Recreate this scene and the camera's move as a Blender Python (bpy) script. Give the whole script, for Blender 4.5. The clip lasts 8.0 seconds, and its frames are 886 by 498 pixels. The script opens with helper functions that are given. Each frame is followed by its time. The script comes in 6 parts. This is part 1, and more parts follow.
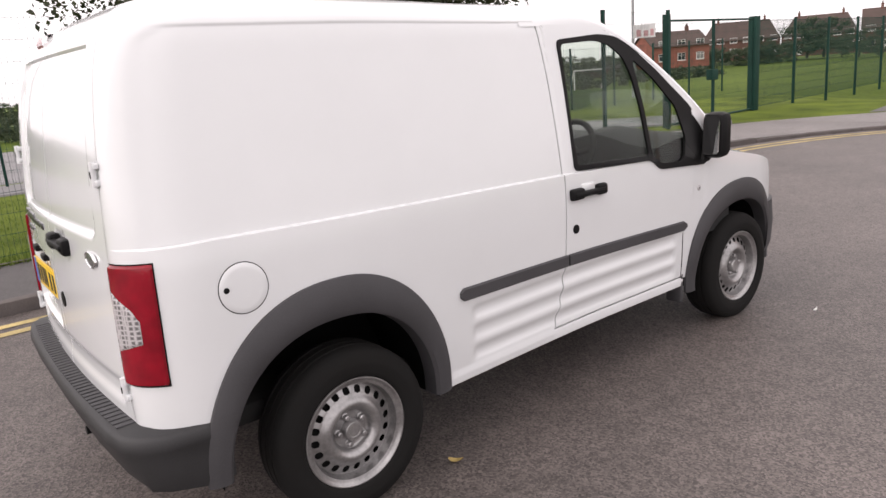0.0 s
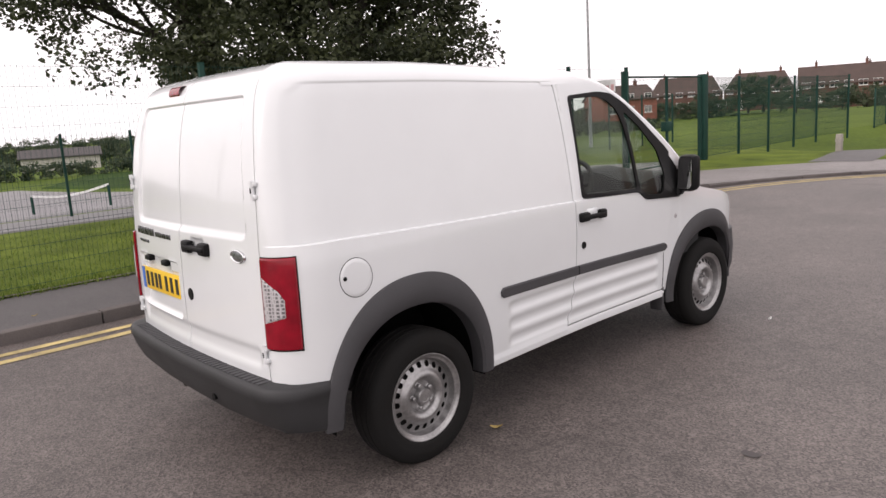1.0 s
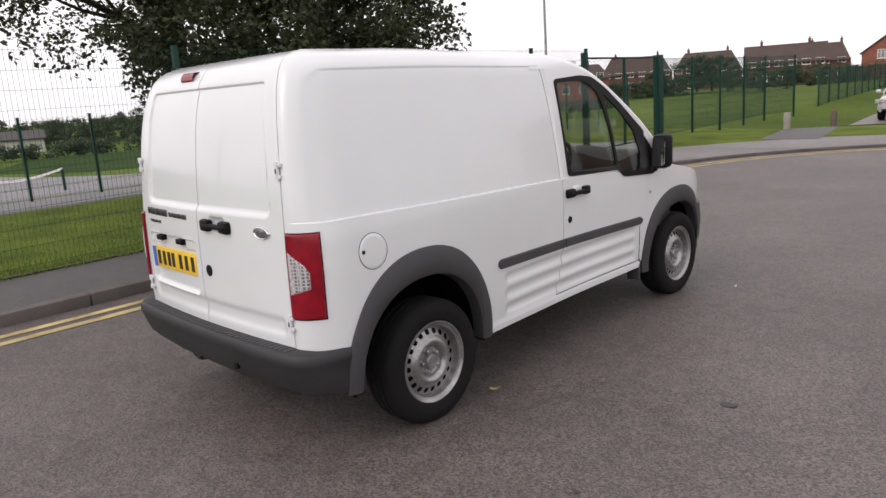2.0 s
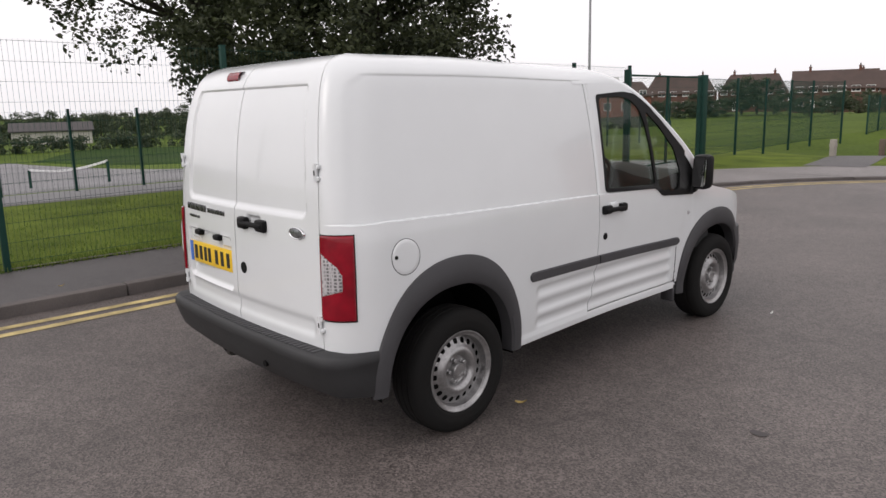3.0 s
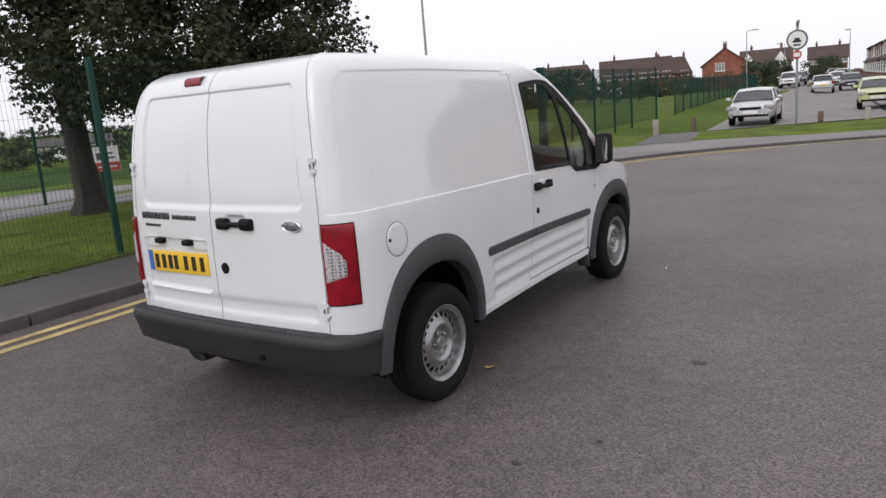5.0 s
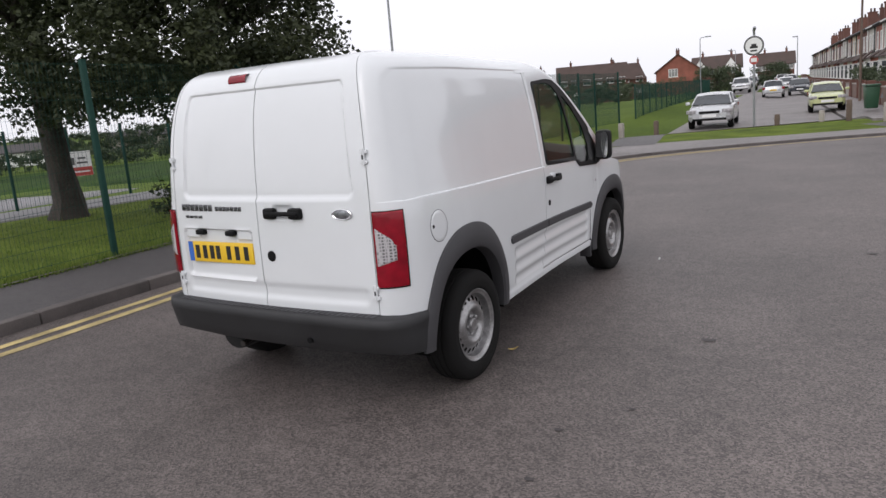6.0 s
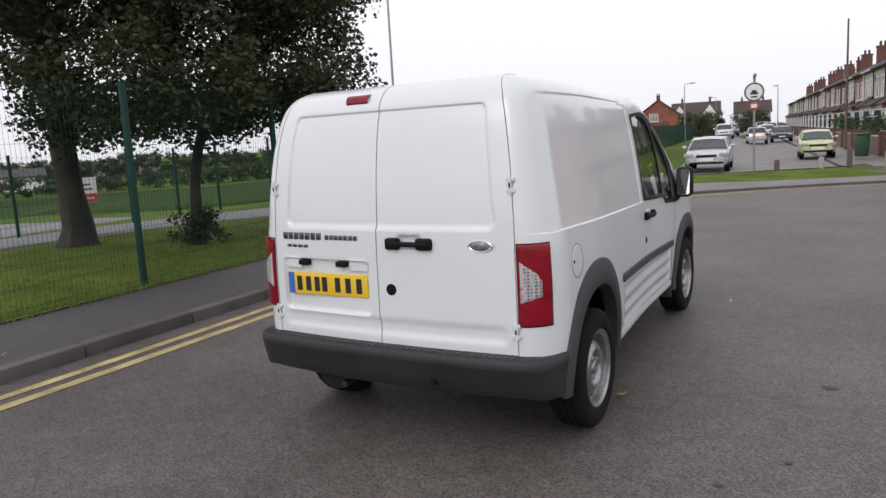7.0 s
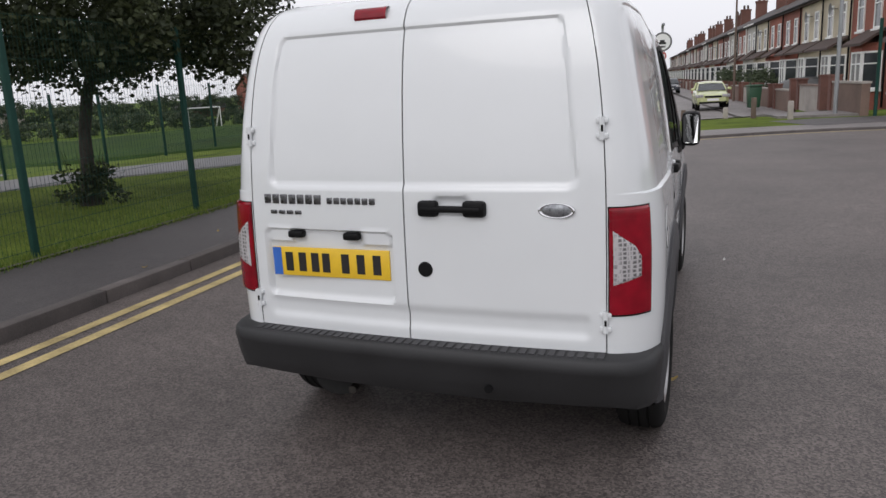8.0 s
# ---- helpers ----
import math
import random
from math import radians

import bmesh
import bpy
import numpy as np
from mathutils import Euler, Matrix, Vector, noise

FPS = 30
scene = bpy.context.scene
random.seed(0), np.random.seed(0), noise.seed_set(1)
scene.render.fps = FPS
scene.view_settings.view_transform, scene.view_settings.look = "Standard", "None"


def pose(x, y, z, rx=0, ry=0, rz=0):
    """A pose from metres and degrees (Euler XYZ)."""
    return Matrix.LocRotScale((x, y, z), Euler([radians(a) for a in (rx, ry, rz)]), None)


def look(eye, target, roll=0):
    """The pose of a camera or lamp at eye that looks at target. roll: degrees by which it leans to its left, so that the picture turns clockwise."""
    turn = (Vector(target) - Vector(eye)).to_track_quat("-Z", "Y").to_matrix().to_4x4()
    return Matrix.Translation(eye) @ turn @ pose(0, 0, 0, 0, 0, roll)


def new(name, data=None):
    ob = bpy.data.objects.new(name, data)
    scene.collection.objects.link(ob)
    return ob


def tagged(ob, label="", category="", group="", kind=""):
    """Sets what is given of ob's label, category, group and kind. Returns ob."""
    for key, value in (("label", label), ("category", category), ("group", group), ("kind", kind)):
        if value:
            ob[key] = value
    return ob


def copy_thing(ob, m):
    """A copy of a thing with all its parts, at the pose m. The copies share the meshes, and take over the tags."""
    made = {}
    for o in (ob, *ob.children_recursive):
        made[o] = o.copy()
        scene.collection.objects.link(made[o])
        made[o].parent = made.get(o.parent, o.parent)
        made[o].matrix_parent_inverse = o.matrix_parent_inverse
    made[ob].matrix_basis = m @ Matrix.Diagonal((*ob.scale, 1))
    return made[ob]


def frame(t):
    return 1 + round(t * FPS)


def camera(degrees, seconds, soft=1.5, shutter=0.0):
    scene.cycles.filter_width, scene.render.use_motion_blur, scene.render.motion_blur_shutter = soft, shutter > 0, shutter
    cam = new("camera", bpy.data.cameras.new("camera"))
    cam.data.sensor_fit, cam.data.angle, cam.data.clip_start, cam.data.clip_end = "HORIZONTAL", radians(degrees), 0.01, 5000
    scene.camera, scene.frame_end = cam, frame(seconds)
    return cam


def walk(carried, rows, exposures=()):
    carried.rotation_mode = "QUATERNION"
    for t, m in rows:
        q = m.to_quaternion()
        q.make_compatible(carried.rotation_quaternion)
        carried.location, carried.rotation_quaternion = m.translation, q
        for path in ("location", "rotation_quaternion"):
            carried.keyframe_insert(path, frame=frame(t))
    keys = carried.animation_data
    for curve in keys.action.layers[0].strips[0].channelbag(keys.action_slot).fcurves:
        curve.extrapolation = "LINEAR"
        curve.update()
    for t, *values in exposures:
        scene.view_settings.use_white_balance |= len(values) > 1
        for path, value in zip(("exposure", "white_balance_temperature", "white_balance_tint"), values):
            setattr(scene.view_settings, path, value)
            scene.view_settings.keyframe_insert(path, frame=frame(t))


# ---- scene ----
cam = camera(62.0, 8.0)
PATH = [
    (0, (3.005, -1.206, 1.545), (1.468, -0.016, 1.076), -4.4),
    (0.5, (3.164, -1.679, 1.536), (1.715, -0.379, 1.079), -2.4),
    (1, (3.339, -2.046, 1.563), (1.866, -0.739, 1.212), -3.6),
    (1.5, (3.411, -2.326, 1.572), (2.049, -0.92, 1.164), -3.5),
    (1.7, (3.362, -2.391, 1.594), (1.991, -0.996, 1.179), -4.2),
    (3, (3.358, -2.393, 1.591), (1.909, -1.067, 1.211), -1.3),
    (3.5, (3.373, -2.382, 1.583), (1.911, -1.078, 1.178), -2.8),
    (4, (3.268, -2.507, 1.585), (1.921, -1.088, 1.168), -0.5),
    (4.2, (3.191, -2.596, 1.586), (1.918, -1.125, 1.125), -2.2),
    (5.3, (2.966, -3.223, 1.564), (1.905, -1.577, 1.158), -3.8),
    (5.5, (2.9, -3.315, 1.563), (1.884, -1.648, 1.131), -3.3),
    (6, (2.836, -3.487, 1.548), (1.804, -1.819, 1.16), -4.8),
    (6.5, (2.512, -3.663, 1.557), (1.516, -1.961, 1.224), -1.4),
    (7, (2.042, -3.654, 1.541), (1.06, -1.936, 1.248), -3.2),
    (7.5, (1.542, -3.472, 1.522), (0.71, -1.688, 1.171), 0.3),
    (8, (1.087, -3.143, 1.489), (0.372, -1.326, 1.056), -2.9),
]
walk(cam, [(t, look(eye, target, roll)) for t, eye, target, roll in PATH],
     [(0, 0.36, 6950, 19), (0.5, 0.31, 6950, 19), (1, 0.21, 6900, 18.5), (1.5, 0.09, 6800, 17), (3, -0.15, 6700, 14.5), (4.2, -0.15, 6600, 14), (5.5, -0.17, 6400, 14), (7, -0.24, 6400, 13), (8, -0.38, 6400, 13)])
SKY, SUN = 0.150, 0.5

# ---------------------------------------------------------------- world and light
world = bpy.data.worlds.new("overcast_sky")
scene.world = world
world.use_nodes = True
wn, wl = world.node_tree.nodes, world.node_tree.links
wn.clear()
sky = wn.new("ShaderNodeTexSky")
sky.sky_type = "NISHITA"
sky.sun_disc = False
sky.sun_elevation = radians(40)
sky.sun_rotation = radians(186)
sky.air_density, sky.dust_density, sky.ozone_density = 1.0, 4.0, 1.0
grey = wn.new("ShaderNodeHueSaturation")
grey.inputs["Saturation"].default_value = 0.10
veil = wn.new("ShaderNodeMixRGB")
veil.inputs[0].default_value = 0.72
veil.inputs[2].default_value = (9.4, 9.5, 9.8, 1)
back = wn.new("ShaderNodeBackground")
back.inputs["Strength"].default_value = SKY
wout = wn.new("ShaderNodeOutputWorld")
wl.new(sky.outputs[0], grey.inputs["Color"])
wl.new(grey.outputs[0], veil.inputs[1])
wl.new(veil.outputs[0], back.inputs["Color"])
wl.new(back.outputs[0], wout.inputs["Surface"])

sun_data = bpy.data.lights.new("sun", "SUN")
sun_data.energy, sun_data.angle, sun_data.color = SUN, radians(35), (1.0, 0.97, 0.92)
sun = new("sun", sun_data)
sun.matrix_world = look((-2, -18, 15), (0, 0, 0))


# ---------------------------------------------------------------- materials
def nodes_of(name):
    m = bpy.data.materials.new(name)
    m.use_nodes = True
    return m, m.node_tree.nodes, m.node_tree.links, m.node_tree.nodes["Principled BSDF"]


def mat(name, color, rough=0.6, metal=0.0, var=0.12, scale=3.0, fine=40.0, bump=0.1, bdist=0.004, coat=0.0, island=0.0, spec=0.5, tint2=None, rvar=0.1):
    """A surface with stains at one scale and grain at another."""
    m, n, l, p = nodes_of(name)
    tc = n.new("ShaderNodeTexCoord")
    geo = n.new("ShaderNodeNewGeometry")
    big = n.new("ShaderNodeTexNoise")
    big.inputs["Scale"].default_value, big.inputs["Detail"].default_value = scale, 6
    small = n.new("ShaderNodeTexNoise")
    small.inputs["Scale"].default_value, small.inputs["Detail"].default_value = fine, 4
    for t in (big, small):
        l.new(geo.outputs["Position"], t.inputs["Vector"])
    add = n.new("ShaderNodeMath")
    add.operation = "MULTIPLY_ADD"
    l.new(small.outputs["Fac"], add.inputs[0])
    add.inputs[1].default_value = 0.5
    l.new(big.outputs["Fac"], add.inputs[2])
    ramp = n.new("ShaderNodeValToRGB")
    c2 = tint2 or color
    e = ramp.color_ramp.elements
    e[0].position, e[1].position = 0.45, 1.05
    e[0].color = (*[max(0, c * (1 - var)) for c in c2], 1)
    e[1].color = (*[min(1, c * (1 + var)) for c in color], 1)
    l.new(add.outputs[0], ramp.inputs[0])
    last = ramp.outputs[0]
    if island:
        hsv = n.new("ShaderNodeHueSaturation")
        mr = n.new("ShaderNodeMapRange")
        info = n.new("ShaderNodeObjectInfo")
        s = n.new("ShaderNodeMath")
        s.operation = "ADD"
        fr = n.new("ShaderNodeMath")
        fr.operation = "FRACT"
        l.new(geo.outputs["Random Per Island"], s.inputs[0])
        l.new(info.outputs["Random"], s.inputs[1])
        l.new(s.outputs[0], fr.inputs[0])
        l.new(fr.outputs[0], mr.inputs[0])
        mr.inputs[3].default_value, mr.inputs[4].default_value = 1 - island, 1 + island
        l.new(mr.outputs[0], hsv.inputs["Value"])
        l.new(last, hsv.inputs["Color"])
        last = hsv.outputs[0]
    l.new(last, p.inputs["Base Color"])
    rr = n.new("ShaderNodeMapRange")
    rr.inputs[3].default_value, rr.inputs[4].default_value = max(0.02, rough - rvar), min(1, rough + rvar)
    l.new(big.outputs["Fac"], rr.inputs[0])
    l.new(rr.outputs[0], p.inputs["Roughness"])
    p.inputs["Metallic"].default_value = metal
    p.inputs["Specular IOR Level"].default_value = spec
    p.inputs["Coat Weight"].default_value = coat
    p.inputs["Coat Roughness"].default_value = 0.05
    if bump:
        b = n.new("ShaderNodeBump")
        b.inputs["Strength"].default_value, b.inputs["Distance"].default_value = bump, bdist
        l.new(small.outputs["Fac"], b.inputs["Height"])
        l.new(b.outputs[0], p.inputs["Normal"])
    return m


def asphalt(name, base, stone, stain=0.35, scale=160.0):
    """Rolled stone in bitumen: chips of several greys, darker patches and faint tyre wear."""
    m, n, l, p = nodes_of(name)
    geo = n.new("ShaderNodeNewGeometry")
    chips = n.new("ShaderNodeTexVoronoi")
    chips.inputs["Scale"].default_value = scale
    l.new(geo.outputs["Position"], chips.inputs["Vector"])
    bw = n.new("ShaderNodeSeparateColor")
    l.new(chips.outputs["Color"], bw.inputs[0])
    ramp = n.new("ShaderNodeValToRGB")
    ramp.color_ramp.elements[0].position, ramp.color_ramp.elements[1].position = 0.0, 1.0
    ramp.color_ramp.elements[0].color = (*base, 1)
    ramp.color_ramp.elements[1].color = (*stone, 1)
    l.new(bw.outputs[0], ramp.inputs[0])
    big = n.new("ShaderNodeTexNoise")
    big.inputs["Scale"].default_value, big.inputs["Detail"].default_value, big.inputs["Roughness"].default_value = 0.55, 8, 0.6
    l.new(geo.outputs["Position"], big.inputs["Vector"])
    mid = n.new("ShaderNodeTexNoise")
    mid.inputs["Scale"].default_value, mid.inputs["Detail"].default_value = 9, 5
    l.new(geo.outputs["Position"], mid.inputs["Vector"])
    r2 = n.new("ShaderNodeMapRange")
    r2.inputs[1].default_value, r2.inputs[2].default_value = 0.3, 0.7
    r2.inputs[3].default_value, r2.inputs[4].default_value = 1 - stain, 1 + stain * 0.6
    l.new(big.outputs["Fac"], r2.inputs[0])
    r3 = n.new("ShaderNodeMapRange")
    r3.inputs[1].default_value, r3.inputs[2].default_value = 0.3, 0.7
    r3.inputs[3].default_value, r3.inputs[4].default_value = 0.86, 1.12
    l.new(mid.outputs["Fac"], r3.inputs[0])
    mul = n.new("ShaderNodeMath")
    mul.operation = "MULTIPLY"
    l.new(r2.outputs[0], mul.inputs[0])
    l.new(r3.outputs[0], mul.inputs[1])
    hsv = n.new("ShaderNodeHueSaturation")
    l.new(ramp.outputs[0], hsv.inputs["Color"])
    l.new(mul.outputs[0], hsv.inputs["Value"])
    l.new(hsv.outputs[0], p.inputs["Base Color"])
    p.inputs["Roughness"].default_value = 0.60
    p.inputs["Specular IOR Level"].default_value = 0.5
    b = n.new("ShaderNodeBump")
    b.inputs["Strength"].default_value, b.inputs["Distance"].default_value = 0.45, 0.004
    l.new(chips.outputs["Distance"], b.inputs["Height"])
    l.new(b.outputs[0], p.inputs["Normal"])
    return m


def glass(name, tint, gloss=0.03):
    m, n, l, p = nodes_of(name)
    n.remove(p)
    tr = n.new("ShaderNodeBsdfTransparent")
    tr.inputs[0].default_value = (*tint, 1)
    gl = n.new("ShaderNodeBsdfGlossy")
    gl.inputs["Roughness"].default_value = gloss
    lw = n.new("ShaderNodeLayerWeight")
    pw = n.new("ShaderNodeMath")
    pw.operation = "POWER"
    pw.inputs[1].default_value = 4.5
    fr = n.new("ShaderNodeMath")
    fr.operation = "MULTIPLY_ADD"
    fr.inputs[1].default_value, fr.inputs[2].default_value = 0.6, 0.022
    mx = n.new("ShaderNodeMixShader")
    l.new(lw.outputs["Facing"], pw.inputs[0])
    l.new(pw.outputs[0], fr.inputs[0])
    l.new(fr.outputs[0], mx.inputs[0])
    l.new(tr.outputs[0], mx.inputs[1])
    l.new(gl.outputs[0], mx.inputs[2])
    l.new(mx.outputs[0], n["Material Output"].inputs["Surface"])
    return m


def lens_mat(name, color, rough, scale, bump, comb=False):
    """Moulded lamp plastic with small prisms behind a smooth skin."""
    m, n, l, p = nodes_of(name)
    geo = n.new("ShaderNodeNewGeometry")
    v = n.new("ShaderNodeTexVoronoi")
    v.feature = "DISTANCE_TO_EDGE"
    v.inputs["Scale"].default_value = scale
    v.inputs["Randomness"].default_value = 0.25
    l.new(geo.outputs["Position"], v.inputs["Vector"])
    nz = n.new("ShaderNodeTexNoise")
    nz.inputs["Scale"].default_value = 14
    l.new(geo.outputs["Position"], nz.inputs["Vector"])
    mr = n.new("ShaderNodeMapRange")
    mr.inputs[1].default_value, mr.inputs[2].default_value = 0.3, 0.7
    mr.inputs[3].default_value, mr.inputs[4].default_value = 0.7, 1.05
    l.new(nz.outputs["Fac"], mr.inputs[0])
    if comb:
        l.new(v.outputs["Distance"], mr.inputs[0])
        mr.inputs[1].default_value, mr.inputs[2].default_value = 0.05, 0.3
        mr.inputs[3].default_value, mr.inputs[4].default_value = 1.25, 0.35
    hsv = n.new("ShaderNodeHueSaturation")
    hsv.inputs["Color"].default_value = (*color, 1)
    l.new(mr.outputs[0], hsv.inputs["Value"])
    l.new(hsv.outputs[0], p.inputs["Base Color"])
    p.inputs["Roughness"].default_value = rough
    p.inputs["Coat Weight"].default_value = 0.35
    p.inputs["Coat Roughness"].default_value = 0.03
    p.inputs["Specular IOR Level"].default_value = 0.25
    b = n.new("ShaderNodeBump")
    b.inputs["Strength"].default_value, b.inputs["Distance"].default_value = bump, 0.004
    l.new(v.outputs["Distance"], b.inputs["Height"])
    l.new(b.outputs[0], p.inputs["Normal"])
    return m


def leaf_mat(name, c1, c2):
    m, n, l, p = nodes_of(name)
    geo = n.new("ShaderNodeNewGeometry")
    ramp = n.new("ShaderNodeValToRGB")
    ramp.color_ramp.elements[0].color, ramp.color_ramp.elements[1].color = (*c1, 1), (*c2, 1)
    l.new(geo.outputs["Random Per Island"], ramp.inputs[0])
    l.new(ramp.outputs[0], p.inputs["Base Color"])
    p.inputs["Roughness"].default_value = 0.55
    p.inputs["Specular IOR Level"].default_value = 0.3
    tl = n.new("ShaderNodeBsdfTranslucent")
    l.new(ramp.outputs[0], tl.inputs["Color"])
    mx = n.new("ShaderNodeMixShader")
    mx.inputs[0].default_value = 0.25
    l.new(p.outputs[0], mx.inputs[1])
    l.new(tl.outputs[0], mx.inputs[2])
    l.new(mx.outputs[0], n["Material Output"].inputs["Surface"])
    return m


M = {}
M["road"] = asphalt("road_asphalt", (0.043, 0.0365, 0.0335), (0.176, 0.147, 0.137), 0.32, 118)
M["pave"] = asphalt("pavement_asphalt", (0.036, 0.032, 0.032), (0.094, 0.084, 0.083), 0.2, 170)
M["pave2"] = asphalt("far_pavement", (0.125, 0.110, 0.105), (0.235, 0.212, 0.205), 0.25, 120)
M["kerb"] = mat("kerb_concrete", (0.088, 0.076, 0.072), 0.9, 0, 0.35, 3, 90, 0.5, 0.004, island=0.15)
M["yellow"] = mat("road_marking_yellow", (0.44, 0.345, 0.155), 0.8, 0, 0.35, 4, 60, 0.4, 0.003, tint2=(0.33, 0.26, 0.12))
M["grass"] = mat("mown_grass", (0.104, 0.136, 0.022), 0.95, 0, 0.45, 0.9, 30, 0.6, 0.03, tint2=(0.064, 0.104, 0.015), spec=0.08)
M["blade"] = leaf_mat("grass_blade", (0.060, 0.118, 0.017), (0.185, 0.225, 0.045))
M["field"] = mat("playing_field", (0.080, 0.114, 0.019), 0.95, 0, 0.35, 0.08, 6, 0.4, 0.03, tint2=(0.054, 0.094, 0.010), spec=0.08)
M["rough"] = mat("rough_grass", (0.028, 0.056, 0.009), 0.95, 0, 0.4, 0.25, 9, 0.6, 0.05, tint2=(0.020, 0.042, 0.008), spec=0.08)
M["court"] = mat("court_tarmac", (0.19, 0.185, 0.19), 0.9, 0, 0.2, 0.4, 30, 0.2, 0.003)
M["paint"] = mat("white_van_paint", (0.695, 0.712, 0.722), 0.22, 0, 0.02, 1.2, 6, 0, coat=0.7, rvar=0.04)
# darker copy of the grey plastic; shade of the undercut face is in the colour
M["bumper"] = mat("shaded_bumper_plastic", (0.020, 0.020, 0.0212), 0.58, 0, 0.35, 4, 220, 0.25, 0.0015, rvar=0.12)
M["plastic"] = mat("grey_bumper_plastic", (0.043, 0.042, 0.0455), 0.62, 0, 0.25, 4, 220, 0.25, 0.0015, rvar=0.1)
M["black"] = mat("black_plastic", (0.007, 0.007, 0.0075), 0.5, 0, 0.2, 6, 150, 0.1, 0.001, spec=0.14)
# near-black: the shade under and inside the van is put into this colour
M["shadow"] = mat("hidden_parts_in_shade", (0.012, 0.012, 0.012), 0.9, 0, 0.3, 4, 60, 0.2)
# matt and darker still: shade inside the wheel arches painted as colour
M["liner"] = mat("shaded_wheel_housing", (0.007, 0.007, 0.007), 1.0, 0, 0.3, 6, 90, 0.3, 0.002, spec=0.05)
M["rubber"] = mat("tyre_rubber", (0.0085, 0.0085, 0.0085), 0.85, 0, 0.3, 8, 120, 0.3, 0.002, tint2=(0.013, 0.012, 0.011), spec=0.18)
M["steel"] = mat("silver_wheel_paint", (0.33, 0.325, 0.325), 0.34, 0.75, 0.32, 9, 80, 0.15, 0.001)
M["chrome"] = mat("chrome", (0.75, 0.75, 0.76), 0.12, 1.0, 0.1, 9, 50, 0.0)
M["red_lens"] = lens_mat("red_lens", (0.25, 0.003, 0.013), 0.15, 60, 0.2)
M["clear_lens"] = lens_mat("clear_lens", (0.37, 0.355, 0.36), 0.2, 66, 1.0, True)
M["plate_yellow"] = mat("plate_yellow", (0.78, 0.50, 0.03), 0.35, 0, 0.06, 12, 60, 0)
M["plate_blue"] = mat("plate_blue", (0.04, 0.14, 0.50), 0.35, 0, 0.08, 12, 60, 0)
M["ink"] = mat("black_ink", (0.015, 0.014, 0.014), 0.5, 0, 0.2, 20, 90, 0)
M["badge"] = mat("badge_grey_chrome", (0.13, 0.13, 0.135), 0.28, 0.9, 0.5, 40, 160, 0)
M["badge_dark"] = mat("badge_dark_chrome", (0.30, 0.31, 0.33), 0.3, 0.9, 0.6, 45, 150, 0.3, 0.002)
M["glass"] = glass("car_glass", (0.76, 0.83, 0.77))
M["windscreen"] = glass("windscreen_glass", (0.85, 0.88, 0.86))
M["mirror"] = mat("mirror_silver", (0.9, 0.9, 0.9), 0.03, 1.0, 0.0, 1, 2, 0, rvar=0.0)
M["dash"] = mat("dashboard_plastic", (0.010, 0.0103, 0.011), 0.7, 0, 0.2, 4, 90, 0.2, 0.001)
M["seat"] = mat("seat_fabric", (0.035, 0.037, 0.042), 0.95, 0, 0.25, 6, 160, 0.3, 0.002)
M["fence"] = mat("green_fence_paint", (0.012, 0.046, 0.036), 0.7, 0, 0.2, 3, 40, 0.05, spec=0.2)
M["bark"] = mat("bark", (0.036, 0.030, 0.025), 0.95, 0, 0.45, 3, 24, 1.0, 0.03)
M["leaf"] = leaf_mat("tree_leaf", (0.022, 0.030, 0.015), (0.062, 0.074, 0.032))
# lighter, greyer copy of the leaf: distance haze mixed into the colour
M["leaf_far"] = leaf_mat("hazed_far_leaf", (0.034, 0.050, 0.028), (0.098, 0.124, 0.066))
M["galv_dull"] = mat("exhaust_steel", (0.06, 0.055, 0.05), 0.55, 0.8, 0.3, 12, 60, 0.2, 0.001)
M["galv"] = mat("galvanised_steel", (0.32, 0.33, 0.34), 0.5, 0.7, 0.15, 2, 50, 0.05)
M["brick"] = mat("red_brick", (0.26, 0.092, 0.066), 0.9, 0, 0.3, 0.8, 14, 0.4, 0.01, island=0.12)
M["brick2"] = mat("brown_brick", (0.135, 0.064, 0.050), 0.9, 0, 0.3, 0.8, 14, 0.4, 0.01, island=0.12)
M["render"] = mat("cream_render", (0.50, 0.44, 0.33), 0.9, 0, 0.2, 0.6, 12, 0.2, 0.005)
M["render2"] = mat("pale_grey_render", (0.50, 0.48, 0.44), 0.9, 0, 0.14, 0.6, 12, 0.2, 0.005)
M["tile"] = mat("roof_tile", (0.070, 0.047, 0.040), 0.85, 0, 0.25, 0.7, 9, 0.5, 0.02)
M["slate"] = mat("roof_slate", (0.060, 0.053, 0.053), 0.8, 0, 0.25, 0.7, 9, 0.5, 0.02)
M["white"] = mat("white_window_frame", (0.78, 0.78, 0.76), 0.45, 0, 0.05, 2, 20, 0)
M["pane"] = mat("window_pane", (0.035, 0.04, 0.045), 0.06, 0, 0.5, 0.5, 3, 0, rvar=0.02)
M["curtain"] = mat("net_curtain_pane", (0.24, 0.24, 0.24), 0.2, 0, 0.25, 0.9, 6, 0, rvar=0.05)
M["wood"] = mat("weathered_wood", (0.13, 0.095, 0.075), 0.9, 0, 0.35, 2, 30, 0.5, 0.01)
M["wall"] = mat("garden_wall", (0.17, 0.115, 0.092), 0.9, 0, 0.3, 1.2, 20, 0.4, 0.01, island=0.1)
M["concrete"] = mat("pale_concrete", (0.33, 0.30, 0.27), 0.9, 0, 0.25, 2, 40, 0.3)
M["bin"] = mat("green_bin_plastic", (0.020, 0.070, 0.035), 0.5, 0, 0.15, 2, 40, 0)
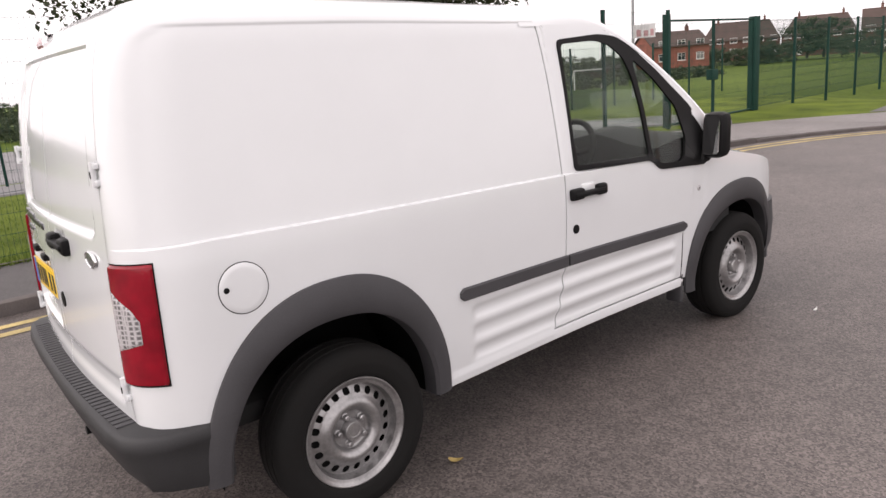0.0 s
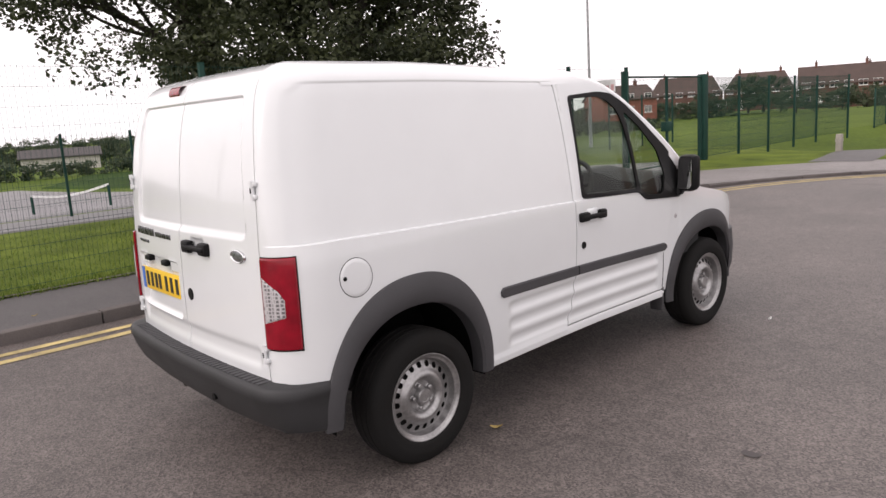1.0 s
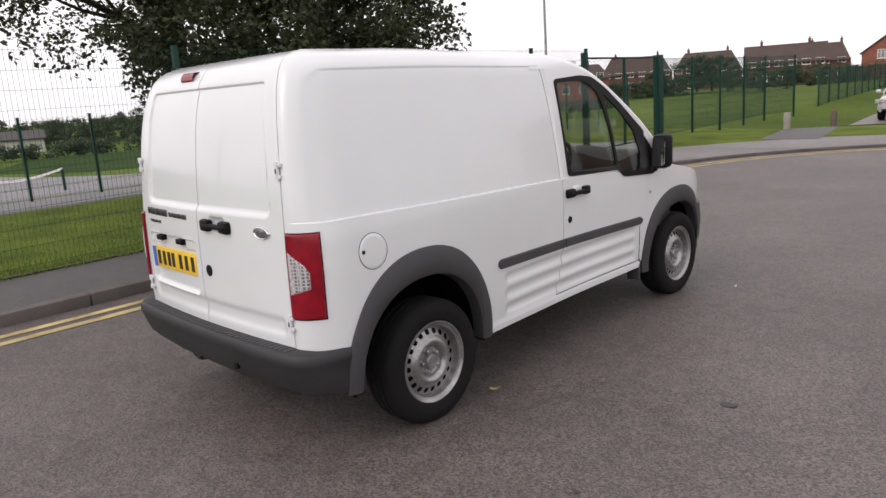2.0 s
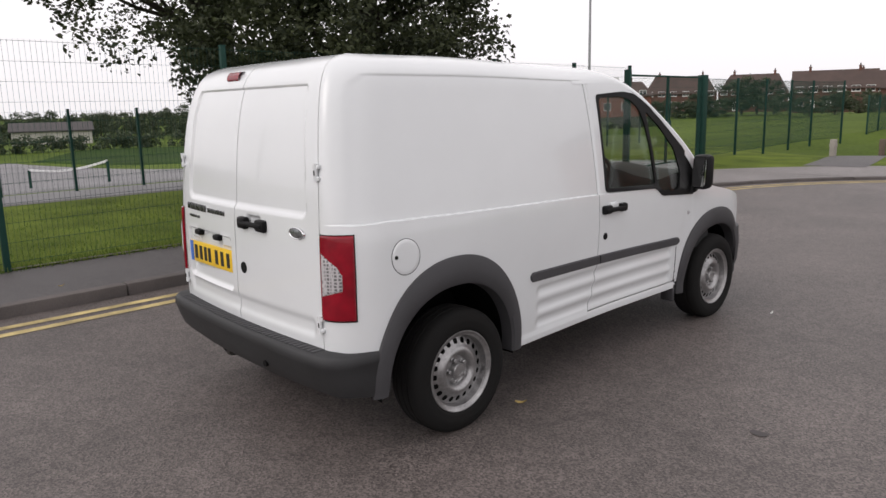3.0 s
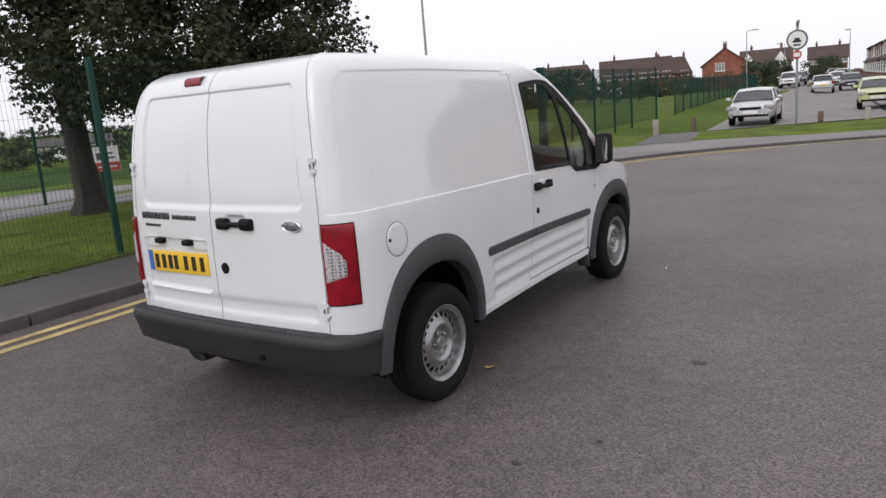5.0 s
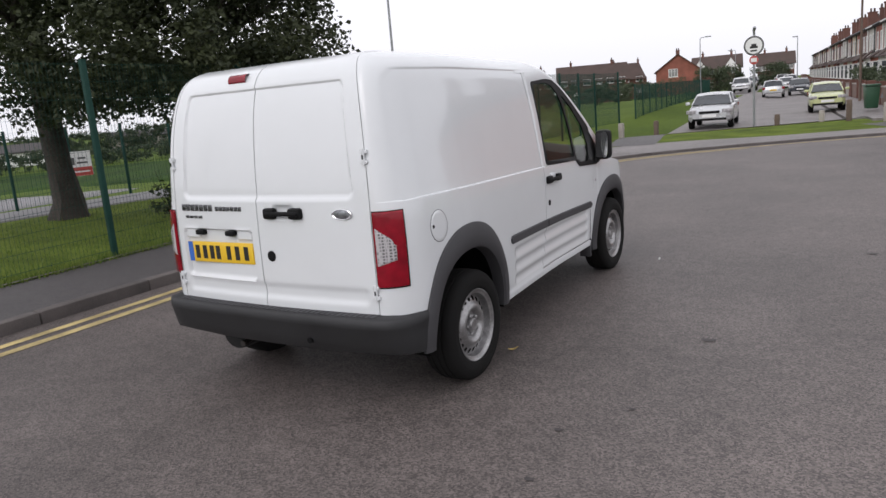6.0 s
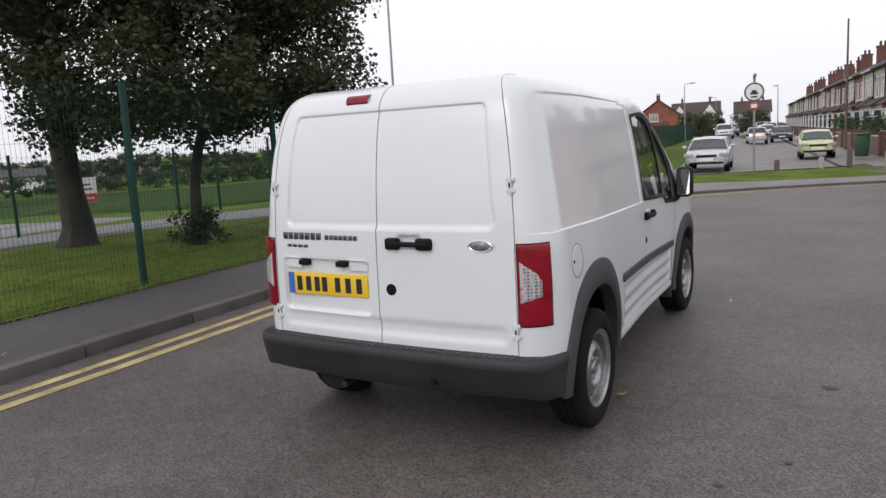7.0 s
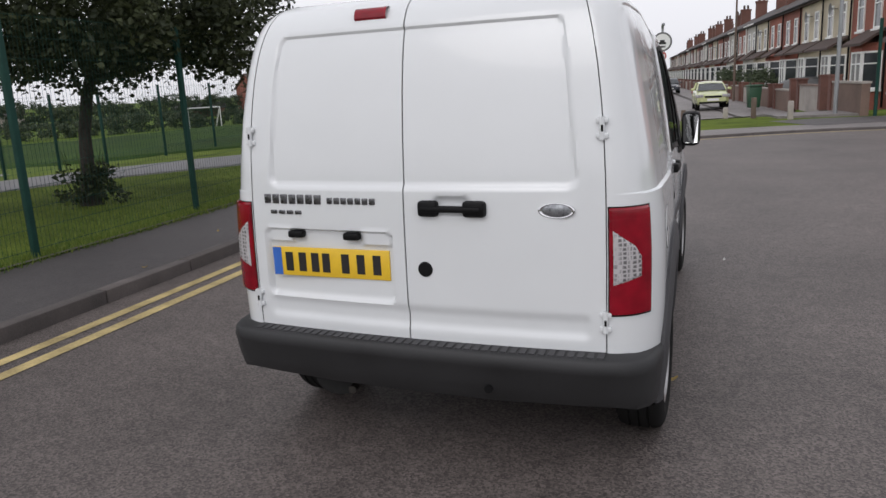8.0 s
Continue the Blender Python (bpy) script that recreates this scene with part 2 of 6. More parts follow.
M["sign_white"] = mat("sign_white", (0.78, 0.78, 0.77), 0.4, 0, 0.05, 3, 30, 0)
M["sign_red"] = mat("sign_red", (0.42, 0.06, 0.05), 0.4, 0, 0.08, 3, 30, 0)
M["sign_faded"] = mat("sunbleached_red", (0.62, 0.36, 0.36), 0.5, 0, 0.2, 12, 60, 0)
M["sign_grey"] = mat("sign_back", (0.10, 0.10, 0.10), 0.5, 0, 0.1, 3, 30, 0)
M["silver_car"] = mat("silver_car_paint", (0.52, 0.53, 0.54), 0.28, 0.35, 0.03, 1, 8, 0, coat=0.6)
M["lime_car"] = mat("pale_green_car_paint", (0.50, 0.53, 0.26), 0.28, 0.15, 0.03, 1, 8, 0, coat=0.6)
M["dark_car"] = mat("dark_car_paint", (0.055, 0.062, 0.075), 0.25, 0.3, 0.05, 1, 8, 0, coat=0.6)
M["white_car"] = mat("white_car_paint", (0.72, 0.72, 0.73), 0.28, 0, 0.03, 1, 8, 0, coat=0.6)
M["stain"] = mat("oil_stain", (0.055, 0.048, 0.047), 0.7, 0, 0.3, 8, 60, 0.1)
M["dry_leaf"] = mat("dry_leaf", (0.34, 0.25, 0.09), 0.8, 0, 0.3, 30, 90, 0.2)
M["litter"] = mat("paper_scrap", (0.7, 0.7, 0.68), 0.8, 0, 0.1, 30, 90, 0.1)
M["white_post"] = mat("white_goal_paint", (0.7, 0.7, 0.7), 0.5, 0, 0.1, 2, 20, 0)


# ---------------------------------------------------------------- building helpers
def finish(name, bm, material, smooth=True):
    me = bpy.data.meshes.new(name)
    bm.normal_update()
    bm.to_mesh(me)
    bm.free()
    for one in material if isinstance(material, (list, tuple)) else [material]:
        me.materials.append(one)
    if smooth:
        me.polygons.foreach_set("use_smooth", [True] * len(me.polygons))
        me.set_sharp_from_angle(angle=radians(38))
    return me


def part(name, bm, material, parent, label="", smooth=True):
    """One mesh under a thing or under a part."""
    ob = new(name, finish(name, bm, material, smooth))
    ob.parent = parent
    return tagged(ob, label)


def thing(name, label, category, group="", m=None):
    ob = new(name)
    ob.empty_display_size = 0.2
    if m is not None:
        ob.matrix_basis = m
    return tagged(ob, label, category, group)


def structure(name, bm, material, label, smooth=False):
    ob = new(name, finish(name, bm, material, smooth))
    return tagged(ob, label, kind="structure")


def mesh():
    return bmesh.new()


def box(bm, x0, x1, y0, y1, z0, z1, bevel=0.0, m=None):
    """A box, its edges rounded off by bevel."""
    vs = []
    if bevel <= 0:
        cs = [(x, y, z) for x in (x0, x1) for y in (y0, y1) for z in (z0, z1)]
        vs = [bm.verts.new(c) for c in cs]
        for q in ((0, 1, 3, 2), (4, 6, 7, 5), (0, 4, 5, 1), (2, 3, 7, 6), (0, 2, 6, 4), (1, 5, 7, 3)):
            bm.faces.new([vs[i] for i in q])
    else:
        got = bmesh.ops.create_cube(bm, size=1)["verts"]
        for v in got:
            v.co = Vector(((x0 + x1) / 2 + v.co.x * (x1 - x0), (y0 + y1) / 2 + v.co.y * (y1 - y0), (z0 + z1) / 2 + v.co.z * (z1 - z0)))
        es = list({e for v in got for e in v.link_edges})
        made = bmesh.ops.bevel(bm, geom=es, offset=bevel, segments=2, affect="EDGES", profile=0.5)
        vs = list({v for f in made["faces"] for v in f.verts})
    if m is not None:
        for v in vs:
            v.co = m @ v.co
    return vs


def rod(bm, p0, p1, r0, r1=None, seg=8, caps=True):
    """A tapered round bar."""
    r1 = r0 if r1 is None else r1
    p0, p1 = Vector(p0), Vector(p1)
    d = (p1 - p0).normalized()
    a = d.orthogonal().normalized()
    b = d.cross(a)
    rings = []
    for p, r in ((p0, r0), (p1, r1)):
        rings.append([bm.verts.new(p + (a * math.cos(2 * math.pi * i / seg) + b * math.sin(2 * math.pi * i / seg)) * r) for i in range(seg)])
    for i in range(seg):
        j = (i + 1) % seg
        bm.faces.new((rings[0][i], rings[0][j], rings[1][j], rings[1][i]))
    if caps:
        bm.faces.new(rings[0][::-1])
        bm.faces.new(rings[1])


def tube(bm, pts, rad, seg=8):
    """A round bar along a bent line; rad is one radius or one for each point."""
    pts = [Vector(p) for p in pts]
    rad = rad if isinstance(rad, (list, tuple)) else [rad] * len(pts)
    ring0 = None
    a = None
    for i, p in enumerate(pts):
        d = (pts[min(i + 1, len(pts) - 1)] - pts[max(i - 1, 0)]).normalized()
        a = d.orthogonal().normalized() if a is None else (a - d * a.dot(d)).normalized()
        b = d.cross(a)
        ring = [bm.verts.new(p + (a * math.cos(2 * math.pi * k / seg) + b * math.sin(2 * math.pi * k / seg)) * rad[i]) for k in range(seg)]
        if ring0:
            for k in range(seg):
                j = (k + 1) % seg
                bm.faces.new((ring0[k], ring0[j], ring[j], ring[k]))
        else:
            bm.faces.new(ring[::-1])
        ring0 = ring
    bm.faces.new(ring0)


def lathe(bm, prof, seg=32, m=None, closed=False):
    """Turns (offset along x, radius) pairs about the x axis."""
    rings = []
    for x, r in prof:
        ring = []
        for i in range(seg):
            a = 2 * math.pi * i / seg
            c = Vector((x, r * math.cos(a), r * math.sin(a)))
            ring.append(bm.verts.new(m @ c if m is not None else c))
        rings.append(ring)
    pairs = list(zip(rings, rings[1:])) + ([(rings[-1], rings[0])] if closed else [])
    for r0, r1 in pairs:
        for i in range(seg):
            j = (i + 1) % seg
            bm.faces.new((r0[i], r0[j], r1[j], r1[i]))
    return rings


def sheet(bm, rows, flip=False):
    """A grid of faces over rows of points."""
    vs = [[bm.verts.new(p) for p in row] for row in rows]
    for a, b in zip(vs, vs[1:]):
        for i in range(len(a) - 1):
            q = (a[i], a[i + 1], b[i + 1], b[i])
            bm.faces.new(q[::-1] if flip else q)
    return vs


def smooth_line(xs, ys):
    """A curve through the points with no overshoot."""
    xs, ys = np.array(xs, float), np.array(ys, float)
    d = np.diff(ys) / np.diff(xs)
    t = np.zeros(len(xs))
    for i in range(1, len(xs) - 1):
        t[i] = 0 if d[i - 1] * d[i] <= 0 else 2 * d[i - 1] * d[i] / (d[i - 1] + d[i])
    t[0], t[-1] = d[0], d[-1]

    def at(x):
        x = min(max(x, xs[0]), xs[-1])
        i = min(int(np.searchsorted(xs, x, "right")) - 1, len(xs) - 2)
        h = xs[i + 1] - xs[i]
        s = (x - xs[i]) / h
        return float((2 * s**3 - 3 * s**2 + 1) * ys[i] + (s**3 - 2 * s**2 + s) * h * t[i] + (-2 * s**3 + 3 * s**2) * ys[i + 1] + (s**3 - s**2) * h * t[i + 1])
    return at


def ease(a, b, x):
    s = min(max((x - a) / (b - a), 0), 1)
    return s * s * (3 - 2 * s)


def rounded(px, pz, cx, cz, hx, hz, r):
    """How far a point lies outside a rounded rectangle (minus: inside)."""
    qx, qz = abs(px - cx) - hx + r, abs(pz - cz) - hz + r
    return math.hypot(max(qx, 0), max(qz, 0)) + min(max(qx, qz), 0) - r


def inside(p, poly):
    x, y = p
    hit = False
    for (x0, y0), (x1, y1) in zip(poly, poly[1:] + poly[:1]):
        if (y0 > y) != (y1 > y) and x < (x1 - x0) * (y - y0) / (y1 - y0) + x0:
            hit = not hit
    return hit


def round_poly(poly, r, n=4):
    """The polygon with its corners rounded off."""
    out = []
    k = len(poly)
    for i in range(k):
        p, a, b = Vector(poly[i]), Vector(poly[i - 1]), Vector(poly[(i + 1) % k])
        ra = min(r, (a - p).length * 0.45)
        rb = min(r, (b - p).length * 0.45)
        s, e = p + (a - p).normalized() * ra, p + (b - p).normalized() * rb
        for j in range(n + 1):
            t = j / n
            q = s * (1 - t) ** 2 + p * 2 * t * (1 - t) + e * t * t
            out.append((q.x, q.y))
    return out


def plate_with_holes(bm, outer, holes, put, depth):
    """A flat piece with holes, set on a surface by put(a, b, height), with real thickness."""
    loops = []
    for lp in [outer] + holes:
        vs = [bm.verts.new((a, b, 0)) for a, b in lp]
        loops.append([bm.edges.new((vs[i], vs[(i + 1) % len(vs)])) for i in range(len(vs))])
    es = [e for lp in loops for e in lp]
    bmesh.ops.triangle_fill(bm, use_beauty=True, use_dissolve=False, edges=es, normal=(0, 0, 1))
    faces = list(bm.faces)
    ext = bmesh.ops.extrude_face_region(bm, geom=faces)
    top = {v for v in ext["geom"] if isinstance(v, bmesh.types.BMVert)}
    for v in bm.verts:
        v.co = Vector(put(v.co.x, v.co.y, depth if v in top else 0.0))
    bmesh.ops.recalc_face_normals(bm, faces=bm.faces)

# ---------------------------------------------------------------- the van
Z_ = [0.33, 0.45, 0.55, 0.70, 0.85, 1.00, 1.08, 1.20, 1.35, 1.50, 1.62, 1.70, 1.75, 1.79, 1.815, 1.832]
W_of = smooth_line(Z_, [0.868, 0.880, 0.885, 0.888, 0.888, 0.882, 0.874, 0.858, 0.834, 0.807, 0.782, 0.763, 0.742, 0.703, 0.657, 0.60])
R_of = smooth_line(Z_, [-0.715, -0.722, -0.726, -0.728, -0.726, -0.722, -0.718, -0.711, -0.697, -0.676, -0.650, -0.622, -0.594, -0.555, -0.505, -0.44])
D_of = smooth_line(Z_, [0.716, 0.716, 0.716, 0.716, 0.716, 0.714, 0.713, 0.709, 0.700, 0.684, 0.664, 0.645, 0.630, 0.612, 0.596, 0.575])
# middle, reach to the rear and to the front, height over the hub
ARCHES = ((-0.045, 0.505, 0.495, 0.592), (2.664, 0.525, 0.430, 0.520))
CORNER = 0.24
SHUT = smooth_line([0.33, 0.40, 0.50, 0.70, 0.85, 1.06, 1.40, 1.70, 1.84], [1.04, 1.06, 1.095, 1.128, 1.140, 1.150, 1.145, 1.128, 1.10])
FRONT = smooth_line([0.33, 0.60, 0.70, 0.94, 0.99, 1.08, 1.15, 1.31, 1.52, 1.63, 1.68, 1.705], [2.10, 2.10, 2.17, 2.24, 2.32, 2.38, 2.345, 2.165, 1.875, 1.68, 1.56, 1.42])


def rear_y(x, z):
    return R_of(z) + 0.032 * min(1.2, (abs(x) / 0.716)) ** 2


def belt(y):
    return 1.108 - 0.030 * (y + 0.55)


def side_relief(y, z):
    """How far the pressed side stands out from its plain curve."""
    d = 0.0
    d -= 0.008 * ease(belt(y) - 0.001, belt(y) + 0.003, z) * ease(-0.66, -0.60, y) * ease(2.3, 1.8, y)
    if y < 1.16:
        k = rounded(y, z, 0.44, 1.300, 0.96, 0.437, 0.06)
        d -= 0.006 * ease(0.003, -0.009, k) * ease(belt(y) - 0.001, belt(y) + 0.003, z)
    if 0.5 < y < 2.15 and z < 0.66:
        k = rounded(y, z, 1.31, 0.505, 0.745, 0.135, 0.03)
        w = 0.5 - 0.5 * math.cos(2 * math.pi * (z - 0.372) / 0.089)
        d -= 0.013 * w**0.7 * ease(0.0, -0.035, k)
    d += 0.009 * ease(0.372, 0.352, z) * ease(0.3, 0.42, y)
    return d


def taper(y):
    """The cab draws in a little towards the nose."""
    return 0.045 * ease(0.7, 2.7, y)


def side_x(y, z):
    return W_of(z) + side_relief(y, z) - taper(y)


def roof_drop(y, z):
    return 0.028 * ease(0.1, 1.15, y) * ease(1.66, 1.80, z)


def corner_point(a, z, out=0.0):
    """The rear corner pillar, from the door's edge (a = 0) round to the side (a = 1)."""
    t = a * math.pi / 2
    step = 0.44 + 0.16 * ease(1.68, 1.735, z)
    crease = -0.008 * ease(belt(-0.5) - 0.001, belt(-0.5) + 0.003, z)
    x = D_of(z) + (W_of(z) + crease - D_of(z)) * math.sin(t) + (side_relief(-0.40, z) - crease) * ease(step, step + 0.22, a)
    y = rear_y(D_of(z), z) + CORNER * (1 - math.cos(t))
    n = Vector((math.sin(t), -math.cos(t) * 0.8, 0)).normalized()
    return Vector((x, y, z)) + n * out


def in_arch(y, z, r):
    for yc, back_r, fore_r, high in ARCHES:
        k = 1 if r is None else r
        if abs((y - yc) / ((back_r if y < yc else fore_r) * k)) ** 2.2 + (max(z - 0.305, 0) / (high * k)) ** 2.2 < 1:
            return True
    return False


def spread(lo, hi, step):
    n = max(2, int(round((hi - lo) / step)) + 1)
    return [lo + (hi - lo) * i / (n - 1) for i in range(n)]


def fine_rows(lo, hi):
    """Heights, closer together where the pressing is sharp."""
    zs = spread(lo, hi, 0.0125)
    extra = spread(1.030, 1.122, 0.0022) + (spread(1.712, 1.748, 0.004) if hi > 1.75 else []) if lo < 1.0 < hi else []
    return sorted(set(round(z, 4) for z in zs + extra))


van = thing("van", "white panel van with grey bumpers parked on the road", "van")
WINDOW = [(1.235, 1.640), (1.228, 1.062), (1.785, 1.037), (1.875, 0.982), (2.300, 0.955), (2.345, 1.075), (2.165, 1.278), (1.925, 1.470), (1.755, 1.590), (1.640, 1.645), (1.52, 1.657)]
GLASS_A = [(1.254, 1.620), (1.248, 1.086), (1.782, 1.062), (1.755, 1.30), (1.720, 1.460), (1.675, 1.548), (1.59, 1.606), (1.50, 1.628)]
GLASS_B = [(1.745, 1.535), (1.783, 1.30), (1.808, 1.062), (1.870, 1.012), (2.060, 1.000), (2.105, 1.11), (2.045, 1.278), (1.89, 1.430)]

bm_body = mesh()
for s in (1, -1):
    flip = s > 0
    rows = []
    for z in fine_rows(0.33, 1.832):
        row = [corner_point(i / 40, z) for i in range(40)]
        fold = 0.018 if z < 1.70 else 0.0
        y0 = rear_y(D_of(z), z) + CORNER
        y1 = SHUT(z) - 0.0035
        for i in range(101):
            y = y0 + (y1 - y0) * i / 100
            row.append(Vector((side_x(max(y, -0.40), z), y, z - roof_drop(y, z))))
        row.append(Vector((side_x(y1, z) - fold, y1 + 0.0005, z - roof_drop(y1, z))))
        rows.append([Vector((s * p.x, p.y, p.z)) for p in row])
    vs = [[bm_body.verts.new(p) for p in row] for row in rows]
    for a, b in zip(vs, vs[1:]):
        for i in range(len(a) - 1):
            c = (a[i].co + a[i + 1].co + b[i].co + b[i + 1].co) / 4
            if in_arch(c.y, c.z, 0.90) or (c.z < 0.545 and c.y < -0.53):
                continue
            q = (a[i], a[i + 1], b[i + 1], b[i])
            bm_body.faces.new(q if flip else q[::-1])
    # front wing, from the cab door to the nose
    top = smooth_line([2.1, 2.35, 2.6, 2.9, 3.1, 3.25, 3.36, 3.42], [1.02, 1.035, 0.985, 0.925, 0.86, 0.78, 0.68, 0.60])
    wide = smooth_line([2.1, 2.66, 2.9, 3.05, 3.15, 3.25, 3.34, 3.42], [0.852, 0.846, 0.836, 0.805, 0.760, 0.680, 0.57, 0.40])
    cols = []
    for k in range(70):
        col = []
        for j in range(46):
            f = j / 45
            y = FRONT(min(0.94, 0.36 + f * 0.6)) + 0.004
            y = y + (3.42 - y) * (k / 69)
            z = 0.36 + (top(y) - 0.36) * f
            x = min(wide(y), side_x(min(y, 2.3), 0.75) if y < 2.3 else 9) * (W_of(min(z, 1.05)) / 0.886) - 0.10 * max(0, f - 0.86) ** 1.3
            col.append(Vector((s * x, y, z)))
        cols.append(col)
    vs = [[bm_body.verts.new(p) for p in col] for col in cols]
    for a, b in zip(vs, vs[1:]):
        for i in range(len(a) - 1):
            c = (a[i].co + a[i + 1].co + b[i].co + b[i + 1].co) / 4
            if in_arch(c.y, c.z, 0.90) or (c.y > 3.02 and c.z < 0.62):
                continue
            q = (a[i], b[i], b[i + 1], a[i + 1])
            bm_body.faces.new(q if flip else q[::-1])
    # rail over the cab door and down the windscreen pillar
    lo_y = spread(1.03, 2.44, 0.04)
    rail_lo = smooth_line([1.0, 1.30, 1.42, 1.56, 1.68, 1.875, 2.165, 2.345, 2.44], [1.708, 1.708, 1.702, 1.680, 1.635, 1.525, 1.315, 1.155, 1.06])
    rail_hi = smooth_line([1.0, 1.3, 1.5, 1.7, 1.9, 2.2, 2.44], [1.806, 1.792, 1.760, 1.69, 1.570, 1.36, 1.15])
    rail_x = smooth_line([1.0, 1.5, 1.9, 2.2, 2.44], [0.60, 0.61, 0.655, 0.695, 0.735])
    rows = []
    for y in lo_y:
        zl, zh = rail_lo(y), rail_hi(y)
        xl, xh = W_of(zl) - taper(y) - 0.011, rail_x(y)
        row = []
        for i in range(9):
            t = i / 8 * math.pi / 2
            zb = 1.708 + (1.832 - 1.708) * math.sin(t)
            k = ease(1.10, 1.55, y)
            row.append(Vector((s * ((W_of(zb) - taper(y) - 0.010) * (1 - k) + (xh + (xl - xh) * math.cos(t)) * k), y, (zb - roof_drop(y, zb)) * (1 - k) + (zl + (zh - zl) * math.sin(t)) * k)))
        rows.append(row)
    sheet(bm_body, rows, flip=not flip)
# roof
rows = []
for y in spread(-0.44, 1.62, 0.05):
    e = 1.8305 - roof_drop(y + 0.03, 1.832) if y < 1.05 else smooth_line([1.0, 1.05, 1.3, 1.5, 1.62], [1.8055, 1.8045, 1.788, 1.757, 1.722])(y)
    half = side_x(max(y + 0.03, -0.40), 1.832) + 0.003 if y < 1.05 else (0.59 - taper(y)) * (1 - ease(1.10, 1.55, y)) + rail_x(y) * ease(1.10, 1.55, y) + 0.001
    c = 0.042 * ease(-0.47, 0.35, y) + 0.004
    first = y < -0.43
    rows.append([Vector((x * half, rear_y(x * 0.6, 1.826) + 0.001 if first else y + 0.03, 1.8262 if first else e + c * (1 - x * x))) for x in spread(-1, 1, 0.08)])
sheet(bm_body, rows)
# bonnet and nose
rows = []
for y in spread(2.40, 3.42, 0.04):
    e, w = top(y), wide(y) * 0.985 - 0.0
    rows.append([Vector((x * w, y + 0.05 * (1 - x * x), e + 0.07 * (1 - x * x) * ease(3.45, 3.0, y) - 0.004)) for x in spread(-1, 1, 0.08)])
sheet(bm_body, rows)
# sills under the cab doors
for s in (1, -1):
    rows = []
    for y in spread(0.40, 2.12, 0.06):
        rows.append([Vector((s * (side_x(1.0, 0.5) - taper(y) + taper(1.0) + o), y, z)) for o, z in ((-0.03, 0.366), (0.002, 0.364), (0.006, 0.352), (0.003, 0.318), (-0.05, 0.308))])
    sheet(bm_body, rows, flip=s > 0)
# rear sill between the doors and the bumper
box(bm_body, -0.80, 0.80, -0.70, -0.66, 0.49, 0.549)
bmesh.ops.remove_doubles(bm_body, verts=bm_body.verts, dist=0.0004)
body = part("body", bm_body, M["paint"], van, "white painted bodywork")

# lining behind the skin, floor and wheel housings; shade sits in their near-black colours
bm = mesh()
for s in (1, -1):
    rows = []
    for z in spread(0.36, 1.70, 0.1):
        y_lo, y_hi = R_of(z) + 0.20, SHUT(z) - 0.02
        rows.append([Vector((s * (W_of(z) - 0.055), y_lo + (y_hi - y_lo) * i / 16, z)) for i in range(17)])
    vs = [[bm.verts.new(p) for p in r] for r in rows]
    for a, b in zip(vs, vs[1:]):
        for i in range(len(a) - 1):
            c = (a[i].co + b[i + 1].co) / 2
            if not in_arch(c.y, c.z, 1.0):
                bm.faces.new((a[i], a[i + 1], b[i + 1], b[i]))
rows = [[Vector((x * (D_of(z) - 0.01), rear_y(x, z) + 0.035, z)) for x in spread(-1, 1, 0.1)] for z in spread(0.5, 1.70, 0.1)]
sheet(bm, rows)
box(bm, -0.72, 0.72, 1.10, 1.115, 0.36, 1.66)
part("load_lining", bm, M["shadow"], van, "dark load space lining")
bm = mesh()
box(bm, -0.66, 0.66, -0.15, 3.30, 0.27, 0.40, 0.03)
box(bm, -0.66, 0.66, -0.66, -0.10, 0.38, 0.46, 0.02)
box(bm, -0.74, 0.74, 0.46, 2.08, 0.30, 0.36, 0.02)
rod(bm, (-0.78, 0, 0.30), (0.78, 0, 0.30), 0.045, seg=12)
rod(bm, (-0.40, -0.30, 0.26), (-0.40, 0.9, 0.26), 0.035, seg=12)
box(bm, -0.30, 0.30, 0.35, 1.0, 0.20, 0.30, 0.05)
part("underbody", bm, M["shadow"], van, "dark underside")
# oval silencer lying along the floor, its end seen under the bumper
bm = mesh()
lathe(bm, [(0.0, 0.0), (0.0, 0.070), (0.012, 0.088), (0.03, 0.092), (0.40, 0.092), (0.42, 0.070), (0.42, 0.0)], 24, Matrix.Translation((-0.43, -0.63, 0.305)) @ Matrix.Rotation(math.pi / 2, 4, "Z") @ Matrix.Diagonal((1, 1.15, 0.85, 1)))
# takes the near-black shade colour, no steel or rust tone
part("silencer", bm, M["shadow"], van, "silencer drum with shade in its dark colour")
bm = mesh()
tube(bm, [(-0.36, -0.52, 0.290), (-0.34, -0.60, 0.288), (-0.328, -0.67, 0.284)], 0.017, 12)
part("exhaust_pipe", bm, M["galv_dull"], van, "dull steel exhaust pipe")
# wheel housings, blackened in colour so the arch recess reads as shaded
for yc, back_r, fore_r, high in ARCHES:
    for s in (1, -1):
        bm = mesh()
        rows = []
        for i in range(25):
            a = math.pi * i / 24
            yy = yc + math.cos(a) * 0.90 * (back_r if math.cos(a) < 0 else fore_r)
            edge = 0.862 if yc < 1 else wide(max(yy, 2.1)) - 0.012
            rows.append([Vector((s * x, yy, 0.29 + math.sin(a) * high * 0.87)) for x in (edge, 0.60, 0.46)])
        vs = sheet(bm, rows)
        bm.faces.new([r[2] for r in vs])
        part("wheel_liner", bm, M["liner"], van, "black wheel housing with shade in its colour")

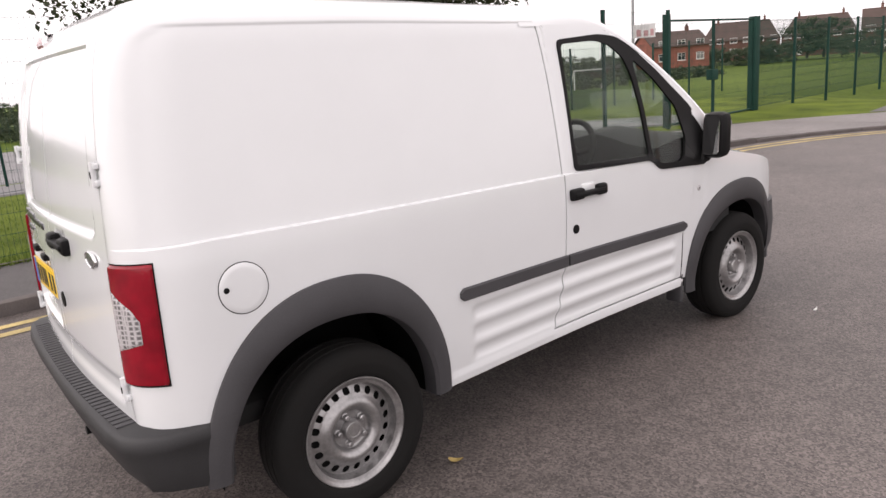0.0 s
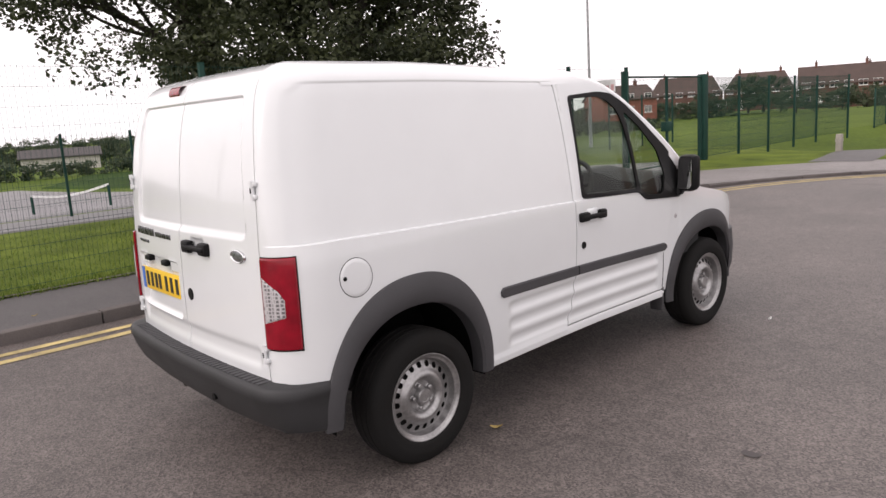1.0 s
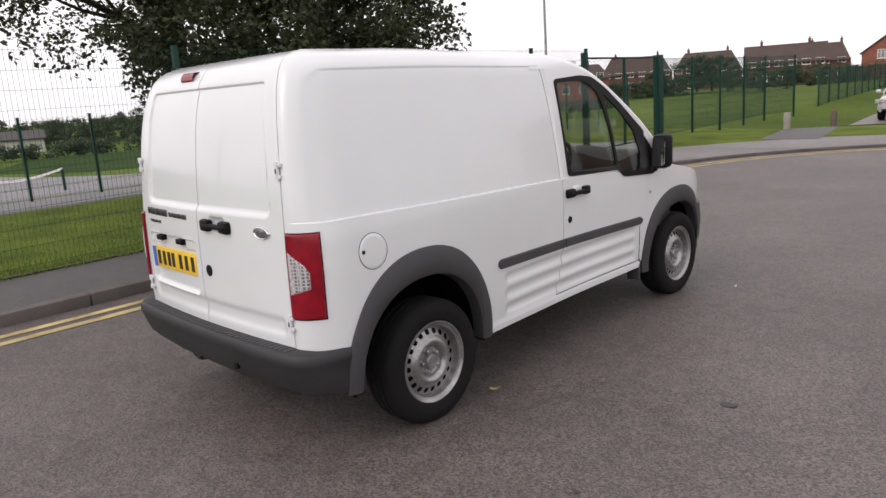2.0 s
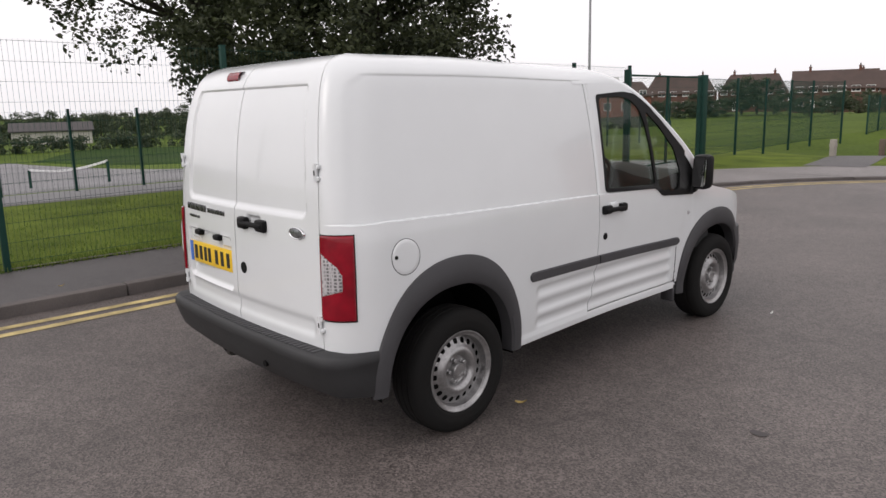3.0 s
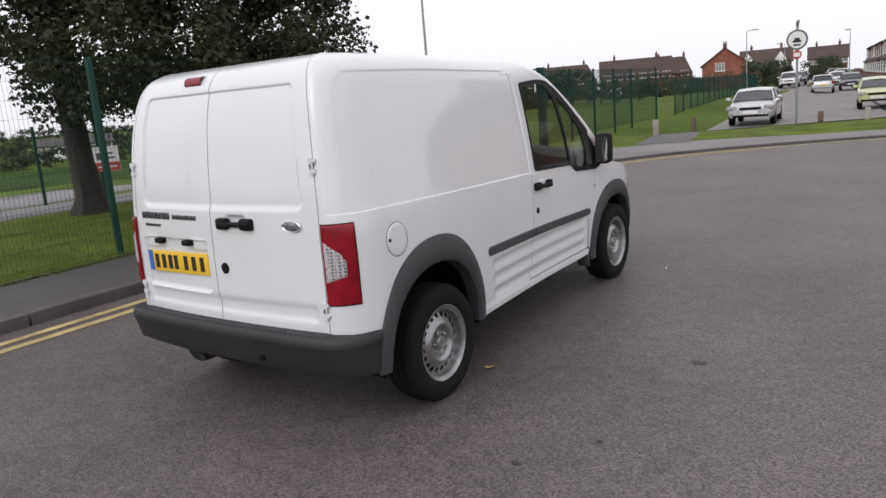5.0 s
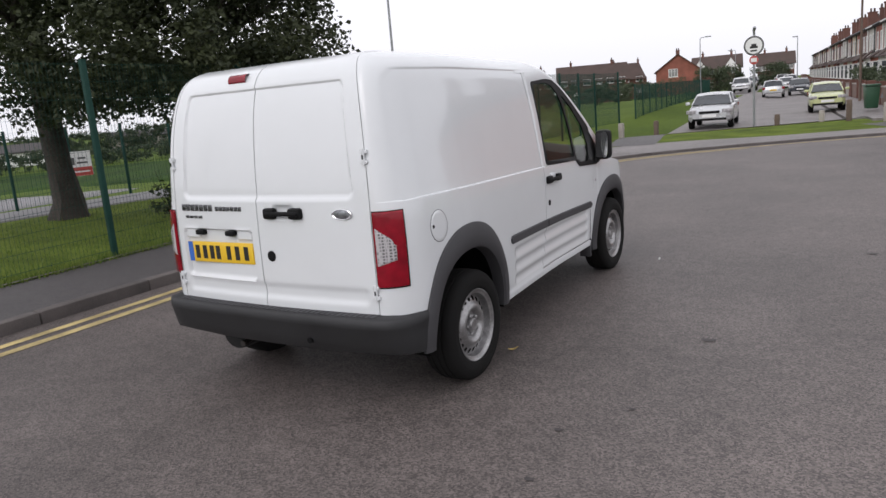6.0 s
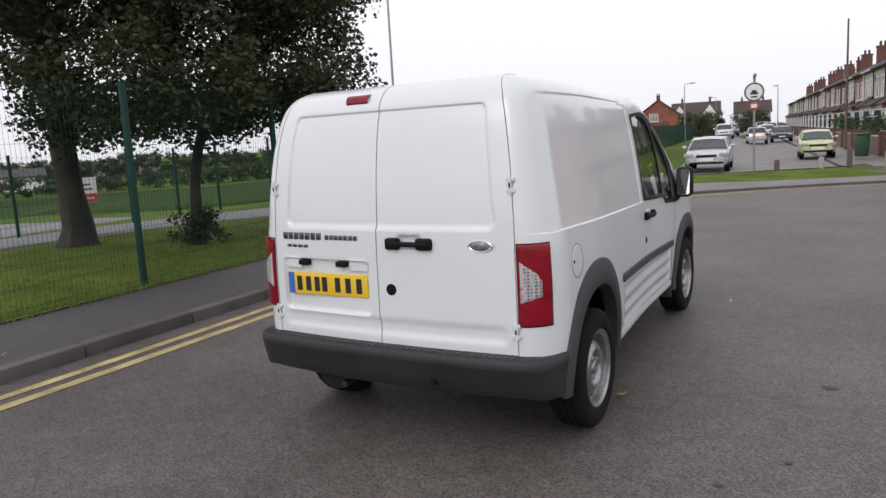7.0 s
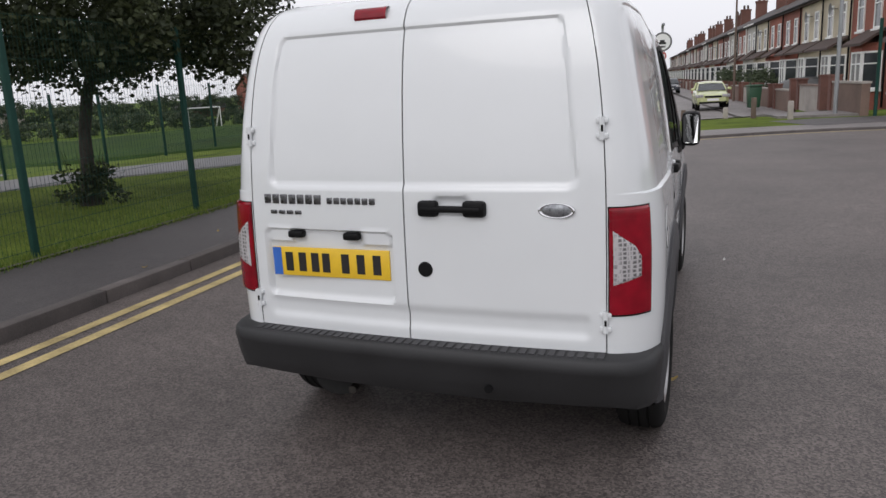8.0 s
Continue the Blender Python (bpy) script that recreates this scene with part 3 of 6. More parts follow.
# wheel arch mouldings: a flat band with a rolled inner edge
for n_arch, (yc, back_r, fore_r, high) in enumerate(ARCHES):
    for s in (1, -1):
        bm = mesh()
        prof = ((1.0, -0.004), (1.0, 0.010), (0.975, 0.017), (0.90, 0.024), (0.83, 0.022), (0.80, 0.010), (0.79, -0.035), (0.79, -0.06))
        rows = []
        lo = -0.10
        for i in range(61):
            a = lo + (math.pi - 2 * lo) * i / 60
            ca, sa = math.copysign(abs(math.cos(a)) ** (2 / 2.2), math.cos(a)), math.copysign(abs(math.sin(a)) ** (2 / 2.2), math.sin(a))
            row = []
            for k, out in prof:
                k = 1 - (1 - k) * (0.78 + 0.40 * sa * sa)
                y, z = yc + ca * (back_r if ca < 0 else fore_r) * k, 0.305 + sa * high * k
                if n_arch == 1:
                    base = wide(max(y, 2.1)) * W_of(min(max(z, 0.33), 1.05)) / 0.886
                else:
                    base = W_of(max(z, 0.33))
                    if y < -0.46:
                        base -= 0.35 * (y + 0.46) ** 2 * 2
                row.append(Vector((s * (base + out), y, max(z, (0.322 if y < yc else 0.315) if n_arch == 0 else 0.27))))
            rows.append(row)
        sheet(bm, rows, flip=s > 0)
        part("wheel_arch_trim", bm, M["plastic"], van, "dark grey plastic wheel arch trim")

# front bumper corners and mud flaps
bm = mesh()
rows = []
for k in range(41):
    t = -1 + 2 * k / 40
    y = 3.44 - 0.47 * abs(t) ** 3.2
    x = math.copysign(wide(min(y, 3.42)) if abs(t) > 0.75 else 0.44 + (wide(3.44 - 0.47 * 0.75 ** 3.2) - 0.44) * abs(t) / 0.75, t) if abs(t) > 0.02 else 0.0
    x = x if abs(t) > 0.75 else t / 0.75 * wide(3.44 - 0.47 * 0.75 ** 3.2)
    rows.append([Vector((x * f, y + o, z)) for f, o, z in ((0.97, -0.02, 0.64), (1.015, 0.02, 0.63), (1.02, 0.035, 0.50), (1.01, 0.03, 0.36), (0.98, 0.0, 0.26))])
sheet(bm, rows)
part("front_bumper", bm, M["plastic"], van, "dark grey plastic front bumper")
for s in (1, -1):
    bm = mesh()
    box(bm, s * 0.79 - 0.05, s * 0.79 + 0.05, 2.10, 2.125, 0.22, 0.42, 0.008)
    part("mud_flap", bm, M["plastic"], van, "black rubber mud flap")


# wheels
def wheel_meshes():
    tyre = mesh()
    prof = [(-0.09, 0.205), (-0.095, 0.24), (-0.098, 0.275), (-0.085, 0.303), (-0.06, 0.3135), (-0.045, 0.3145), (-0.042, 0.308), (-0.036, 0.308), (-0.033, 0.315), (-0.004, 0.316),
            (-0.002, 0.309), (0.004, 0.309), (0.006, 0.316), (0.033, 0.315), (0.036, 0.308), (0.042, 0.308), (0.045, 0.3145), (0.06, 0.3135), (0.076, 0.307), (0.085, 0.300), (0.093, 0.285),
            (0.0985, 0.262), (0.0995, 0.255), (0.0985, 0.248), (0.097, 0.226), (0.093, 0.2125), (0.086, 0.2065), (0.070, 0.200)]
    lathe(tyre, prof, 72)
    rim = mesh()
    seg = 80
    ring = [(0.066, 0.200), (0.085, 0.2065), (0.0890, 0.2058), (0.0895, 0.2020), (0.0865, 0.1975), (0.0805, 0.1935), (0.0785, 0.1885), (0.0775, 0.1840), (0.0760, 0.1805), (0.0560, 0.1775), (0.0420, 0.1755), (0.0380, 0.1735)]
    lathe(rim, ring, seg)
    # pressed disc with a ring of holes
    disc = [(0.0380, 0.1735), (0.0400, 0.1700)] + [(0.042 + 0.012 * ease(0.168, 0.134, r), r) for r in [0.1672 - 0.0026 * i for i in range(13)]] + [(0.0570, 0.1300), (0.0640, 0.1230), (0.0710, 0.1140), (0.0745, 0.1050), (0.0740, 0.0970), (0.0700, 0.0900), (0.0610, 0.0820), (0.0500, 0.0760), (0.0420, 0.0725), (0.0400, 0.0690), (0.0395, 0.0500), (0.0395, 0.0300)]
    n_h = 20
    rings = []
    for x, r in disc:
        rings.append([rim.verts.new((x, r * math.cos(2 * math.pi * i / 360), r * math.sin(2 * math.pi * i / 360))) for i in range(360)])
    for r0, r1 in zip(rings, rings[1:]):
        for i in range(360):
            j = (i + 1) % 360
            c = (r0[i].co + r0[j].co + r1[i].co + r1[j].co) / 4
            rad, ang = math.hypot(c.y, c.z), math.atan2(c.z, c.y)
            step = 2 * math.pi / n_h
            off = ((ang + step / 2) % step) - step / 2
            if math.hypot(rad - 0.1510, off * rad) < 0.0142:
                continue
            rim.faces.new((r0[i], r0[j], r1[j], r1[i]))
    # disc behind the holes, coloured near-black to stand for the shade there
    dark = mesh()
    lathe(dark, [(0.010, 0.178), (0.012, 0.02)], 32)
    cap = mesh()
    lathe(cap, [(0.038, 0.0385), (0.066, 0.0370), (0.0715, 0.0335), (0.0720, 0.0240), (0.0705, 0.0225), (0.0705, 0.0)], 28)
    nut = []
    for i in range(5):
        a = 2 * math.pi * i / 5 + 0.3
        nut.append(mesh())
        lathe(nut[-1], [(0.038, 0.0150), (0.044, 0.0145), (0.046, 0.0108), (0.062, 0.0108), (0.066, 0.0075), (0.066, 0.0)], 12, Matrix.Translation((0, 0.0545 * math.cos(a), 0.0545 * math.sin(a))))
    return tyre, rim, dark, cap, nut


tyre, rim, dark, cap, nut = wheel_meshes()
w0 = part("wheel", tyre, M["rubber"], van, "black tyre on a silver pressed steel wheel")
kids = [part("rim", rim, M["steel"], w0, "silver steel rim with round holes"), part("brake_drum", dark, M["shadow"], w0), part("hub_cap", cap, M["steel"], w0), *[part("wheel_nut", one, M["steel"], w0) for one in nut]]
WHEELS = [(0.774, 0.0, 0), (0.686, 2.700, 8), (-0.772, 0.02, 0), (-0.795, 2.700, 8)]
for k, (x, y, turn) in enumerate(WHEELS):
    m = pose(x, y, 0.305, 20 + 47 * k, 0, 0) if x > 0 else pose(x, y, 0.305, 30 * k, 0, 180)
    if k == 0:
        w0.matrix_basis = m
    else:
        w = w0.copy()
        scene.collection.objects.link(w)
        w.matrix_basis = m
        for c in kids:
            d = c.copy()
            scene.collection.objects.link(d)
            d.parent = w


# cab doors with their glass
def put_side(s, extra=0.0):
    return lambda y, z, h: (s * (W_of(z) - 0.009 * ease(belt(y) - 0.001, belt(y) + 0.004, z) + h + extra - taper(y)), y, z)


for s in (1, -1):
    bm = mesh()
    rows = []
    for z in fine_rows(0.372, 1.705):
        y0, y1 = SHUT(z) + 0.0035, FRONT(z) - 0.002
        row = [Vector((s * (side_x(y0, z) - 0.018), y0, z))]
        for i in range(91):
            y = y0 + (y1 - y0) * i / 90
            row.append(Vector((s * side_x(y, z), y, z)))
        rows.append(row)
    vs = [[bm.verts.new(p) for p in row] for row in rows]
    cut = [(1.246, 1.630), (1.240, 1.075), (1.792, 1.048), (1.882, 0.996), (2.28, 0.968), (2.32, 1.075), (2.145, 1.272), (1.905, 1.458), (1.742, 1.578), (1.63, 1.632), (1.51, 1.644)]
    for a, b in zip(vs, vs[1:]):
        for i in range(len(a) - 1):
            c = (a[i].co + a[i + 1].co + b[i].co + b[i + 1].co) / 4
            if inside((c.y, c.z), cut) or in_arch(c.y, c.z, 0.93):
                continue
            q = (a[i], a[i + 1], b[i + 1], b[i])
            bm.faces.new(q if s > 0 else q[::-1])
    door = part("cab_door", bm, M["paint"], van, "white cab door with ribbed lower pressing")
    bm = mesh()
    plate_with_holes(bm, round_poly(WINDOW, 0.03), [round_poly(GLASS_A, 0.03), round_poly(GLASS_B, 0.03)], put_side(s, -0.004), 0.012)
    part("window_frame", bm, M["black"], door, "black window surround", smooth=False)
    bm = mesh()
    for poly in (GLASS_A, GLASS_B):
        c = np.mean(poly, axis=0)
        big = [(c[0] + (a - c[0]) * 1.03, c[1] + (b - c[1]) * 1.03) for a, b in poly]
        q = [bm.verts.new(put_side(s, -0.006)(a, b, 0)) for a, b in round_poly(big, 0.03)]
        bm.faces.new(q if s > 0 else q[::-1])
    bmesh.ops.triangulate(bm, faces=bm.faces)
    g = part("door_glass", bm, M["glass"], door, "tinted door glass", smooth=False)
    g.visible_shadow = False
    # handle: two fat ends and a grip over a hollow
    bm = mesh()
    for y0, y1, zc in ((1.172, 1.255, 0.962), (1.348, 1.412, 0.962)):
        box(bm, s * 0.868, s * 0.904, y0, y1, zc - 0.026, zc + 0.026, 0.012)
    box(bm, s * 0.882, s * 0.910, 1.185, 1.400, 0.945, 0.972, 0.010)
    part("door_handle", bm, M["black"], door, "black plastic door handle")
    bm = mesh()
    box(bm, s * 0.858, s * 0.8815, 1.255, 1.348, 0.955, 1.000, 0.009)
    part("handle_cup", bm, M["paint"], door)
    bm = mesh()
    lathe(bm, [(0.876, 0.0), (0.8835, 0.0001), (0.885, 0.017), (0.8835, 0.021), (0.870, 0.022)], 20, Matrix.Translation((0, 1.205, 0.803)) if s > 0 else Matrix.Translation((0, 1.205, 0.803)) @ Matrix.Rotation(math.pi, 4, "Z"))
    part("lock", bm, M["black"], door, "round black lock cover")
    # rubbing strip in two lengths, on the side and on the door
    for (y0, y1), owner in (((0.515, 1.134), van), ((1.146, 2.128), door)):
        bm = mesh()
        rows = []
        for i in range(41):
            y = y0 + (y1 - y0) * i / 40
            e = min(1, math.sqrt(max(0.0, min(y - y0, 0.02) / 0.02 * (2 - min(y - y0, 0.02) / 0.02)))) if y0 < 0.6 else (min(1, math.sqrt(max(0.0, (y1 - y) / 0.02 * (2 - (y1 - y) / 0.02)))) if y1 - y < 0.02 and y1 > 2 else 1)
            hh = 0.0265 * max(0.4, e)
            row = []
            for zz, o in ((-1, -0.006), (-1, 0.006), (-0.8, 0.012), (0.8, 0.012), (1, 0.006), (1, -0.006)):
                z = 0.683 - 0.019 * (y - 0.5) + zz * hh
                row.append(Vector((s * (side_x(y, 0.70) + o), y, z)))
            rows.append(row)
        vs = sheet(bm, rows, flip=s > 0)
        bm.faces.new(vs[0])
        bm.faces.new(vs[-1])
        part("rubbing_strip", bm, M["plastic"], owner, "dark grey rubbing strip")
    # side repeater
    bm = mesh()
    lathe(bm, [(0.835, 0.018), (0.852, 0.016), (0.857, 0.008), (0.858, 0.0)], 16, pose(0, 2.245, 0.835) if s > 0 else pose(0, 2.245, 0.835, 0, 0, 180))
    part("side_repeater", bm, M["clear_lens"], van, "small round indicator lamp")
    # door mirror
    bm = mesh()
    box(bm, s * 0.842, s * 0.968, 2.226, 2.330, 0.992, 1.228, 0.034)
    mir = part("door_mirror", bm, M["black"], van, "black door mirror housing")
    bm = mesh()
    put = pose(s * 0.906, 2.2215, 1.112, -3, 0, s * -6) @ Matrix.Rotation(math.pi / 2, 4, "X")
    oval_glass = round_poly([(-0.052, -0.100), (0.052, -0.100), (0.050, 0.100), (-0.050, 0.100)], 0.028, 6)
    bm.faces.new([bm.verts.new(put @ Vector((a, b, 0.003))) for a, b in oval_glass])
    part("mirror_glass", bm, M["mirror"], mir, "bright mirror glass", smooth=False)
    bm = mesh()
    box(bm, s * 0.800, s * 0.870, 2.24, 2.32, 0.965, 1.040, 0.02)
    part("mirror_arm", bm, M["black"], mir)

# fuel flap, on the driver's side only, laid on the curve of the side
ctr_y, ctr_z = -0.352, 0.940


def on_side(dy, dz, out):
    return Vector((side_x(ctr_y + dy, ctr_z + dz) + out, ctr_y + dy, ctr_z + dz))


def disc_on_side(bm, rings, cy=0.0, cz=0.0, seg=48):
    got = [[bm.verts.new(on_side(cy + r * math.cos(2 * math.pi * i / seg), cz + r * math.sin(2 * math.pi * i / seg), o)) for i in range(seg)] for r, o in rings]
    for a, b in zip(got, got[1:]):
        for i in range(seg):
            bm.faces.new((a[i], a[(i + 1) % seg], b[(i + 1) % seg], b[i]))
    bm.faces.new(got[-1])


bm = mesh()
disc_on_side(bm, [(0.0795, -0.004), (0.0795, 0.0012), (0.0780, 0.0022), (0.060, 0.0026), (0.030, 0.0028)])
flap = part("fuel_flap", bm, M["paint"], van, "round white fuel flap")
bm = mesh()
disc_on_side(bm, [(0.0826, 0.0006), (0.0822, 0.0011), (0.0790, 0.0011)])
part("flap_seam", bm, M["black"], flap)
bm = mesh()
disc_on_side(bm, [(0.0095, 0.002), (0.0090, 0.0045), (0.0080, 0.0050)], -0.056, 0.004, 16)
part("flap_lock", bm, M["black"], flap)

# rear doors, pressed in one with window panel and number plate recess
GAP = -0.022


def rear_relief(x, z):
    d = 0.0
    hw = 0.622 - (z - 1.13) * 0.10
    d += 0.013 * ease(0.002, -0.012, rounded(x * 0.622 / hw, z, 0.0, 1.416, 0.622, 0.288, 0.045))
    if x < GAP:
        k = rounded(x, z, -0.366, 0.825, 0.292, 0.140, 0.03)
        d += 0.022 * ease(0.002, -0.010, k)
        k = rounded(x, z, -0.366, 0.934, 0.285, 0.032, 0.015)
        blk = 1 - ease(0.0, -0.012, rounded(x, z, -0.366, 0.934, 0.165, 0.060, 0.02))
        d -= 0.016 * ease(0.004, -0.010, k) * blk * 0.8
    k = rounded(abs(x - 0.0), z, 0.0, 0.640, 0.665, 0.044, 0.03)
    d += 0.010 * ease(0.010, -0.030, k)
    k = rounded(x, z, 0.165, 1.068, 0.075, 0.034, 0.03)
    d += 0.018 * ease(0.004, -0.02, k)
    return d


def rear_point(x, z, out=0.0):
    return Vector((x, rear_y(x, z) + rear_relief(x, z) - out, z))


rear_doors = []
for left in (True, False):
    bm = mesh()
    rows = []
    for z in spread(0.555, 1.828, 0.0105):
        x0, x1 = (-D_of(z) + 0.004, GAP - 0.003) if left else (GAP + 0.003, D_of(z) - 0.004)
        row = [Vector((x0, rear_point(x0, z).y + 0.018, z))]
        row += [rear_point(x0 + (x1 - x0) * i / 72, z) for i in range(73)]
        row.append(Vector((x1, rear_point(x1, z).y + 0.018, z)))
        rows.append(row)
    sheet(bm, rows)
    rear_doors.append(part("rear_door", bm, M["paint"], van, "white rear door with number plate recess" if left else "white rear door with black handle"))
LEFT, RIGHT = rear_doors


def on_rear(bm, x0, x1, z0, z1, out, thick, bevel=0.0):
    """A small block on the rear doors."""
    y = rear_y((x0 + x1) / 2, (z0 + z1) / 2)
    return box(bm, x0, x1, y - out - thick, y - out + 0.012, z0, z1, bevel)


bm = mesh()
y_pl = rear_y(-0.35, 0.83) + 0.012
box(bm, -0.622, -0.098, y_pl - 0.004, y_pl + 0.006, 0.772, 0.889, 0.003)
plate = part("number_plate", bm, M["plate_yellow"], LEFT, "yellow number plate with plain dark bars")
bm = mesh()
box(bm, -0.620, -0.581, y_pl - 0.0055, y_pl - 0.003, 0.774, 0.887)
part("plate_band", bm, M["plate_blue"], plate, "blue band", smooth=False)
for x in (-0.545, -0.484, -0.426, -0.376, -0.290, -0.222, -0.152):
    bm = mesh()
    box(bm, x - 0.017, x + 0.017, y_pl - 0.0055, y_pl - 0.003, 0.792, 0.869)
    part("plate_bar", bm, M["ink"], plate, smooth=False)
# plain badge blocks where the maker's lettering stands
for x0, x1, z0, z1, n_b in ((-0.650, -0.372, 1.063, 1.100, 7), (-0.352, -0.135, 1.066, 1.090, 7), (-0.622, -0.465, 1.022, 1.037, 4)):
    for i in range(n_b):
        bm = mesh()
        w_b = (x1 - x0) / n_b
        on_rear(bm, x0 + w_b * (i + 0.10), x0 + w_b * (i + 0.84), z0, z1, 0.0, 0.006, 0.0025)
        part("badge_bar", bm, M["badge"], LEFT, "grey chrome badge block")
# number plate lamps
for x in (-0.505, -0.250):
    bm = mesh()
    on_rear(bm, x - 0.034, x + 0.034, 0.928, 0.956, -0.012, 0.022, 0.007)
    part("plate_lamp", bm, M["black"], LEFT, "black number plate lamp")
# handle and lock of the other door
bm = mesh()
for x0, x1 in ((0.040, 0.118), (0.212, 0.298)):
    on_rear(bm, x0, x1, 1.028, 1.086, -0.002, 0.028, 0.013)
on_rear(bm, 0.055, 0.285, 1.046, 1.068, 0.012, 0.020, 0.008)
part("rear_handle", bm, M["black"], RIGHT, "black rear door handle")
bm = mesh()
lathe(bm, [(0.0, 0.029), (0.004, 0.0285), (0.005, 0.026), (0.004, 0.006), (0.003, 0.0)], 24, Matrix.Translation((0.056, rear_y(0.056, 0.83) + 0.001, 0.830)) @ Matrix.Rotation(-math.pi / 2, 4, "Z"))
part("rear_lock", bm, M["black"], RIGHT, "round black lock cover")
bm = mesh()
m = Matrix.Translation((0.546, rear_y(0.546, 1.053) + 0.002, 1.053)) @ Matrix.Rotation(-math.pi / 2, 4, "Z") @ Matrix.Diagonal((1, 1, 0.42, 1))
lathe(bm, [(0.0, 0.066), (0.007, 0.064), (0.009, 0.059), (0.006, 0.052)], 36, m)
oval = part("oval_badge", bm, M["chrome"], RIGHT, "chrome-rimmed oval badge")
bm = mesh()
lathe(bm, [(0.006, 0.053), (0.0085, 0.03), (0.009, 0.0)], 36, m)
part("badge_face", bm, M["badge_dark"], oval)
# high brake lamp
bm = mesh()
rows = []
for j in range(7):
    z = 1.738 + 0.044 * j / 6
    rows.append([Vector((x, 0.45 * rear_y(x, z) + 0.55 * rear_y(x, 1.738) - 0.010 * math.sin(math.pi * j / 6) ** 0.4, z)) for x in spread(-0.230, -0.098, 0.011)])
rows.append([Vector((p.x, rear_y(p.x, p.z) + 0.004, p.z + 0.002)) for p in rows[-1]])
sheet(bm, rows)
part("brake_lamp", bm, M["red_lens"], LEFT, "red high-level brake lamp")
# hinges
for s, owner in ((1, RIGHT), (-1, LEFT)):
    for zc in (1.327, 0.668):
        bm = mesh()
        x = s * (D_of(zc) - 0.004)
        y = rear_y(x, zc)
        rod(bm, (x, y - 0.012, zc - 0.038), (x, y - 0.012, zc + 0.038), 0.0095, seg=10)
        box(bm, x - 0.020, x + 0.020, y - 0.014, y + 0.004, zc + 0.016, zc + 0.034, 0.004)
        box(bm, x - 0.020, x + 0.020, y - 0.014, y + 0.004, zc - 0.034, zc - 0.016, 0.004)
        part("hinge", bm, M["paint"], owner, "white painted door hinge")
        bm = mesh()
        box(bm, x - 0.003, x + 0.005, y - 0.0228, y - 0.0125, zc - 0.011, zc + 0.011, 0.002)
        part("hinge_gap", bm, M["black"], owner)

# tail lamps round the corner pillars
for s in (1, -1):
    bm = mesh()
    rows = []
    z0, z1 = 0.688, 1.066
    for j in range(41):
        z = z0 + (z1 - z0) * j / 40
        ez = min(1, min(z - z0, z1 - z) / 0.010)
        row = []
        for i in range(25):
            a = 0.015 + (0.575 - 0.015) * i / 24
            ex = min(1, min(i, 24 - i) / 1.5)
            row.append(corner_point(a, z, 0.016 * min(ez, ex) ** 0.5 - 0.004))
        rows.append([Vector((s * p.x, p.y, p.z)) for p in row])
    sheet(bm, rows, flip=s < 0)
    lamp = part("tail_lamp", bm, M["red_lens"], van, "red tail lamp with a clear centre")
    bm = mesh()
    rows = []
    for j in range(29):
        f = j / 28
        row = []
        for i in range(17):
            g = i / 16
            a = 0.075 + (0.400 - 0.075) * g
            zlo = 0.800 + 0.028 * g
            zhi = 0.988 - 0.070 * g - 0.02 * ease(0.75, 1.0, g)
            z = zlo + (zhi - zlo) * f
            e = min(1, min(f, 1 - f) / 0.06, min(g, 1 - g) / 0.08)
            row.append(corner_point(a, z, 0.0128 + 0.0035 * e))
        rows.append([Vector((s * p.x, p.y, p.z)) for p in row])
    sheet(bm, rows, flip=s < 0)
    part("reversing_lens", bm, M["clear_lens"], lamp, "clear patterned lens")
    bm = mesh()
    rows = [[Vector((s * q.x, q.y, q.z)) for q in [corner_point(0.012 + (0.578 - 0.012) * i / 16, z, 0.0015) for i in range(17)]] for z in spread(0.6868, 1.0672, 0.02)]
    sheet(bm, rows, flip=s < 0)
    part("lamp_seal", bm, M["black"], lamp, "thin black seal")

# rear bumper: a U of plastic with a ribbed step on top
bm = mesh()
pl = [(-0.893, -0.46), (-0.890, -0.56), (-0.874, -0.66), (-0.842, -0.725), (-0.785, -0.765), (-0.68, -0.783), (-0.35, -0.797), (0, -0.801)]
pl = pl + [(-x, y) for x, y in pl[-2::-1]]
prof = ((0.094, 0.553), (0.022, 0.551), (0.010, 0.547), (0.003, 0.537), (0.000, 0.520), (-0.001, 0.503), (0.003, 0.495), (0.020, 0.436), (0.046, 0.366), (0.060, 0.348), (0.16, 0.344))
rows = []
for i, (x, y) in enumerate(pl):
    a, b = Vector(pl[max(i - 1, 0)]), Vector(pl[min(i + 1, len(pl) - 1)])
    d = (b - a).normalized()
    nrm = Vector((-d.y, d.x))
    row = []
    for k, z in prof:
        lim = min(k, 0.085) if abs(x) > 0.84 else k
        lim = lim * (1 - 0.72 * ease(0.78, 0.88, abs(x))) if z < 0.5 else lim
        drop = 0.004 if abs(x) > 0.86 else 0
        row.append(Vector((x + nrm.x * lim, y + nrm.y * lim, z - drop * (z > 0.5) + (0.012 * ease(0.45, 0.70, abs(x)) - 0.020 * ease(-0.70, -0.55, y) if z < 0.37 else 0))))
    rows.append(row)
sheet(bm, rows, flip=True)
# body takes the shaded copy, the ribs below keep the lighter plastic
bumper = part("rear_bumper", bm, M["bumper"], van, "plastic rear bumper, darkened for shade, with ribbed step")
bm = mesh()
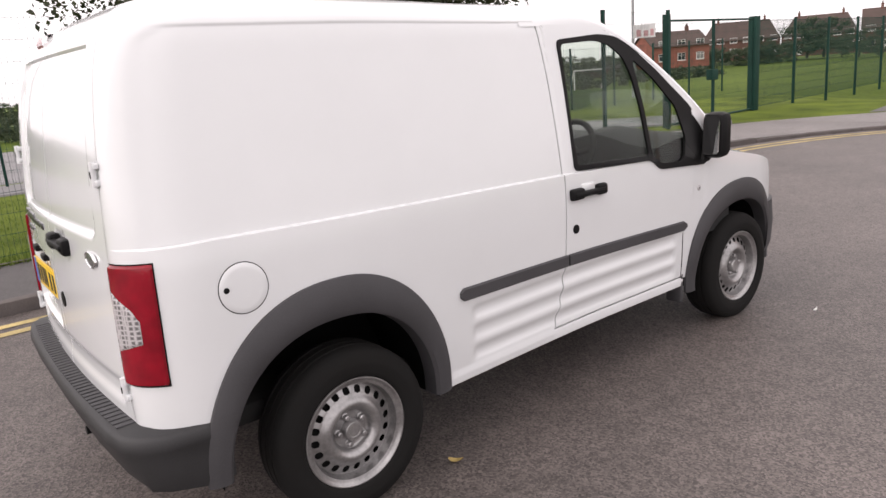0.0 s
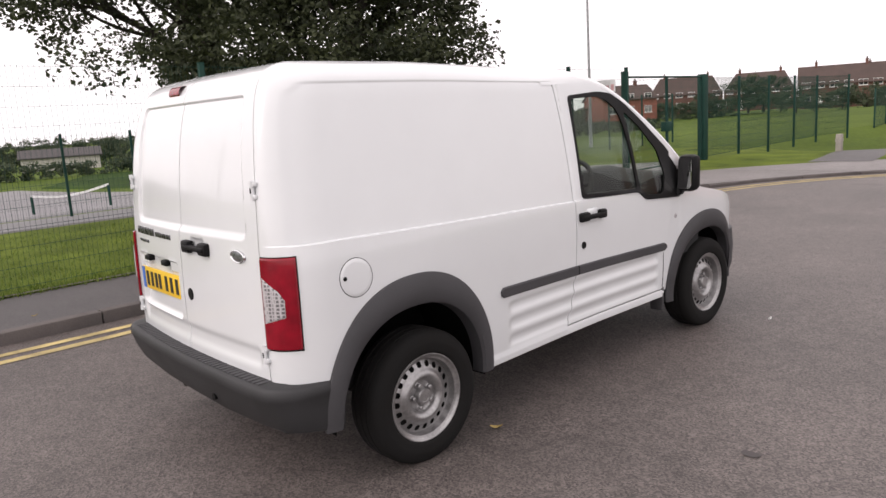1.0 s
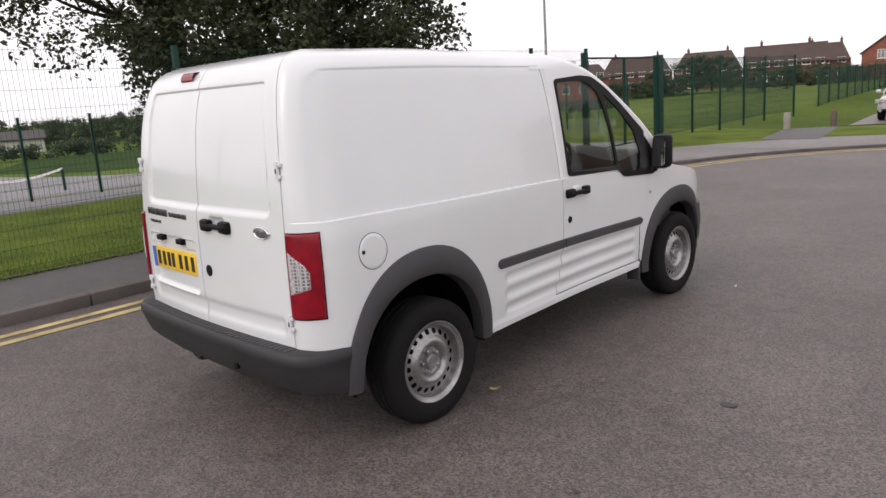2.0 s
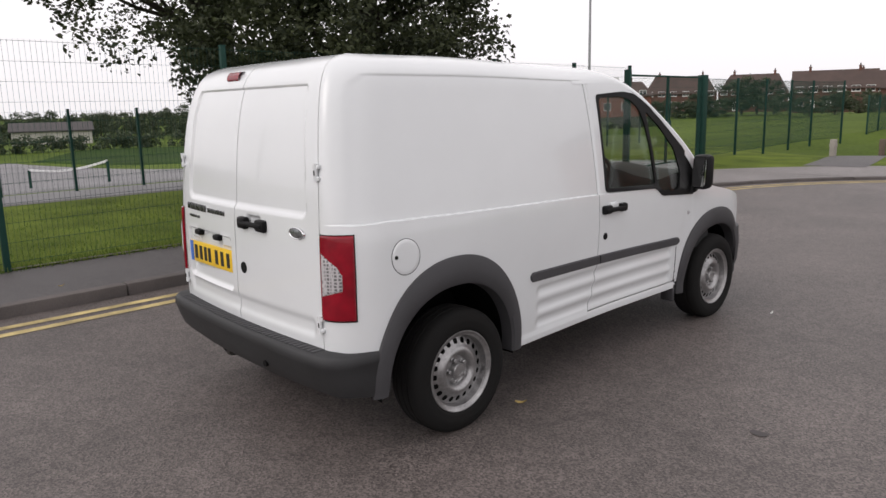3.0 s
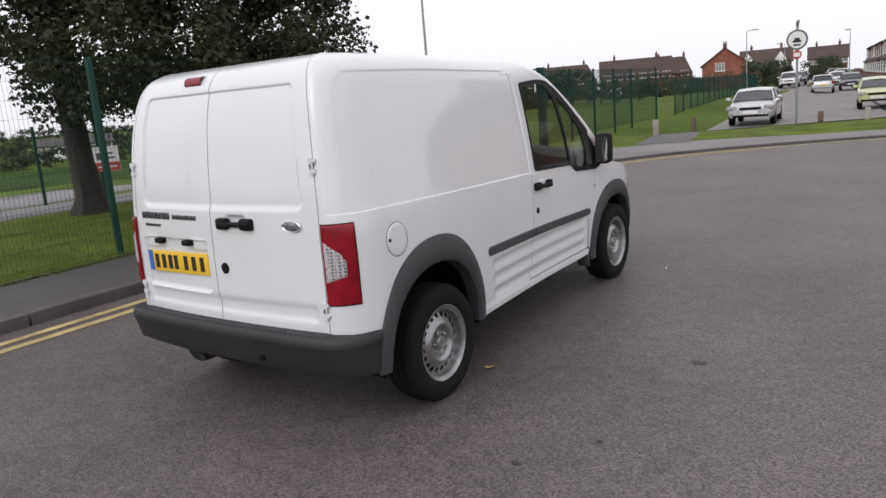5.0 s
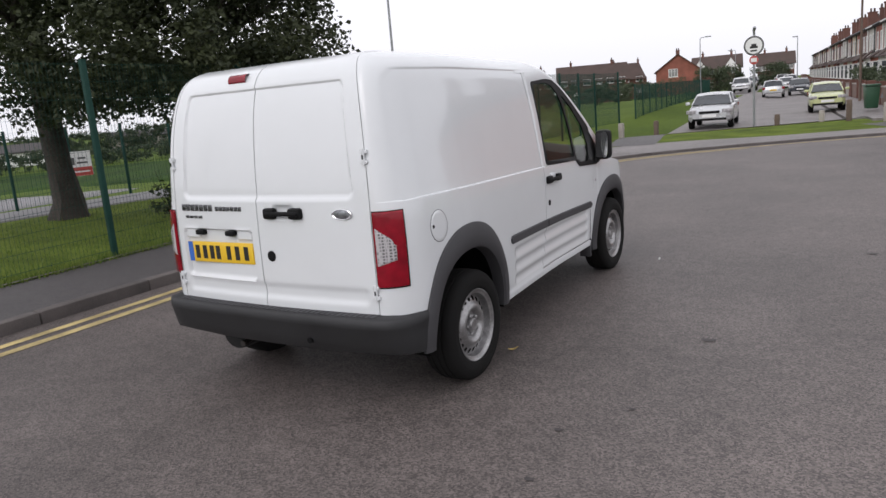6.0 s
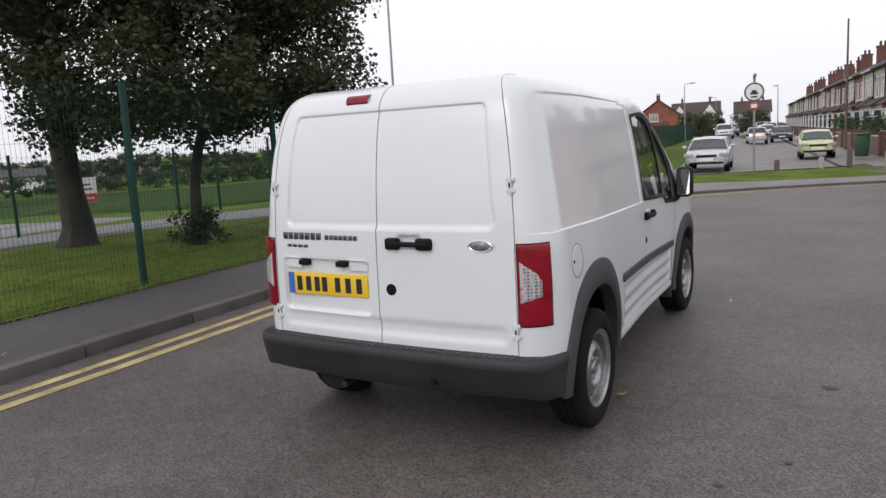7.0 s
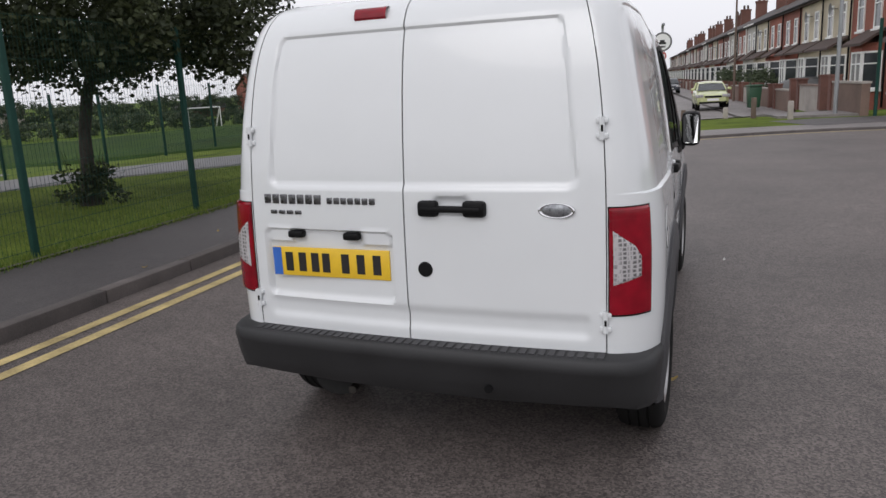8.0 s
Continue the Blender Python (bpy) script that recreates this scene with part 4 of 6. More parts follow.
for k in range(42):
    x = -0.70 + 1.40 * k / 41
    yb = -0.799 + 0.03 * (x / 0.7) ** 2
    box(bm, x - 0.0118, x + 0.0118, yb + 0.016, yb + 0.078, 0.549, 0.5546)
part("step_ribs", bm, M["plastic"], bumper, "raised ribs of the step pad", smooth=False)
bm = mesh()
rod(bm, (0.30, -0.75, 0.405), (0.30, -0.777, 0.405), 0.016, seg=14)
part("bumper_plug", bm, M["black"], bumper)

# windscreen, cab and what stands in it
bm = mesh()
rows = []
for j in range(13):
    f = j / 12
    y = 1.60 + (2.46 - 1.60) * f
    z = 1.734 - 0.597 * f - 0.07 * math.sin(math.pi * f) * -0.4
    w = 0.615 + 0.12 * f
    rows.append([Vector((x * w, y + 0.16 * (1 - x * x) * (0.4 + 0.6 * f), z)) for x in spread(-1, 1, 0.125)])
sheet(bm, rows)
ws = part("windscreen", bm, M["windscreen"], van, "clear windscreen")
ws.visible_shadow = False
bm = mesh()
rows = []
for x in spread(-0.80, 0.80, 0.1):
    row = []
    for y, z in ((1.83, 0.55), (1.83, 0.80), (1.85, 1.02), (1.90, 1.08), (2.08, 1.11), (2.35, 1.11), (2.62, 1.06)):
        hood = 0.065 * math.exp(-((x - 0.38) / 0.2) ** 2) if 1.75 < y < 2.2 else 0
        row.append(Vector((x, y, z + hood)))
    row += [Vector((x, 2.62, 0.55))]
    rows.append(row)
vs = sheet(bm, rows)
bm.faces.new(vs[0])
bm.faces.new(vs[-1][::-1])
part("dashboard", bm, M["dash"], van, "dark grey dashboard")
bm = mesh()
ctr = Matrix.Translation((0.38, 1.665, 1.065)) @ Matrix.Rotation(radians(62), 4, "X")
pts = [ctr @ Vector((0.185 * math.cos(2 * math.pi * i / 32), 0.185 * math.sin(2 * math.pi * i / 32), 0)) for i in range(33)]
tube(bm, pts, 0.016, 10)
for a in (0.2, math.pi - 0.2, math.pi * 1.5):
    rod(bm, ctr @ Vector((0, 0, -0.02)), ctr @ Vector((0.18 * math.cos(a), 0.18 * math.sin(a), 0)), 0.018, 0.014, 8)
rod(bm, ctr @ Vector((0, 0, -0.03)), ctr @ Vector((0, 0, 0.01)), 0.065, 0.055, 16)
rod(bm, ctr @ Vector((0, 0, -0.03)), ctr @ Vector((0, 0, -0.30)), 0.03, 0.03, 8)
part("steering_wheel", bm, M["dash"], van, "black steering wheel")
for x in (0.38, -0.38):
    bm = mesh()
    box(bm, x - 0.25, x + 0.25, 1.22, 1.70, 0.56, 0.72, 0.05)
    seat = part("cab_seat", bm, M["seat"], van, "dark fabric cab seat")
    bm = mesh()
    box(bm, x - 0.24, x + 0.24, 1.16, 1.26, 0.66, 1.20, 0.045, Matrix.Translation((0, 1.2, 0.66)) @ Matrix.Rotation(radians(-4), 4, "X") @ Matrix.Translation((0, -1.2, -0.66)))
    part("seat_back", bm, M["seat"], seat)
bm = mesh()
box(bm, -0.79, 0.79, 1.15, 2.3, 0.42, 0.45)
part("cab_floor", bm, M["dash"], van)

# the load space is widest at its rear: flanks and cab draw in towards the nose
def draw_in(co):
    k = 0.074 * ease(-0.3, 1.5, co.y) - 0.045 * ease(0.7, 2.7, co.y)
    rear = 1 - ease(-0.5, -0.1, co.y)
    co.y += rear * (0.018 - 0.022 * co.x)
    co.x -= k * max(-1.0, min(1.0, co.x / 0.86)) + 0.016 * max(0.0, co.y)
    low = 1 - ease(0.92, 1.05, co.z)
    co.y += 0.050 * ease(0.3, 1.1, co.y) * (1 - ease(1.6, 2.05, co.y) * low) * (1 - ease(2.4, 2.7, co.y)) + 0.0135 * max(0.0, co.y)


done = set()
for ob in list(van.children_recursive):
    if ob.name.startswith(("wheel_liner", "wheel_arch")) or (not ob.name.startswith("wheel") and not (ob.parent and ob.parent.name.split(".")[0] == "wheel")):
        if ob.data.name not in done:
            done.add(ob.data.name)
            for v in ob.data.vertices:
                draw_in(v.co)

# ---------------------------------------------------------------- ground, road and pavements
KERB_PTS = [(-3.05, -60), (-3.12, -20), (-3.17, -6), (-3.2, -2), (-3.26, 0.5), (-3.36, 3), (-3.5, 5.5), (-3.62, 7.8), (-3.55, 9.6), (-3.12, 11.2), (-2.4, 12.55), (-1.35, 13.7), (0.1, 14.75), (1.7, 15.7), (3.3, 16.4), (5.2, 16.7), (8, 16.5), (14, 15.6), (30, 11), (80, -4)]


def curve(pts, step):
    """A smooth line through the points, cut into even steps."""
    p = [Vector(q) for q in pts]
    p = [p[0] * 2 - p[1]] + p + [p[-1] * 2 - p[-2]]
    out = []
    for i in range(1, len(p) - 2):
        a, b, c, d = p[i - 1], p[i], p[i + 1], p[i + 2]
        n = max(2, int((c - b).length / 0.05))
        for k in range(n):
            t = k / n
            out.append(0.5 * ((2 * b) + (c - a) * t + (2 * a - 5 * b + 4 * c - d) * t**2 + (-a + 3 * b - 3 * c + d) * t**3))
    out.append(p[-2])
    res, left = [out[0]], 0.0
    for a, b in zip(out, out[1:]):
        left += (b - a).length
        if left >= step:
            res.append(b)
            left = 0.0
    return res


KERB = curve(KERB_PTS, 0.25)


def frames(line):
    """Each point of a line with the way to its left."""
    res = []
    for i, p in enumerate(line):
        d = (line[min(i + 1, len(line) - 1)] - line[max(i - 1, 0)]).normalized()
        res.append((p, Vector((-d.y, d.x))))
    return res


KF = frames(KERB)


def pave_width(y, x):
    return 1.50 + 1.05 * ease(7.0, 12.0, y) - 0.95 * ease(-1.2, 1.6, x) * (y > 9)


def dip(x, y):
    """The side street lies a little lower than the bend."""
    return -0.44 * ease(0.0, 9.0, y - 0.56 * x - 20.0) * ease(-9, -6, x) - 0.052 * ease(8.4, 11.6, y) * ease(-6.2, -5.0, x)


def ribbon(bm, fr, lo, hi, z, cross=1):
    rows = []
    for p, n in fr:
        a = lo(p) if callable(lo) else lo
        b = hi(p) if callable(hi) else hi
        rows.append([Vector((*(p + n * (a + (b - a) * i / cross)), z + (dip(p.x, p.y) if z > 0.05 else 0))) for i in range(cross + 1)])
    return sheet(bm, rows)


def fall(x, y):
    """The playing field lies lower than the road."""
    return -2.1 * ease(-9.5, -40, x) * ease(24, 6, y) - 2.1 * ease(-16, -60, x) * ease(6, 24, y)


bm = mesh()
xs = sorted(set([-900, -500, -300, -200, -140] + [-100 + 5 * i for i in range(12)] + [-40 + 1.5 * i for i in range(24)] + [-4.9, -4.2, -3, -1.5, 0, 1.5, 3, 4.5, 6, 8, 11, 20, 60, 150, 400, 900]))
ys = sorted(set([-900, -400, -200, -100, -60, -40] + [-30 + 2.5 * i for i in range(14)] + [6 + 1.25 * i for i in range(30)] + [46, 50, 55, 60, 66] + [75, 85, 100, 130, 170, 220, 300, 450, 700, 1200]))
rows = []
for y in ys:
    row = []
    for x in xs:
        z = -0.06 if (x > -4.5 and y < 16) or (x > 0.5 and y < 18) else 0.075 + fall(x, y) + dip(x, y)
        row.append(Vector((x, y, z)))
    rows.append(row)
sheet(bm, rows)
structure("ground", bm, M["field"], "wide mown playing field falling away from the road")

near = [f for f in KF if -30 < f[0].y and f[0].x < 40]
bm = mesh()
bm.faces.new([bm.verts.new((p.x, p.y, 0.0)) for p in KERB][::-1] + [bm.verts.new((x, y, 0.0)) for x, y in ((-3.05, -62), (90, -62))])
bmesh.ops.triangulate(bm, faces=bm.faces)
bmesh.ops.recalc_face_normals(bm, faces=bm.faces)
structure("road", bm, M["road"], "worn grey asphalt road bending away")

bm = mesh()
ribbon(bm, near, 0.12, lambda p: pave_width(p.y, p.x), 0.098, 3)
structure("pavement", bm, M["pave"], "dark asphalt footway beside the kerb")
bm = mesh()
ribbon(bm, [f for f in near if f[0].y > 8.2], lambda p: 0.125, lambda p: pave_width(p.y, p.x), 0.1025, 3)
structure("pavement_bend", bm, M["pave2"], "paler worn footway round the bend")
bm = mesh()
ribbon(bm, near, lambda p: pave_width(p.y, p.x) + 0.05, lambda p: pave_width(p.y, p.x) + 7.5, 0.100, 16)
for v in bm.verts:
    v.co.z = 0.100 + dip(v.co.x, v.co.y) + fall(v.co.x, v.co.y) + 0.004 * noise.noise(Vector((v.co.x * 0.9, v.co.y * 0.9, 0)))
verge = structure("grass_verge", bm, M["grass"], "mown grass verge behind the footway", smooth=True)
# edging strip of the footway
bm = mesh()
ribbon(bm, [f for f in near if f[0].y < 12], lambda p: pave_width(p.y, p.x), lambda p: pave_width(p.y, p.x) + 0.055, 0.116, 1)
ribbon(bm, [f for f in near if f[0].y < 12], lambda p: pave_width(p.y, p.x) - 0.001, lambda p: pave_width(p.y, p.x), 0.09, 1)
structure("path_edging", bm, M["kerb"], "thin concrete edging between footway and grass")

# kerb stones, laid one by one
bm = mesh()
box(bm, -0.45, 0.45, 0.0, 0.125, -0.12, 0.104, 0.014)
stone = finish("kerb_stone", bm, M["kerb"])
bm = mesh()
ribbon(bm, near, 0.02, 0.10, 0.06, 1)
kerb = structure("kerb", bm, M["kerb"], "weathered concrete kerb stones along the road")
line = [p for p, n in near if -10 < p.y and p.x < 9]
left, last, k_n = 0.0, line[0], 0
for p in line[1:]:
    if (p - last).length >= 0.908:
        o = new("kerb_stone", stone)
        o.parent = kerb
        mid, way = (p + last) / 2, (p - last).normalized()
        k_n += 1
        o.matrix_basis = pose(mid.x, mid.y, dip(mid.x, mid.y) + 0.003 * math.sin(k_n * 2.1), 0, 0.25 * math.sin(k_n * 1.3), math.degrees(math.atan2(way.y, way.x)) + 0.3 * math.sin(k_n * 3.7)) @ Matrix.Diagonal(((p - last).length / 0.908, 1, 1, 1))
        last = p

# double yellow lines, broken by wear
for lo, hi in ((0.258, 0.352), (0.464, 0.562)):
    bm = mesh()
    ribbon(bm, [f for f in near if (f[0].y < 14.6 and f[0].x < 0.5) or (lo < 0.3 and f[0].x < 4.5)], -hi, -lo, 0.0045, 1)
    structure("yellow_line", bm, M["yellow"], "worn yellow no-waiting line on the road")

# fields, path and court
bm = mesh()
PATH_LINE = frames(curve([(-11.9, -40), (-11.9, -6), (-11.95, 1), (-11.8, 4.5), (-11.0, 7.2), (-9.4, 9.8), (-7.4, 12.4), (-5.6, 13.8)], 0.5))
rows = []
for p, n in PATH_LINE:
    rows.append([Vector((*(p + n * w), (0.13 if abs(w) < 1.2 else -0.02) + fall(p.x + n.x * w, p.y))) for w in (1.28, 1.15, 0.4, -0.4, -1.15, -1.28)])
sheet(bm, rows, flip=True)
structure("field_path", bm, M["court"], "pale tarmac path crossing the grass")
bm = mesh()
rows = []
court_end = smooth_line([-64, -48, -32, -21.7, -15.4, -14.2], [12.4, 14.4, 15.4, 12.6, 10.6, 10.2])
for f in spread(0, 1, 0.025):
    rows.append([Vector((x, -40 + (court_end(x) + 40) * f, 0.135 + fall(x, -40 + (court_end(x) + 40) * f))) for x in spread(-62, -14.2, 1.0)])
for r in rows:
    r[-1].z -= 0.15
    r[0].z -= 0.15
for v in rows[-1]:
    v.z -= 0.15
sheet(bm, rows)
structure("sports_court", bm, M["court"], "grey tarmac sports court")
bm = mesh()
NEAR_EDGE = curve([(-62, 13.0), (-48, 14.9), (-32, 15.9), (-21.7, 13.1), (-15.4, 11.1), (-12.3, 12.6), (-10.2, 15.2)], 0.2)
FAR_EDGE = curve([(-78, 20), (-72, 34), (-60, 50), (-42, 47), (-26, 32), (-17, 24)], 0.2)
rows = []
for i in range(41):
    a, b = NEAR_EDGE[i * (len(NEAR_EDGE) - 1) // 40], FAR_EDGE[i * (len(FAR_EDGE) - 1) // 40]
    rows.append([Vector((*(a + (b - a) * t), 0.0)) for t in spread(0, 1, 0.03)])
for r in rows:
    for v in r:
        edge = v is r[0] or v is r[-1] or r is rows[0] or r is rows[-1]
        v.z = (-0.10 if edge else 0.15) + fall(v.x, v.y) + 0.03 * noise.noise(Vector((v.x * 0.4, v.y * 0.4, 0)))
sheet(bm, rows)
structure("rough_bank", bm, M["rough"], "darker band of rough unmown grass", smooth=True)

# street beyond the bollards, its kerbs and pavement
AZ = radians(-7.3)
ST = Vector((math.sin(AZ), math.cos(AZ)))
SR = Vector((math.cos(AZ), -math.sin(AZ)))


def street(a, b, z=0.0):
    """A point b metres up the street and a metres to the right of its middle."""
    p = Vector((-1.0, 22.6)) + ST * b + SR * a
    return Vector((p.x, p.y, z + max(dip(p.x, p.y), -0.44)))


bm = mesh()
rows = [[street(a, b if b > 1 else b + 0.18 * (a + 3) - 0.4, 0.128) for a in spread(-3.1, 3.0, 0.6)] for b in (0.0, 1, 2, 3, 4, 5, 6, 8, 12, 25, 50, 90, 170)]
sheet(bm, rows)
structure("side_street", bm, M["pave2"], "grey asphalt side street closed by bollards")
bm = mesh()
rows = [[street(a, b, 0.17) for a in (3.12, 3.8, 4.5, 5.4)] for b in (-2.2, -1, 0, 1, 2, 3, 4, 6, 8, 12, 25, 50, 90, 170)]
sheet(bm, rows)
rows = [[street(3.12, b, z) for z in (0.17, -0.25)] for b in (-2.2, 0, 2, 4, 6, 8, 12, 170)]
sheet(bm, rows)
sheet(bm, [[street(a, -2.2, z) for z in (0.17, -0.25)] for a in (3.12, 3.8, 4.5, 5.4)])
structure("street_pavement", bm, M["pave2"], "slabbed pavement in front of the garden walls")
bm = mesh()
LINK = frames(curve([(-3.0, 15.5), (-3.25, 17.0), (-3.65, 19.0), (-3.9, 21.0), (-3.7, 23.5), (-3.9, 26)], 0.4))
rows = [[Vector((*(p + n * w), 0.1085 + dip(*(p + n * w)))) for w in (0.65, 0.2, -0.2, -0.65)] for p, n in LINK]
sheet(bm, rows, flip=True)
LINK = frames(curve([(2.6, 18.6), (4.5, 19.4), (7.5, 19.6)], 0.4))
rows = [[Vector((*(p + n * w), 0.1085 + dip(*(p + n * w)))) for w in (1.2, 0.4, -0.4, -1.2)] for p, n in LINK]
sheet(bm, rows, flip=True)
structure("footpath_link", bm, M["pave"], "asphalt path through the grass strip")

# worn places and scraps on the road
for x, y, r, label in ((1.92, 0.965, 0.042, "dark oil spot on the asphalt"), (2.73, 3.55, 0.04, "small dark oil spot"), (3.9, 5.0, 0.045, "small dark oil spot"), (1.54, -0.5, 0.022, "small tar spot"), (1.6, -0.97, 0.022, "small tar spot"), (1.79, -0.16, 0.018, "small tar spot")):
    bm = mesh()
    vs = [bm.verts.new((x + r * (1 + 0.25 * math.sin(3 * a) + 0.15 * math.cos(5 * a + x)) * math.cos(a), y + 0.8 * r * (1 + 0.2 * math.cos(2 * a)) * math.sin(a), 0.004)) for a in [2 * math.pi * i / 18 for i in range(18)]]
    bm.faces.new(vs)
    ob = new("oil_stain", finish("oil_stain", bm, M["stain"], False))
    tagged(ob, label, kind="structure")
bm = mesh()
vs = [bm.verts.new(p) for p in ((6.0, 13.6, 0.004), (7.4, 13.2, 0.004), (7.9, 13.5, 0.004), (6.6, 14.1, 0.004))]
bm.faces.new(vs)
vs = [bm.verts.new(p) for p in ((7.2, 12.3, 0.0042), (12, 9.8, 0.0042), (16, 10.6, 0.0042), (9.0, 14.2, 0.0042))]
bm.faces.new(vs)
structure("road_patch", bm, M["pave"], "darker repair patch in the asphalt")


def scrap(name, x, y, size, ang, material, label):
    bm = mesh()
    rows = []
    for i in range(5):
        t = i / 4
        w = size * 0.28 * math.sin(math.pi * (0.08 + 0.88 * t))
        rows.append([Vector(((t - 0.5) * size, k * w, 0.004 + 0.012 * (t - 0.4) ** 2 * 4 + 0.006 * abs(k))) for k in (-1, 0, 1)])
    sheet(bm, rows)
    ob = new(name, finish(name, bm, material))
    ob.matrix_basis = pose(x, y, 0.002, 0, 0, ang)
    tagged(ob, label, name.replace("_", " "))


scrap("fallen_leaf", 0.86, 0.437, 0.065, 30, M["dry_leaf"], "curled yellow fallen leaf on the asphalt")
scrap("paper_scrap", 1.08, 3.02, 0.035, 80, M["litter"], "small white scrap lying on the asphalt")
for x, y, a in ((-3.5, 1.6, 20), (-3.9, 3.1, 120), (-3.6, -0.6, 70), (2.4, -1.9, 45)):
    scrap("fallen_leaf", x, y, 0.05, a, M["dry_leaf"], "dry brown leaf on the ground")
for ob in scene.objects:
    if ob.name.startswith("fallen_leaf") and ob.location.x < -3.2:
        ob.location.z = 0.102


# ---------------------------------------------------------------- fences and gate
def panel_mesh(w, h, pitch, wire, step=0.2):
    """Welded mesh panel: upright wires with paired cross wires."""
    bm = mesh()

    def bar(p, q, r):
        p, q = Vector(p), Vector(q)
        a = Vector((0, r, 0))
        b = Vector((0, 0, r)) if abs((q - p).x) > 0.1 else Vector((r, 0, 0))
        ends = [[bm.verts.new(c + u * a + v * b) for u, v in ((-1, -1), (1, -1), (1, 1), (-1, 1))] for c in (p, q)]
        for i in range(4):
            j = (i + 1) % 4
            bm.faces.new((ends[0][i], ends[0][j], ends[1][j], ends[1][i]))
    n = int(w / pitch)
    for i in range(1, n):
        bar((i * w / n, 0, 0.06), (i * w / n, 0, h), wire)
    k = int(h / step)
    for i in range(k + 1):
        z = 0.08 + (h - 0.1) * i / k
        for o in (-0.006, 0.006):
            bar((0, o, z), (w, o, z), wire * 1.15)
    return finish("mesh_panel", bm, M["fence"], False)


def post_mesh(h, w=0.03):
    bm = mesh()
    box(bm, -w, w, -w, w, -0.15, h, 0.006)
    box(bm, -w - 0.002, w + 0.002, -w - 0.002, w + 0.002, h - 0.004, h + 0.012)
    return finish("post", bm, M["fence"])


def fence(pts, h, panel_w, label, drop=None, post_w=0.03, pitch=0.05, wire=0.0011, sink=0.0):
    """Posts at the points, a panel between each two."""
    ob = thing("mesh_fence", label, "fence")
    pm = post_mesh(h, post_w)
    panels = {}
    for i, (x, y) in enumerate(pts):
        g = 0.1 + sink + (fall(x, y) if drop else 0)
        o = new("post", pm)
        o.parent, o.matrix_basis = ob, pose(x, y, g)
        if i + 1 < len(pts):
            x1, y1 = pts[i + 1]
            g1 = 0.1 + sink + (fall(x1, y1) if drop else 0)
            L = math.hypot(x1 - x, y1 - y)
            key = round(L, 1)
            if key not in panels:
                panels[key] = panel_mesh(key, h - 0.02, pitch, wire, 0.2 if wire < 0.004 else 0.9)
            o = new("mesh_panel", panels[key])
            o.parent = ob
            o.matrix_basis = pose(x, y, g, 0, -math.degrees(math.atan2(g1 - g, L)), math.degrees(math.atan2(y1 - y, x1 - x))) @ Matrix.Diagonal((L / key, 1, 1, 1))
    return ob


def along(p, q, step):
    n = max(1, round(math.dist(p, q) / step))
    return [(p[0] + (q[0] - p[0]) * i / n, p[1] + (q[1] - p[1]) * i / n) for i in range(n + 1)]


LINE_A = [(-4.40 - 0.085 * (y + 0.77) - 0.33, y) for y in (-13.4, -10.9, -8.4, -5.85, -3.3, -0.77, 1.77, 4.32, 6.85, 9.3, 11.45)]
fence(LINE_A, 2.24, 2.5, "dark green welded mesh fence along the verge", post_w=0.030)
fence(along((-6.2, 15.45), (-6.95, 24.3), 2.2) + [(-6.7, 26.4)], 2.06, 2.2, "dark green mesh fence beside the gate", wire=0.0030)
fence(along((-8.1, 33.4), (-14.3, 82), 2.5), 1.86, 2.5, "dark green mesh fence along the street", pitch=0.075, wire=0.0026, sink=-0.3)
fence([(-12.7, 2.25 + 1.36 * i) for i in range(-11, 6)], 1.66, 1.36, "slim green mesh fence round the court", drop=True, post_w=0.025)
fence([(-12.7 + 0.1 * i, 10.4 + 1.9 * i) for i in range(0, 8)], 1.8, 1.9, "slim green mesh fence across the field", drop=True, post_w=0.025)

gate = thing("gate", "dark green double swing gate, closed, with bolt box", "gate")
for (x, y), w, h in (((-5.92, 11.62), 0.06, 2.28), ((-6.22, 15.42), 0.095, 2.22)):
    bm = mesh()
    box(bm, x - w, x + w, y - w, y + w, -0.1, h, 0.01)
    part("gate_post", bm, M["fence"], gate)
for (x0, y0), (x1, y1) in (((-5.94, 11.75), (-6.08, 13.50)), ((-6.09, 13.56), (-6.21, 15.30))):
    bm = mesh()
    for p, q in (((x0, y0, 0.12), (x0, y0, 2.18)), ((x1, y1, 0.12), (x1, y1, 2.18)), ((x0, y0, 0.14), (x1, y1, 0.14)), ((x0, y0, 2.16), (x1, y1, 2.16))):
        rod(bm, p, q, 0.024, seg=6)
    leaf = part("gate_leaf", bm, M["fence"], gate)
    o = new("mesh_panel", panel_mesh(1.75, 2.0, 0.05, 0.0012))
    o.parent = leaf
    o.matrix_basis = pose(x0, y0, 0.12, 0, 0, math.degrees(math.atan2(y1 - y0, x1 - x0)))
bm = mesh()
box(bm, -6.17, -6.02, 13.40, 13.64, 0.92, 1.14, 0.015)
part("bolt_box", bm, M["fence"], gate)


